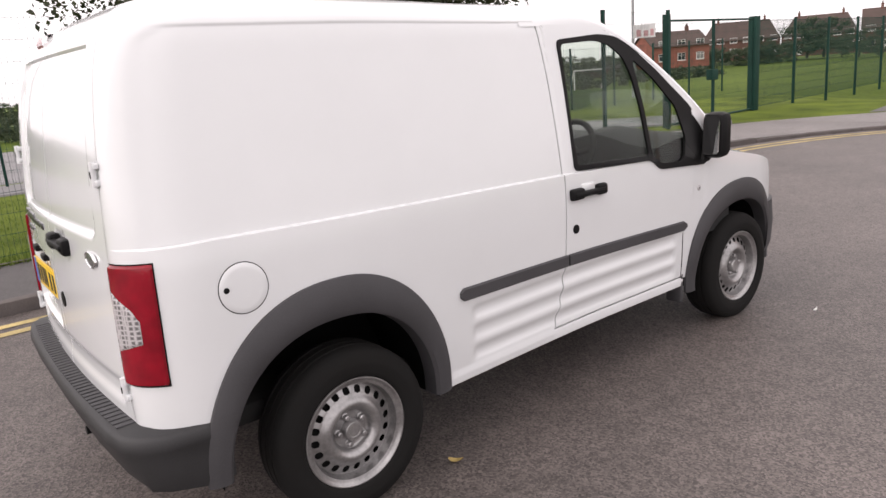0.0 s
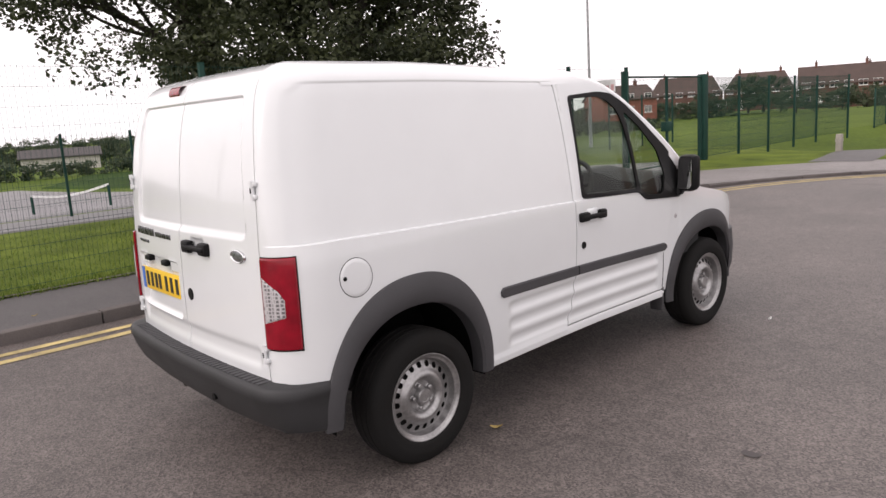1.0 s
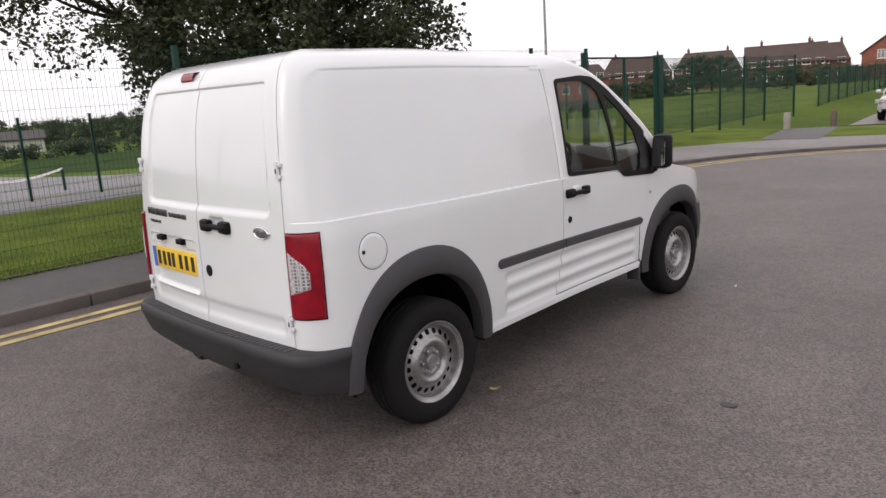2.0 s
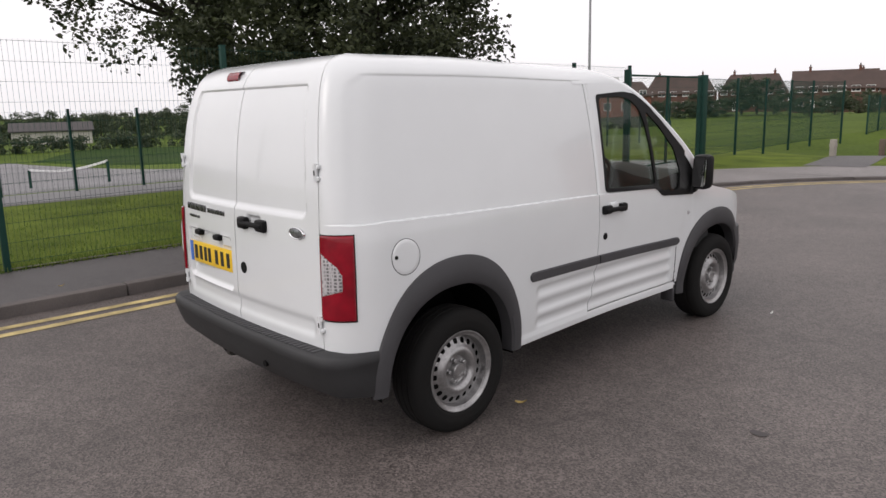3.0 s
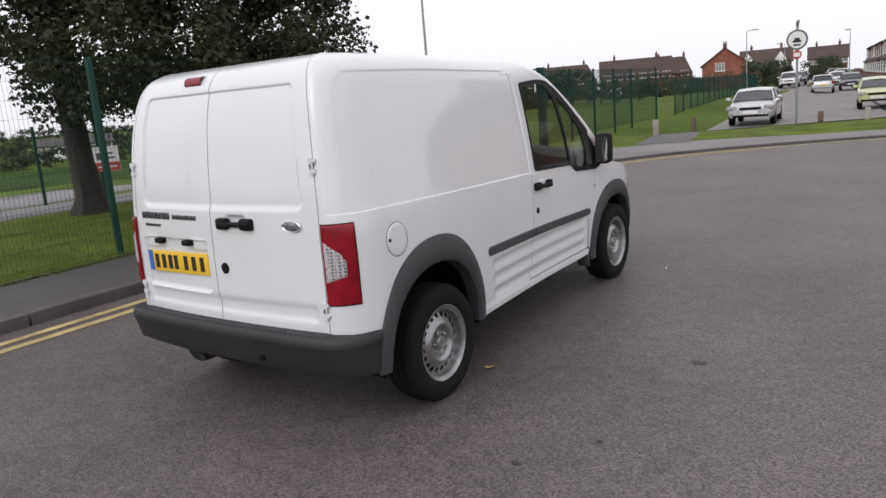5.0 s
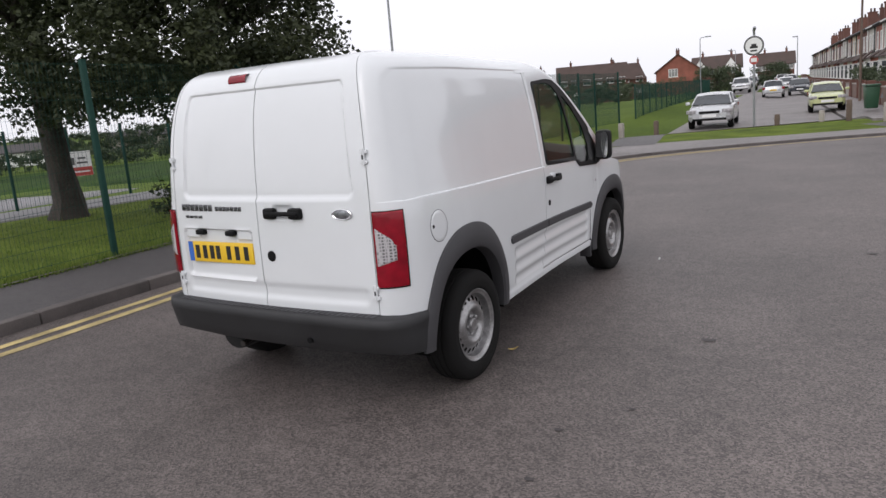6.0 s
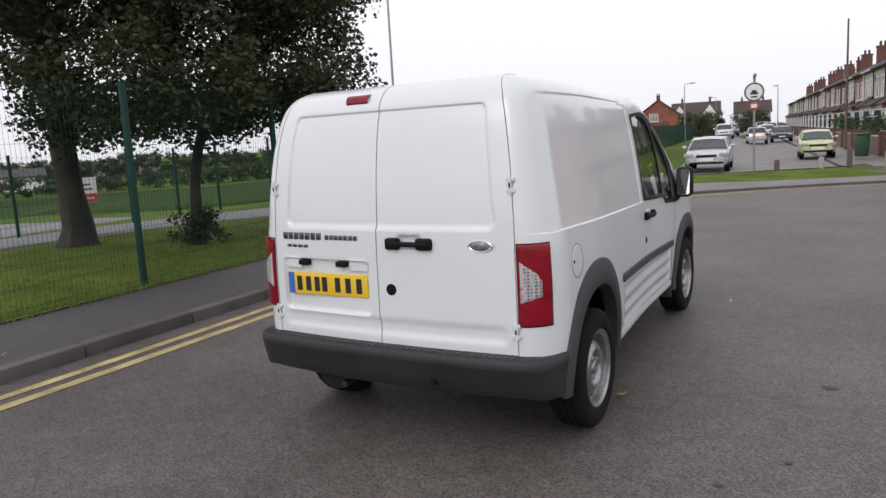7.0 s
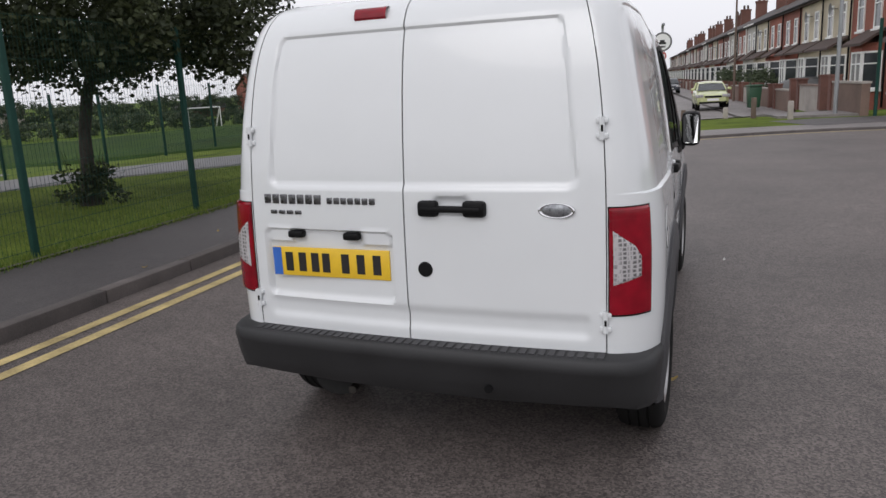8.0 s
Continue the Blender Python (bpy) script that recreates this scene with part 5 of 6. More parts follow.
def board(name, x, y, z, w, h, turn, bars, label, two=None, m_main=None):
    """A flat sign with plain bars where its writing stands."""
    ob = thing(name, label, "sign", m=pose(x, y, z, 0, 0, turn))
    bm = mesh()
    box(bm, -w / 2, w / 2, -0.006, 0.006, 0, h, 0.0)
    face = part("sign_face", bm, m_main or M["sign_white"], ob, smooth=False)
    if two:
        bm = mesh()
        box(bm, -w / 2 + 0.004, w / 2 - 0.004, -0.009, -0.0065, 0.004, h * two, 0.0)
        part("lower_band", bm, M["sign_red"], ob, "red lower band", smooth=False)
    for bx, bz, bw, bh, mt in bars:
        bm = mesh()
        box(bm, bx - bw / 2, bx + bw / 2, -0.0095, -0.0065, bz, bz + bh)
        part("bar", bm, M[mt], ob, smooth=False)
    return ob


board("fence_sign", -5.80, 10.75, 1.86, 0.40, 0.24, 36, ((-0.1, 0.03, 0.08, 0.12, "sign_faded"), (0.03, 0.03, 0.08, 0.10, "sign_faded"), (0.14, 0.03, 0.06, 0.12, "sign_faded")), "white sign with red symbols fixed to the fence")
board("field_banner", -12.5, 6.38, 0.62, 0.52, 0.54, 55, ((-0.14, 0.25, 0.12, 0.16, "sign_grey"), (0.07, 0.37, 0.16, 0.04, "sign_grey"), (0.07, 0.27, 0.22, 0.04, "sign_grey"), (0.0, 0.08, 0.40, 0.03, "sign_white")), "white and red banner board on the fence", two=0.36)


# ---------------------------------------------------------------- trees
def leaf_cloud(bm, clumps, per, size, rnd, flat=0.6):
    """Many small bent leaves round the clump centres."""
    for cx, cy, cz, cr in clumps:
        for _ in range(per):
            v = Vector((rnd.gauss(0, 1), rnd.gauss(0, 1), rnd.gauss(0, flat))).normalized() * cr * rnd.random() ** 0.45
            c = Vector((cx, cy, cz)) + v
            d = Vector((rnd.uniform(-1, 1), rnd.uniform(-1, 1), rnd.uniform(-0.9, 0.3))).normalized()
            w = d.cross(Vector((rnd.uniform(-1, 1), rnd.uniform(-1, 1), rnd.uniform(-1, 1)))).normalized()
            n = d.cross(w)
            L = size * rnd.uniform(0.6, 1.3)
            a, b = c - d * L * 0.5, c + d * L * 0.5
            m1 = c + w * L * 0.34 + n * L * 0.10
            m2 = c - w * L * 0.34 + n * L * 0.10
            q = [bm.verts.new(p) for p in (a, m1, b, m2)]
            bm.faces.new(q[:3])
            bm.faces.new((q[0], q[2], q[3]))


def limb(bm, p, d, L, r, depth, rnd, ends, up=0.15):
    pts, rad = [Vector(p)], [r]
    n = 5
    for i in range(n):
        d = (d + Vector((rnd.uniform(-0.22, 0.22), rnd.uniform(-0.22, 0.22), rnd.uniform(-0.12, 0.2) + up * 0.3))).normalized()
        pts.append(pts[-1] + d * L / n)
        rad.append(r * (1 - 0.62 * (i + 1) / n))
    tube(bm, pts, rad, 7 if depth else 5)
    ends.append(pts[-1])
    ends.append(pts[-3])
    if depth:
        for i in (2, 3, 4, 5):
            for _ in range(2 if depth > 1 else 1):
                e = (d + Vector((rnd.uniform(-1, 1), rnd.uniform(-1, 1), rnd.uniform(-0.35, 0.5)))).normalized()
                limb(bm, pts[i], e, L * rnd.uniform(0.5, 0.72), rad[i] * 0.62, depth - 1, rnd, ends, up)


def tree(name, x, y, trunk, limbs, crown_c, crown_r, n_clump, per, size, seed, label, low, gap):
    rnd = random.Random(seed)
    ob = thing(name, label, "tree", m=pose(x, y, 0.1))
    bm = mesh()
    tube(bm, [p for p, r in trunk], [r for p, r in trunk], 14)
    for v in bm.verts:
        a = math.atan2(v.co.y, v.co.x)
        f = 1 + 0.10 * math.sin(a * 5 + v.co.z * 3) * (0.5 + ease(0.8, 0.0, v.co.z)) + 0.05 * noise.noise(v.co * 6)
        v.co.x, v.co.y = v.co.x * f if v.co.z < 0.8 else v.co.x, v.co.y * f if v.co.z < 0.8 else v.co.y
    part("trunk", bm, M["bark"], ob, "grey brown bark")
    ends = []
    for start, way, L, r in limbs:
        bm = mesh()
        limb(bm, start, Vector(way).normalized(), L, r, 2, rnd, ends)
        part("limb", bm, M["bark"], ob)
    clumps = []
    for e in ends:
        if rnd.random() < 0.75:
            clumps.append((e.x, e.y, max(e.z, low), rnd.uniform(0.3, 0.62)))
    skipped = 0
    while len(clumps) < n_clump:
        vx, vy = rnd.uniform(-1, 1), rnd.uniform(-1, 1)
        r2 = vx * vx + vy * vy
        if r2 > 1:
            continue
        hem = low + 0.75 * noise.noise(Vector((vx * 2.4 + seed, vy * 2.4, 0))) + 0.25 * max(0, 0.5 - r2)
        top = crown_c[2] + crown_r[2] * math.sqrt(1 - r2 * 0.92)
        z = hem + (top - hem) * rnd.random() ** 1.9
        edge = 1.0 - 0.12 * ease(0.4, 0.0, z - hem)
        # the crown is broken into lobes with sky between them
        if noise.noise(Vector((vx * crown_r[0] * 0.85 + seed, vy * crown_r[1] * 0.85, z * 1.0))) < gap:
            skipped += 1
            if skipped < 4000:
                continue
        clumps.append((crown_c[0] + vx * crown_r[0] * edge, crown_c[1] + vy * crown_r[1] * edge, z, rnd.uniform(0.26, 0.55)))
    bm = mesh()
    leaf_cloud(bm, clumps, per, size, rnd)
    part("crown", bm, M["leaf"], ob, "dense dark green leaves", smooth=False)
    return ob


tree("broadleaf_tree", -9.55, 4.15, [((0, 0, -0.1), 0.42), ((0, 0, 0.06), 0.31), ((0.0, 0.02, 0.3), 0.245), ((-0.06, 0, 0.9), 0.21), ((-0.14, 0, 1.8), 0.205), ((-0.18, 0.05, 2.8), 0.20), ((-0.16, 0.05, 3.6), 0.17)],
     [((-0.1, 0, 2.4), (-1, 0.4, 0.7), 2.4, 0.10), ((-0.1, 0, 2.7), (0.7, -0.9, 0.6), 2.4, 0.10), ((-0.1, 0, 3.2), (0.3, 1, 0.8), 2.6, 0.11), ((-0.1, 0, 3.5), (-0.5, -0.6, 1), 2.6, 0.11), ((-0.1, 0, 3.5), (0.4, 0.2, 1.2), 3.0, 0.12), ((-0.1, 0, 2.5), (-0.3, -1, 0.5), 2.5, 0.09)],
     (-0.35, -0.3, 4.3), (3.2, 3.1, 2.3), 420, 112, 0.090, 11, "large broadleaf tree with a thick trunk on the verge", 2.40, 0.06)
tree("broadleaf_tree", -7.2, 4.62, [((0, 0, -0.1), 0.17), ((0, 0, 0.1), 0.115), ((0.01, 0.01, 0.5), 0.090), ((0.03, 0.03, 1.0), 0.080), ((0.10, 0.10, 1.5), 0.078), ((0.24, 0.22, 2.0), 0.085), ((0.34, 0.32, 2.4), 0.08)],
     [((0.22, 0.2, 1.9), (-0.7, -0.5, 0.9), 2.0, 0.075), ((0.34, 0.3, 2.3), (0.6, 0.7, 0.9), 2.2, 0.085), ((0.36, 0.34, 2.4), (-0.2, 0.5, 1.2), 2.2, 0.08), ((0.34, 0.3, 2.3), (0.9, -0.3, 0.6), 2.2, 0.07), ((0.34, 0.3, 2.3), (0.1, 1, 0.5), 2.2, 0.07)],
     (0.1, 0.2, 3.8), (2.62, 2.62, 2.2), 720, 128, 0.086, 23, "leaning broadleaf tree with bushy shoots at its foot", 1.95, -0.26)
# shoots round the second trunk
rnd = random.Random(5)
bm = mesh()
leaf_cloud(bm, [(rnd.gauss(0, 0.15), rnd.gauss(0, 0.15), 0.12 + 0.42 * rnd.random(), 0.17) for _ in range(24)], 40, 0.075, rnd)
for _ in range(30):
    a, r = rnd.uniform(0, 6.28), rnd.uniform(0.1, 0.3)
    rod(bm, (0.6 * r * math.cos(a), 0.6 * r * math.sin(a), 0), (1.1 * r * math.cos(a), 1.4 * r * math.sin(a), rnd.uniform(0.4, 0.8)), 0.006, 0.003, 4)
o = new("basal_shoots", finish("basal_shoots", bm, M["leaf"], False))
o.matrix_basis = pose(-7.2, 4.62, 0.1)
tagged(o, "tangle of leafy shoots at the foot of the tree", "shrub", kind="stuff")

# grass blades on the near verge
rnd = random.Random(8)
bm = mesh()
verts, faces = [], []
for p, n in near:
    if not -4.5 < p.y < 9.5:
        continue
    w = pave_width(p.y, p.x)
    for _ in range(620):
        d = w + 0.03 + 5.2 * rnd.random() ** 2.0
        q = p + n * d + Vector((rnd.uniform(-0.13, 0.13), rnd.uniform(-0.13, 0.13)))
        h = rnd.uniform(0.018, 0.05) + (0.05 * rnd.random() if d < w + 0.35 or rnd.random() < 0.05 else 0)
        a = rnd.uniform(0, 6.28)
        dx, dy = math.cos(a) * 0.006, math.sin(a) * 0.006
        lx, ly = rnd.gauss(0, 0.3) * h, rnd.gauss(0, 0.3) * h
        k = len(verts)
        verts += [(q.x - dx, q.y - dy, 0.092), (q.x + dx, q.y + dy, 0.092), (q.x + lx, q.y + ly, 0.098 + h)]
        faces.append((k, k + 1, k + 2))
me = bpy.data.meshes.new("grass_blades")
me.from_pydata(verts, [], faces)
me.materials.append(M["blade"])
bm.free()
tagged(new("grass_blades", me), "short rough grass blades along the verge", "grass", kind="stuff")


# ---------------------------------------------------------------- far trees and hedges
def far_tree(x, y, z, h, w, seed, label="distant dark green tree", kind="tree", mid=0.60, tall=0.38):
    rnd = random.Random(seed)
    ob = thing("far_tree", label, kind, m=pose(x, y, z))
    bm = mesh()
    tube(bm, [(0, 0, -0.2), (0.1, 0, h * 0.25), (0, 0.1, h * 0.6)], [h * 0.035, h * 0.028, h * 0.012], 6)
    part("trunk", bm, M["bark"], ob)
    bm = mesh()
    cl = []
    for _ in range(34):
        v = Vector((rnd.uniform(-1, 1), rnd.uniform(-1, 1), rnd.uniform(-1, 1)))
        if v.length > 1:
            v = v.normalized() * rnd.uniform(0.6, 1)
        cl.append((v.x * w, v.y * w, h * mid + v.z * h * tall, h * rnd.uniform(0.09, 0.17)))
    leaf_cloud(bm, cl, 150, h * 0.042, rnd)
    # crown in the paler leaf colour that carries the haze
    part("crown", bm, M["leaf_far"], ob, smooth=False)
    return ob


def from_eye(ex, ey, az, d):
    return ex + d * math.sin(radians(az)), ey + d * math.cos(radians(az))


rnd = random.Random(77)
for i, (az, d, h, w) in enumerate(((-80, 78, 4.2, 5.5), (-78.5, 84, 4.0, 3.5), (-76.2, 120, 7.2, 3.2), (-75, 122, 6.6, 3.0), (-73.4, 118, 7.0, 3.4), (-71.8, 125, 8.4, 4.2), (-70.3, 118, 9.6, 5.5), (-68.4, 116, 10.0, 6.5), (-66.4, 112, 9.6, 6.0), (-64.4, 118, 8.6, 6), (-62.6, 126, 7.4, 5.5), (-60.4, 132, 7.2, 5.5), (-58, 138, 7.6, 6), (-55.8, 140, 7.0, 6), (-53.5, 142, 6.6, 6), (-51, 148, 6.4, 6), (-48.6, 150, 6.8, 6), (-46, 150, 6.6, 6.5), (-43.5, 150, 7.4, 6.5), (-41, 152, 8.2, 7), (-38.6, 150, 8.8, 7), (-36.8, 160, 7.0, 6))):
    x, y = from_eye(3.0, -2.6, az, d)
    h *= 0.66 if az < -76 else 0.54 if az < -72 else 0.58 if az < -66 else 0.52 if az < -43 else 0.56
    far_tree(x, y, 0.05 + fall(x, y), h * rnd.uniform(0.62, 1.12), w * rnd.uniform(0.22, 0.55), 100 + i, mid=0.54, tall=0.42)
for i, (az, d, h, w) in enumerate(((-25.3, 128, 6.6, 3.8), (-24.3, 126, 6.2, 3.4), (-23.2, 118, 3.0, 2.6), (-22.2, 110, 3.6, 3.0), (-20.9, 96, 4.2, 2.8), (-19.4, 104, 5.4, 3.0), (-18.0, 106, 5.2, 3.2), (-16.4, 98, 4.6, 3.2), (-15.2, 96, 3.8, 3.0), (-28.2, 170, 4.6, 2.6), (-11.0, 92, 4.6, 2.6), (-10.2, 96, 4.0, 2.2), (-7.6, 120, 4.6, 3.0), (-6.9, 116, 4.0, 2.6))):
    x, y = from_eye(3.0, -3.2, az, d)
    h, w = (h * 0.66, w * 0.8) if -21.5 < az < -15 else (h, w)
    far_tree(x, y, -0.5, h, w, 300 + i, "bushy tree near the houses", mid=0.46, tall=0.42)


def hedge(p, q, h, w, seed, label):
    rnd = random.Random(seed)
    L = math.dist(p, q)
    bm = mesh()
    cl = []
    for _ in range(int(L * 4.2 * h)):
        t = rnd.random()
        cl.append((p[0] + (q[0] - p[0]) * t + rnd.uniform(-w, w), p[1] + (q[1] - p[1]) * t + rnd.uniform(-w, w), rnd.uniform(0.15, h * (0.86 + 0.14 * math.sin(t * L * 0.35) * math.sin(t * L * 0.11 + seed))), 0.5))
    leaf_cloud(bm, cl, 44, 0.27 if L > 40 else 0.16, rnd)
    # hedges share the leaf colour lightened for haze
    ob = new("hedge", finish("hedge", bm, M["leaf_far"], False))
    g = 0.1 + fall((p[0] + q[0]) / 2, (p[1] + q[1]) / 2)
    ob.matrix_basis = pose(0, 0, g)
    tagged(ob, label, "hedge", kind="stuff")


hedge((-80, -18), (-76, 38), 1.7, 1.5, 1, "long dark hedge behind the sports court")
hedge((-76, 38), (-50, 86), 2.1, 1.5, 2, "long dark hedge behind the field")
hedge((-132, 10), (-74, 150), 4.2, 2.0, 6, "far dark belt of trees beyond the field")
hedge((-126, -60), (-132, 10), 4.4, 2.0, 7, "far dark belt of trees beyond the court")
hedge((-34, 92), (-20, 98), 2.4, 1.0, 3, "clipped dark hedge before the houses")
hedge((3.2, 44.5), (2.2, 52), 1.6, 0.6, 4, "clipped garden hedge by the terrace")
hedge((1.2, 58.5), (0.4, 65), 1.7, 0.6, 5, "clipped garden hedge by the terrace")

# ---------------------------------------------------------------- houses
def lattice(bm, xs, zs, void, y0, y1, t):
    """A flat frame as one welded piece: cells of a grid, the void ones left open."""
    vs = {}

    def v(i, j, k):
        if (i, j, k) not in vs:
            vs[i, j, k] = bm.verts.new(t @ Vector((xs[i], (y0, y1)[k], zs[j])))
        return vs[i, j, k]

    nx, nz = len(xs) - 1, len(zs) - 1
    solid = {(i, j) for i in range(nx) for j in range(nz) if (i, j) not in void}
    for i, j in solid:
        bm.faces.new((v(i, j, 0), v(i + 1, j, 0), v(i + 1, j + 1, 0), v(i, j + 1, 0)))
        bm.faces.new((v(i, j + 1, 1), v(i + 1, j + 1, 1), v(i + 1, j, 1), v(i, j, 1)))
        for (di, dj), (a, b) in (((-1, 0), ((i, j + 1), (i, j))), ((1, 0), ((i + 1, j), (i + 1, j + 1))), ((0, -1), ((i, j), (i + 1, j))), ((0, 1), ((i + 1, j + 1), (i, j + 1)))):
            if (i + di, j + dj) not in solid:
                bm.faces.new((v(*b, 0), v(*a, 0), v(*a, 1), v(*b, 1)))


def window_part(parent, x, y, z, w, h, m, bars=1, pane="pane"):
    """A window standing proud of a wall: frame with openings, sill and set-back pane. m turns it about its foot."""
    t = Matrix.Translation((x, y, z)) @ m
    bm = mesh()
    f = 0.07
    xs = [-w / 2, -w / 2 + f]
    for i in range(bars):
        c = -w / 2 + w * (i + 1) / (bars + 1)
        xs += [c - 0.03, c + 0.03]
    xs += [w / 2 - f, w / 2]
    zs = [0, f, h * 0.66, h * 0.66 + 0.05, h - f, h]
    lattice(bm, xs, zs, {(i, j) for i in range(1, len(xs) - 1, 2) for j in (1, 3)}, -0.05, 0.04, t)
    win = part("window", bm, M["white"], parent, smooth=False)
    bm = mesh()
    box(bm, -w / 2 - 0.06, w / 2 + 0.06, -0.12, 0.04, -0.08, -0.001, 0, t)
    part("sill", bm, M["white"], win, smooth=False)
    bm = mesh()
    box(bm, -w / 2 + f * 0.5, w / 2 - f * 0.5, -0.012, 0.02, f * 0.5, h - f * 0.5, 0, t)
    part("pane", bm, M[pane], win, smooth=False)


def gable_roof(bm, x0, x1, y0, y1, z0, z1, over=0.35, thick=0.16, along_x=True, hip=0.0):
    """Two pitched slabs with overhang, hipped in by hip metres."""
    if along_x:
        yc = (y0 + y1) / 2
        for s, ye in ((-1, y0 - over), (1, y1 + over)):
            zo = z0 - (z1 - z0) * over / ((y1 - y0) / 2)
            a = [(x0 - over * (hip == 0), ye, zo), (x1 + over * (hip == 0), ye, zo), (x1 + over * (hip == 0) - hip, yc, z1), (x0 - over * (hip == 0) + hip, yc, z1)]
            top = [bm.verts.new(p) for p in a]
            bot = [bm.verts.new((p[0], p[1], p[2] - thick)) for p in a]
            bm.faces.new(top if s < 0 else top[::-1])
            bm.faces.new(bot[::-1] if s < 0 else bot)
            for i in range(4):
                j = (i + 1) % 4
                bm.faces.new((top[i], bot[i], bot[j], top[j]))
        if hip:
            for xe, s in ((x0, 1), (x1, -1)):
                q = [bm.verts.new(p) for p in ((xe, y0 - over, zo), (xe, y1 + over, zo), (xe + s * hip, yc, z1))]
                bm.faces.new(q)


def chimney(parent, x, y, z, h=1.3, w=0.45, d=0.7):
    bm = mesh()
    box(bm, x - w / 2, x + w / 2, y - d / 2, y + d / 2, z - 1.0, z + h)
    box(bm, x - w / 2 - 0.06, x + w / 2 + 0.06, y - d / 2 - 0.06, y + d / 2 + 0.06, z + h, z + h + 0.14)
    c = part("chimney", bm, M["brick2"], parent, smooth=False)
    for o in (-0.18, 0.18):
        bm = mesh()
        rod(bm, (x, y + o, z + h + 0.1), (x, y + o, z + h + 0.55), 0.12, 0.10, 8)
        part("chimney_pot", bm, M["tile"], c)


def house(x, y, turn, w, d, eave, ridge, wall, roof, label, hip=0.0, front_gable=False, rows=((1.0, 1.3), (3.5, 1.1)), cols=4, stacks=((0.2, 0), (0.8, 0)), pale=0.0):
    """A detached or semi-detached house; its front looks to local -y."""
    ob = thing("house", label, "house", "houses across the field", m=pose(x, y, -0.85, 0, 0, turn))
    bm = mesh()
    box(bm, -w / 2, w / 2, -d / 2, d / 2, -0.3, eave)
    for xe in ((-w / 2, w / 2) if not hip else ()):
        s = 0.25 if xe < 0 else -0.25
        q = [bm.verts.new(p) for p in ((xe, -d / 2, eave), (xe, d / 2, eave), (xe, 0, ridge - 0.1))]
        bm.faces.new(q)
    part("wall", bm, wall, ob, smooth=False)
    bm = mesh()
    gable_roof(bm, -w / 2, w / 2, -d / 2, d / 2, eave, ridge, hip=hip)
    part("roof", bm, roof, ob, smooth=False)
    turn_w = Matrix.Identity(4)
    for z, h in rows:
        for i in range(cols):
            xx = -w / 2 + w * (i + 0.5) / cols
            if z < 2 and i in (1, cols - 2) and cols > 3:
                bm = mesh()
                box(bm, xx - 0.45, xx + 0.45, -d / 2 - 0.06, -d / 2 + 0.05, 0, 2.05)
                part("front_door", bm, M["white"] if i == 1 else M["wood"], ob, smooth=False)
            else:
                window_part(ob, xx, -d / 2, z, 1.5, h, turn_w, 1, "pane" if (i + int(z)) % 3 else "curtain")
    for fx, oy in stacks:
        chimney(ob, -w / 2 + w * fx, oy, ridge, 0.55)
    return ob


def at_az(az, d, ex=3.0, ey=-3.0):
    return from_eye(ex, ey, az, d)


for az, d, w, dd, ea, ri, turn, wl_, rf, hip, cols, lab in (
        (-29.6, 186, 16.0, 8.0, 4.4, 8.1, 28, M["brick2"], M["tile"], 2.2, 6, "brown brick semi-detached houses with hipped tile roof"),
        (-24.7, 184, 14.0, 8.0, 4.4, 8.0, 20, M["brick2"], M["tile"], 2.0, 6, "brick semi-detached houses with pale upper windows"),
        (-19.7, 162, 14.0, 8.0, 4.4, 7.6, 22, M["brick2"], M["tile"], 0.0, 6, "row of brick houses with brown tile roof"),
        (-17.2, 178, 9.0, 8.0, 4.4, 7.7, 15, M["brick2"], M["tile"], 1.6, 3, "brick house with brown tile roof")):
    x, y = at_az(az, d)
    house(x, y, turn, w, dd, ea, ri, wl_, rf, lab, hip=hip, cols=cols)
x, y = at_az(-34.2, 150)
house(x, y, 62, 11, 8.5, 3.8, 6.3, M["brick"], M["tile"], "red brick house with its gable to the field", cols=3)
x, y = at_az(-13.55, 158)
house(x, y, 103, 10, 8.2, 4.9, 7.9, M["brick"], M["tile"], "bright red brick house with its gable end facing", cols=3, stacks=((0.15, 0),))
ob = scene.objects["house.005"] if "house.005" in scene.objects else None
if ob:
    window_part(ob, -5.0, 0.9, 3.6, 1.7, 1.5, Matrix.Rotation(radians(-90), 4, "Z"), 2, "curtain")
for az, d, w, lab in ((-10.9, 172, 9.5, "brick houses with white dormer gables"), (-7.1, 188, 7.5, "distant brick houses closing the street")):
    x, y = at_az(az, d)
    h0 = house(x, y, 8, w, 8, 4.9, 7.4, M["brick2"], M["tile"], lab, cols=4)
    if az < -9:
        for o in (-3.2, 2.9):
            bm = mesh()
            q = [(o - 1.7, -4.5, 4.2), (o + 1.7, -4.5, 4.2), (o, -4.5, 6.6)]
            f = [bm.verts.new(p) for p in q]
            b = [bm.verts.new((p[0], -3.2, p[2])) for p in q]
            bm.faces.new(f)
            for i in range(3):
                bm.faces.new((f[i], f[(i + 1) % 3], b[(i + 1) % 3], b[i]))
            part("dormer_gable", bm, M["white"], h0, smooth=False)


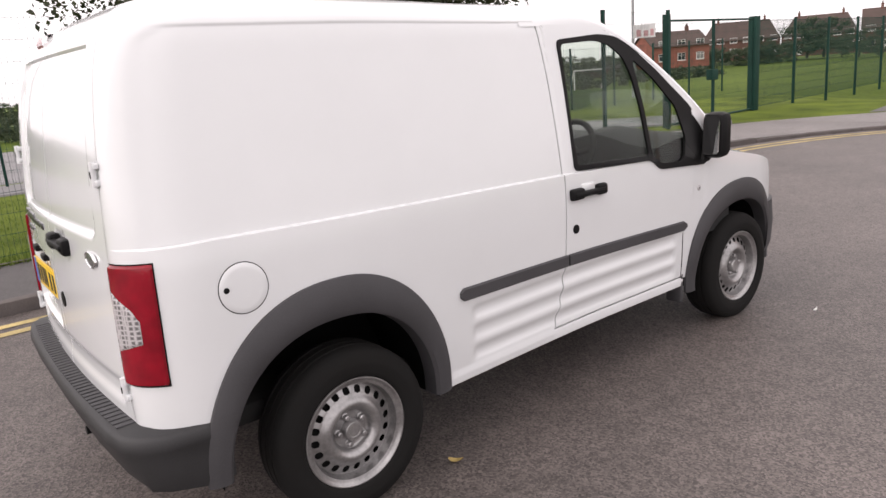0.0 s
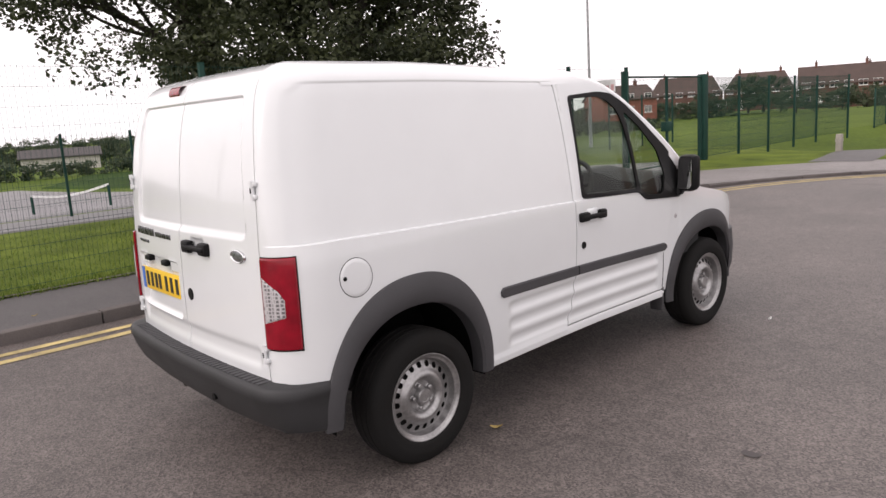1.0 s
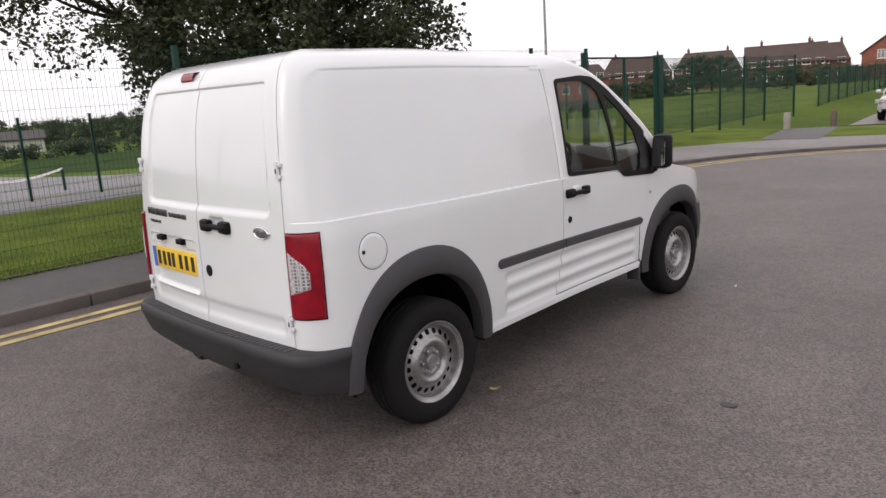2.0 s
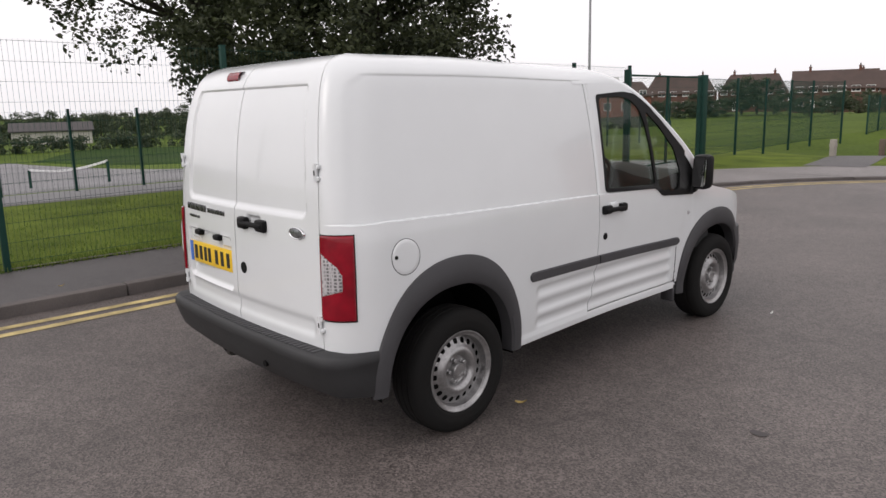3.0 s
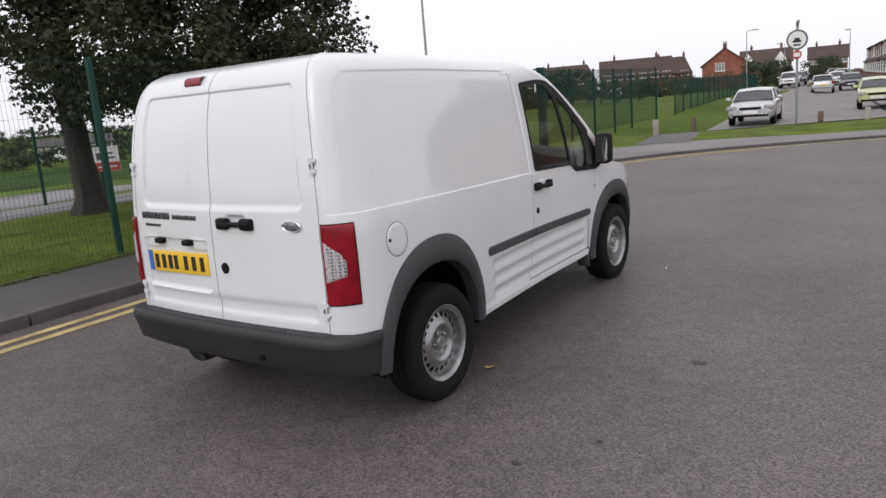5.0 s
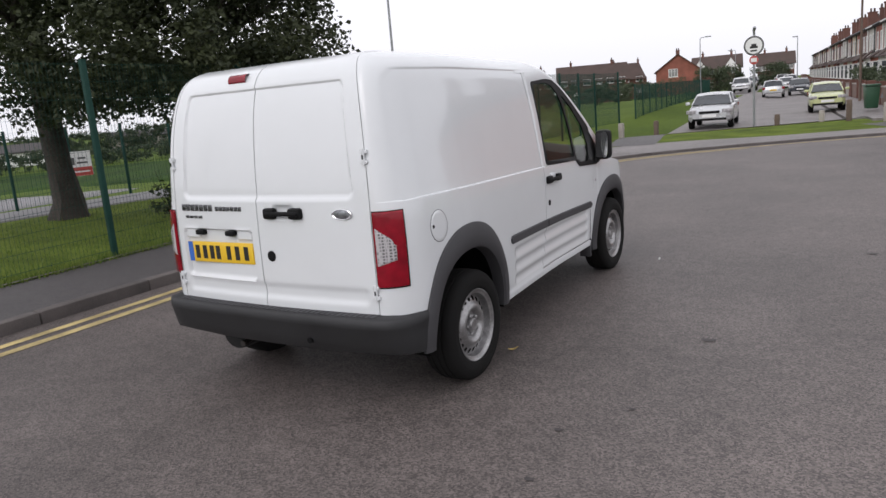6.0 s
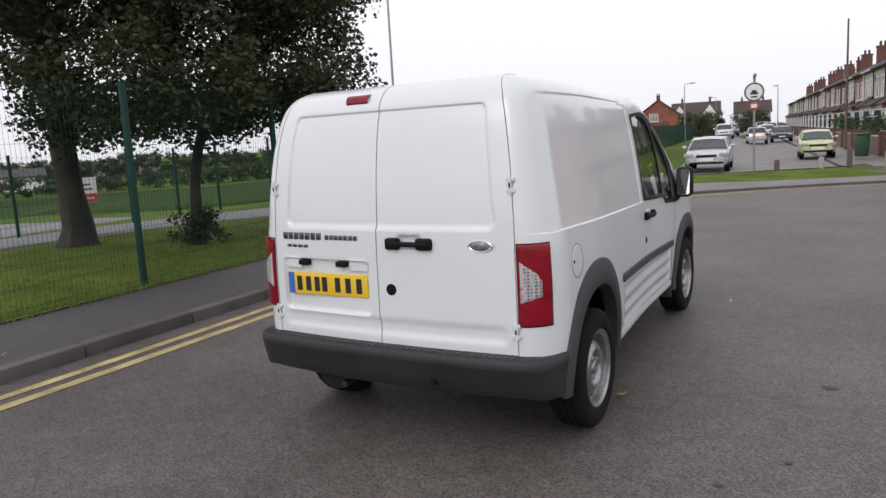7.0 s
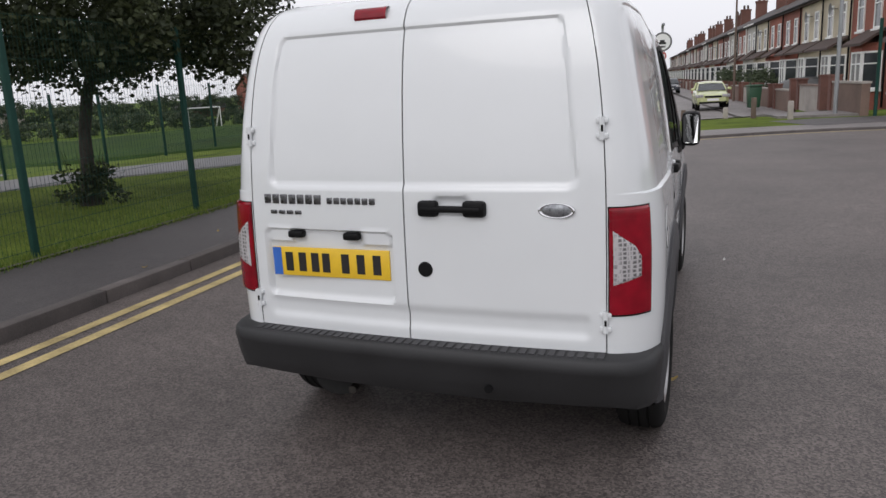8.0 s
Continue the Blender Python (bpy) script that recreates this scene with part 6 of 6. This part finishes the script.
# terraced row beside the street: local x runs up the street, the front looks to local +y
def terrace_house(kind):
    wall = (M["render"], M["brick"], M["brick2"], M["render2"])[kind]
    w, d, eave, ridge = 4.7, 8.2, 5.0, 7.0
    names = ("cream rendered terraced house with bay window", "red brick terraced house with bay window", "dark brick terraced house with porch canopy", "pale rendered terraced house with bay window")
    ob = thing("terraced_house", names[kind], "house", "terraced row")
    bm = mesh()
    box(bm, 0.004, w - 0.004, -d, 0, -0.3, eave)
    part("wall", bm, wall, ob, smooth=False)
    bm = mesh()
    gable_roof(bm, 0.0, w, -d, 0.0, eave, ridge, over=0.0, thick=0.14)
    box(bm, 0.0, w, -0.02, 0.22, eave - 0.22, eave - 0.06)
    part("roof", bm, M["slate"] if kind % 2 else M["tile"], ob, smooth=False)
    bm = mesh()
    rod(bm, (0.0, 0.26, eave - 0.10), (w, 0.26, eave - 0.10), 0.06, seg=6)
    rod(bm, (w - 0.12, 0.10, 0.1), (w - 0.12, 0.10, eave - 0.1), 0.045, seg=6)
    part("gutter", bm, M["black"] if kind != 3 else M["white"], ob)
    flipm = Matrix.Rotation(math.pi, 4, "Z")
    window_part(ob, 1.25, 0.0, 2.98, 0.86, 1.36, flipm, 0, "curtain" if kind != 1 else "pane")
    window_part(ob, 3.35, 0.0, 2.98, 0.86, 1.36, flipm, 0, "pane" if kind != 2 else "curtain")
    # bay with its own lean-to roof
    foot = [(0.35, 0.0), (0.75, 0.62), (2.05, 0.62), (2.45, 0.0)]
    for z0, z1, name in ((-0.2, 0.75, "bay"), (2.15, 2.45, "bay_head")):
        bm = mesh()
        lo = [bm.verts.new((a, b, z0)) for a, b in foot]
        hi = [bm.verts.new((a, b, z1)) for a, b in foot]
        for i in range(3):
            bm.faces.new((lo[i], lo[i + 1], hi[i + 1], hi[i]))
        bm.faces.new(hi)
        bm.faces.new(lo)
        part(name, bm, wall, ob, smooth=False)
    window_part(ob, 1.40, 0.60, 0.75, 1.28, 1.40, flipm, 1, "curtain")
    ang = math.atan2(0.62, 0.40)
    window_part(ob, 0.55, 0.31, 0.75, 0.70, 1.40, Matrix.Rotation(math.pi + ang, 4, "Z"), 0, "pane")
    window_part(ob, 2.25, 0.31, 0.75, 0.70, 1.40, Matrix.Rotation(math.pi - ang, 4, "Z"), 0, "pane")
    bm = mesh()
    e1 = (w - 0.25, 2.7, w - 0.5, 2.6)[kind]
    q = [(0.2, 0.85, 2.45), (e1, 0.85, 2.45), (e1, 0.0, 2.92 + 0.06 * kind), (0.2, 0.0, 2.92 + 0.06 * kind)]
    t = [bm.verts.new(p) for p in q]
    b = [bm.verts.new((p[0], p[1], p[2] - 0.10)) for p in q]
    bm.faces.new(t)
    bm.faces.new(b)
    for i in range(4):
        bm.faces.new((t[i], b[i], b[(i + 1) % 4], t[(i + 1) % 4]))
    part("canopy", bm, M["tile"], ob, "tiled canopy over bay and door", smooth=False)
    bm = mesh()
    box(bm, 3.15, 4.05, -0.05, 0.06, 0.05, 2.10)
    dr = part("front_door", bm, M["white"] if kind in (1, 3) else M["wood"], ob, smooth=False)
    bm = mesh()
    box(bm, 3.30, 3.90, 0.061, 0.075, 1.2, 1.95)
    part("door_pane", bm, M["pane"], dr, smooth=False)
    if kind == 0:
        bm = mesh()
        rod(bm, (2.32, 0.0, 4.15), (2.32, 0.26, 4.15), 0.02, seg=6)
        lathe(bm, [(0.0, 0.0), (0.015, 0.14), (0.055, 0.27), (0.060, 0.27), (0.030, 0.14), (0.015, 0.0)], 16, Matrix.Translation((2.32, 0.27, 4.15)) @ Matrix.Rotation(math.pi / 2, 4, "Z"))
        part("satellite_dish", bm, M["sign_grey"], ob, "grey satellite dish")
    chimney(ob, 0.05, -d / 2 + 0.9 * (kind % 2), ridge - 0.1, (0.5, 0.9, 0.75, 0.65)[kind], 0.5, (0.6, 0.95, 0.75, 0.7)[kind])
    return ob


kinds = [terrace_house(k) for k in range(4)]
order = (1, 1, 1, 0, 0, 1, 1, 0, 3, 1, 3, 2, 1, 0, 1, 3, 2, 1, 0, 1, 3, 1, 2, 0, 1, 3, 1, 0, 2, 1, 3, 1, 0, 2, 1, 1)
first = set()
deg = math.degrees(math.atan2(ST.y, ST.x))
for i, k in enumerate(order[:31]):
    if i < 1:
        continue
    p = street(8.0, -4.6 + 4.7 * i)
    m = pose(p.x, p.y, -0.2, 0, 0, deg)
    if k not in first:
        first.add(k)
        kinds[k].matrix_basis = m
    else:
        copy_thing(kinds[k], m)

# garden walls with gate gaps and brick piers
for i in range(-1, 25):
    base = 2.4 + 4.7 * i
    ob = thing("garden_wall", "low brick garden wall with a gate gap", "wall", "garden walls")
    bm = mesh()
    a, b = street(5.4, base), street(5.4, base + 3.5)
    t = (b - a).normalized()
    rot = pose(a.x, a.y, a.z + 0.08, 0, 0, deg)
    box(bm, 0, 3.45, -0.11, 0.11, 0, 0.92, 0, rot)
    part("wall_body", bm, M["wall"] if i % 3 else M["concrete"], ob, smooth=False)
    bm = mesh()
    box(bm, -0.02, 3.47, -0.14, 0.14, 0.92, 0.98, 0, rot)
    part("coping", bm, M["concrete"] if i % 3 else M["wall"], ob, smooth=False)
    for o in (3.28, 4.58):
        bm = mesh()
        box(bm, o - 0.16, o + 0.16, -0.165, 0.165, 0, 1.12, 0, rot)
        box(bm, o - 0.19, o + 0.19, -0.19, 0.19, 1.12, 1.18, 0, rot)
        part("pier", bm, M["brick2"], ob, smooth=False)


# ---------------------------------------------------------------- parked cars
def car(paint, label, length=4.3, width=1.70, height=1.42):
    """A family car seen from afar; its nose looks to local -y."""
    ob = thing("parked_car", label, "car", "parked cars")
    L, W = length, width / 2
    st = [(0.0, 0.42, 0.62, 0.80), (0.10, 0.30, 0.70, 0.93), (0.55, 0.24, 0.80, 0.985), (1.05, 0.22, 0.90, 1.0), (1.9, 0.21, 0.93, 1.0), (3.2, 0.22, 0.95, 1.0), (L - 0.55, 0.26, 0.97, 0.98), (L - 0.1, 0.36, 0.92, 0.93), (L, 0.46, 0.70, 0.84)]
    bm = mesh()
    rows = []
    for y, zl, zt, k in st:
        w = W * k
        rows.append([Vector(p) for p in ((-w * 0.86, y, zl), (-w * 0.98, y, zl + 0.10), (-w, y, (zl + zt) / 2), (-w * 0.96, y, zt - 0.08), (-w * 0.86, y, zt), (-w * 0.3, y, zt + 0.02), (w * 0.3, y, zt + 0.02), (w * 0.86, y, zt), (w * 0.96, y, zt - 0.08), (w, y, (zl + zt) / 2), (w * 0.98, y, zl + 0.10), (w * 0.86, y, zl))])
    vs = sheet(bm, rows)
    bm.faces.new(vs[0])
    bm.faces.new(vs[-1][::-1])
    body = part("body", bm, paint, ob)
    bm = mesh()
    roof = [(1.65, height - 0.10, 0.74), (2.0, height - 0.01, 0.76), (2.7, height, 0.76), (3.3, height - 0.05, 0.72)]
    sheet(bm, [[Vector((x * W * k, y, z - 0.04 * x * x)) for x in (-1, -0.5, 0, 0.5, 1)] for y, z, k in roof])
    part("roof", bm, paint, ob)
    for s in (-1, 1):
        for line, r in (([(s * W * 0.88, 1.0, 0.92), (s * W * 0.74, 1.68, height - 0.13)], 0.035), ([(s * W * 0.90, 2.35, 0.95), (s * W * 0.76, 2.35, height - 0.06)], 0.04), ([(s * W * 0.88, L - 0.50, 0.97), (s * W * 0.72, 3.3, height - 0.10)], 0.05)):
            bm = mesh()
            tube(bm, line, r, 5)
            part("roof_pillar", bm, paint, ob)
    bm = mesh()
    lo = [(-W * 0.86, 0.98), (W * 0.86, 0.98), (W * 0.90, 2.3), (W * 0.86, L - 0.50), (-W * 0.86, L - 0.50), (-W * 0.90, 2.3)]
    hi = [(-W * 0.72, 1.66), (W * 0.72, 1.66), (W * 0.75, 2.4), (W * 0.70, 3.32), (-W * 0.70, 3.32), (-W * 0.75, 2.4)]
    a = [bm.verts.new((x, y, 0.93)) for x, y in lo]
    b = [bm.verts.new((x, y, height - 0.12)) for x, y in hi]
    for i in range(6):
        j = (i + 1) % 6
        bm.faces.new((a[i], a[j], b[j], b[i]))
    part("glasshouse", bm, M["pane"], ob, "dark windows", smooth=False)
    for s in (-1, 1):
        for y in (0.82, L - 0.85):
            bm = mesh()
            lathe(bm, [(-0.10, 0.2), (-0.10, 0.28), (-0.07, 0.31), (0.07, 0.31), (0.10, 0.28), (0.10, 0.21)], 20, pose(s * (W - 0.11), y, 0.31))
            w_ = part("wheel", bm, M["rubber"], ob)
            bm = mesh()
            lathe(bm, [(0.06 * s, 0.21), (0.09 * s, 0.19), (0.08 * s, 0.0)], 20, pose(s * (W - 0.11), y, 0.31))
            part("rim", bm, M["steel"], w_)
        bm = mesh()
        box(bm, s * W * 0.78 - 0.19, s * W * 0.78 + 0.17, -0.005, 0.22, 0.62, 0.76, 0.03)
        part("headlamp", bm, M["clear_lens"], ob)
        bm = mesh()
        box(bm, s * W * 0.84 - 0.12, s * W * 0.84 + 0.10, L - 0.16, L - 0.02, 0.70, 0.92, 0.03)
        part("tail_lamp", bm, M["red_lens"], ob)
        bm = mesh()
        box(bm, s * (W + 0.08) - 0.09, s * (W + 0.08) + 0.09, 1.22, 1.34, 0.93, 1.05, 0.03)
        part("door_mirror", bm, paint, ob)
    bm = mesh()
    box(bm, -0.38, 0.38, -0.012, 0.12, 0.60, 0.70, 0.02)
    part("grille", bm, M["black"], ob)
    bm = mesh()
    box(bm, -0.62, 0.62, -0.008, 0.10, 0.34, 0.43, 0.02)
    part("air_intake", bm, M["black"], ob)
    bm = mesh()
    box(bm, -0.26, 0.26, -0.022, -0.006, 0.46, 0.57)
    part("number_plate", bm, M["sign_white"], ob, "plain pale plate", smooth=False)
    bm = mesh()
    box(bm, -0.26, 0.26, L - 0.005, L + 0.012, 0.60, 0.71)
    part("number_plate", bm, M["plate_yellow"], ob, "plain yellow plate", smooth=False)
    return ob


def set_car(ob, az_spot, d, spin, copy=False):
    x, y = from_eye(2.84, -3.48, az_spot, d * 1.14 if d > 50 else d)
    m = pose(x, y, 0.13 + max(dip(x, y), -0.44), 0, 0, spin)
    if copy:
        return copy_thing(ob, m)
    ob.matrix_basis = m
    return ob


silver = set_car(car(M["silver_car"], "silver saloon parked facing the bollards", 4.4, 1.68, 1.38), -11.40, 30.6, 6)
set_car(car(M["lime_car"], "pale green hatchback parked facing the bollards", 3.7, 1.52, 1.36), -3.80, 38.0, 6)
white = set_car(car(M["white_car"], "white hatchback parked along the street", 3.9, 1.66, 1.45), -9.28, 66, 7)
dark = set_car(car(M["dark_car"], "dark grey saloon parked along the street", 4.5, 1.74, 1.42), -5.50, 62, 7)
grey = set_car(car(M["silver_car"], "silver hatchback parked with its back to us", 4.1, 1.7, 1.45), -7.16, 62, 187)
for src, az, d, spin in ((dark, -8.8, 74, 7), (white, -6.35, 78, 7), (grey, -6.15, 88, 187), (dark, -8.75, 86, 7), (white, -6.6, 98, 187), (grey, -8.55, 102, 7), (dark, -7.0, 116, 187), (white, -8.2, 122, 7)):
    set_car(src, az, d, spin, True)

# ---------------------------------------------------------------- street furniture
sign = thing("road_sign", "round white road sign with red rim on a grey post", "road sign", m=pose(-1.06, 22.9, 0.1 + dip(-1.06, 22.9)))
bm = mesh()
rod(bm, (0, 0, -0.1), (0, 0, 3.02), 0.038, seg=12)
part("post", bm, M["galv"], sign)
face_s = Matrix.Translation((0, -0.045, 2.62)) @ Matrix.Rotation(-math.pi / 2, 4, "Z")
bm = mesh()
lathe(bm, [(-0.012, 0.0), (-0.012, 0.31), (0.0, 0.31), (0.003, 0.30), (0.003, 0.255)], 36, face_s)
part("sign_rim", bm, M["sign_grey"], sign, "dark rim")
bm = mesh()
lathe(bm, [(0.0025, 0.256), (0.0035, 0.0)], 36, face_s)
disc = part("sign_face", bm, M["sign_white"], sign, "white face")
bm = mesh()
box(bm, -0.12, 0.12, -0.054, -0.0505, 2.54, 2.61)
box(bm, -0.075, 0.075, -0.054, -0.0505, 2.61, 2.68)
part("symbol", bm, M["ink"], disc, smooth=False)
bm = mesh()
box(bm, -0.10, 0.10, -0.054, -0.0505, 2.44, 2.49)
part("symbol", bm, M["ink"], disc, smooth=False)
bm = mesh()
lathe(bm, [(-0.012, 0.0), (-0.012, 0.14), (0.0, 0.14), (0.003, 0.125), (0.0035, 0.0)], 28, Matrix.Translation((0, -0.045, 2.17)) @ Matrix.Rotation(-math.pi / 2, 4, "Z"))
small_s = part("small_sign", bm, M["sign_red"], sign, "small round plate")
bm = mesh()
box(bm, -0.09, 0.09, -0.0525, -0.048, 2.11, 2.23)
part("symbol", bm, M["sign_white"], small_s, smooth=False)
bm = mesh()
tube(bm, [(0, 0, 2.94), (0, -0.02, 3.10), (0.03, -0.10, 3.17), (0.03, -0.20, 3.14)], [0.03, 0.045, 0.055, 0.03], 8)
part("sign_lamp", bm, M["galv"], sign, "small hooded lamp over the sign")


def bollard(x, y, h, material, label, r=0.075):
    ob = thing("bollard", label, "bollard", "bollards by the grass strip", m=pose(x, y, 0.1 + dip(x, y)))
    bm = mesh()
    box(bm, -r, r, -r, r, -0.1, h, 0.02)
    part("shaft", bm, material, ob)
    bm = mesh()
    box(bm, -r - 0.004, r + 0.004, -r - 0.004, r + 0.004, h - 0.2, h - 0.12)
    part("band", bm, material, ob, smooth=False)


for x, y, h, k in ((-4.35, 19.2, 0.46, 1), (-4.35, 23.2, 0.55, 0), (-0.35, 22.8, 0.36, 0), (0.95, 22.6, 0.36, 1), (1.75, 21.4, 0.62, 0), (2.70, 20.4, 0.52, 1)):
    bollard(x, y, h, M["concrete"] if k else M["wood"], "squat pale concrete bollard" if k else "short dark timber bollard")


def lamp_post(x, y, h, arm, turn, label):
    ob = thing("street_lamp", label, "street lamp", m=pose(x, y, 0.1, 0, 0, turn))
    bm = mesh()
    rod(bm, (0, 0, -0.1), (0, 0, 1.3), 0.075, 0.07, 12)
    rod(bm, (0, 0, 1.3), (0, 0, h), 0.055, 0.038, 12)
    part("column", bm, M["galv"], ob)
    bm = mesh()
    tube(bm, [(0, 0, h - 0.02), (0.06, 0, h + 0.10), (arm, 0, h + 0.16)], [0.035, 0.03, 0.028], 8)
    part("arm", bm, M["galv"], ob)
    bm = mesh()
    box(bm, arm - 0.05, arm + 0.50, -0.10, 0.10, h + 0.11, h + 0.22, 0.03)
    part("lantern", bm, M["galv"], ob)


lamp_post(-14.2, 21.5, 8.0, 0.5, 180, "tall galvanised street lamp behind the gate")
x, y = from_eye(2.84, -3.48, -11.94, 76)
lamp_post(x, y, 5.3, 0.5, 0, "galvanised street lamp in the side street")
x, y = from_eye(2.84, -3.48, -9.6, 110)
lamp_post(x, y, 5.0, 0.5, 180, "distant galvanised street lamp")
x, y = from_eye(2.51, -3.65, -5.45, 88)
lamp_post(x, y, 5.0, 0.0, 180, "distant street lamp beside the terrace")

bm = mesh()
pole = thing("utility_pole", "tall weathered timber utility pole on the pavement", "pole", m=pose(1.25, 44.5, -0.25))
rod(bm, (0, 0, -0.2), (0, 0, 7.2), 0.080, 0.048, 12)
part("shaft", bm, M["wood"], pole)
pole = thing("steel_post", "slim grey steel post at the pavement edge", "post", m=pose(3.95, 21.4, -0.05))
bm = mesh()
rod(bm, (0, 0, -0.1), (0, 0, 3.4), 0.06, 0.055, 12)
part("shaft", bm, M["galv"], pole)
pole = thing("steel_post", "dark green steel post by the road", "post", m=pose(4.9, 20.9, 0.0))
bm = mesh()
rod(bm, (0, 0, -0.1), (0, 0, 2.7), 0.05, 0.045, 12)
part("shaft", bm, M["fence"], pole)

wb = thing("wheelie_bin", "dark green wheeled bin on the pavement", "bin", m=pose(2.05, 33.2, -0.23, 0, 0, 12))
bm = mesh()
box(bm, -0.27, 0.27, -0.33, 0.33, 0.06, 0.98, 0.04)
for v in bm.verts:
    k = 0.8 + 0.2 * v.co.z
    v.co.x, v.co.y = v.co.x * k, v.co.y * k
part("bin_body", bm, M["bin"], wb)
bm = mesh()
box(bm, -0.30, 0.30, -0.38, 0.36, 0.98, 1.06, 0.03)
part("lid", bm, M["bin"], wb)

# covered car on the drive beside the end wall
cv = thing("covered_car", "low car under a dark cover beside the garden wall", "car", m=pose(4.6, 37.5, -0.25, 0, 0, 70))
bm = mesh()
rows = []
for i in range(15):
    t = i / 14
    prof_h = 0.75 + 0.55 * math.sin(math.pi * min(1, max(0, (t - 0.12) / 0.8))) ** 0.7
    rows.append([Vector((k * 0.9, -2.1 + 4.2 * t, 0.35 + (prof_h - 0.35) * (1 - abs(k) ** 3) + 0.02 * math.sin(9 * t + 4 * k))) for k in (-1, -0.8, -0.5, 0, 0.5, 0.8, 1)])
sheet(bm, rows)
part("cover", bm, M["sign_grey"], cv)
bm = mesh()
for xx in (-0.75, 0.75):
    for yy in (-1.3, 1.3):
        rod(bm, (xx - 0.09, yy, 0.3), (xx + 0.09, yy, 0.3), 0.3, seg=16)
part("wheels", bm, M["rubber"], cv)

# ---------------------------------------------------------------- things on the field
goal = thing("football_goal", "white goal frame standing on the field", "goal")
gx, gy = from_eye(1.09, -3.14, -38.6, 92)
gz = 0.08 + fall(gx, gy)
goal.matrix_basis = pose(gx, gy, gz, 0, 0, 64)
bm = mesh()
for p, q in (((-2.0, 0, 0), (-2.0, 0, 2.3)), ((2.0, 0, 0), (2.0, 0, 2.3)), ((-2.0, 0, 2.3), (2.0, 0, 2.3)), ((-2.0, 0, 2.3), (-2.0, 1.4, 0.0)), ((2.0, 0, 2.3), (2.0, 1.4, 0))):
    rod(bm, p, q, 0.07, seg=8)
part("frame", bm, M["white_post"], goal)
net = thing("court_net", "low court net with white tape and dark posts", "net")
ax, ay = from_eye(3.34, -2.41, -76.6, 30)
bx, by = from_eye(3.34, -2.41, -71.7, 27)
az_, bz_ = 0.13 + fall(ax, ay), 0.13 + fall(bx, by)
for x, y, z in ((ax, ay, az_), (bx, by, bz_)):
    bm = mesh()
    rod(bm, (x, y, z - 0.1), (x, y, z + 0.72), 0.05, seg=8)
    part("net_post", bm, M["fence"], net)
bm = mesh()
rows = []
for i in range(13):
    t = i / 12
    sag = 0.16 * math.sin(math.pi * t)
    x, y, z = ax + (bx - ax) * t, ay + (by - ay) * t, az_ + (bz_ - az_) * t + 0.70 - sag
    rows.append([Vector((x + o, y + o, z + k)) for k, o in ((0, 0.01), (0.07, 0.01), (0.07, -0.01), (0, -0.01))])
sheet(bm, rows)
part("net_tape", bm, M["white_post"], net)
# long low sheds behind the hedge
for az, d, w, h, mt in ((-74.6, 108, 9, 1.9, "render2"), (-60.6, 112, 9, 2.0, "white"), (-53.0, 150, 12, 2.4, "concrete"), (-39.5, 150, 9, 1.8, "brick2")):
    x, y = from_eye(3.0, -3.0, az, d)
    ob = thing("low_building", "long low pale building beyond the field", "building", m=pose(x, y, fall(x, y), 0, 0, -az))
    bm = mesh()
    box(bm, -w / 2, w / 2, -3, 3, -0.3, h)
    part("wall", bm, M[mt], ob, smooth=False)
    bm = mesh()
    gable_roof(bm, -w / 2, w / 2, -3, 3, h, h + 0.9, over=0.3)
    part("roof", bm, M["slate"], ob, smooth=False)
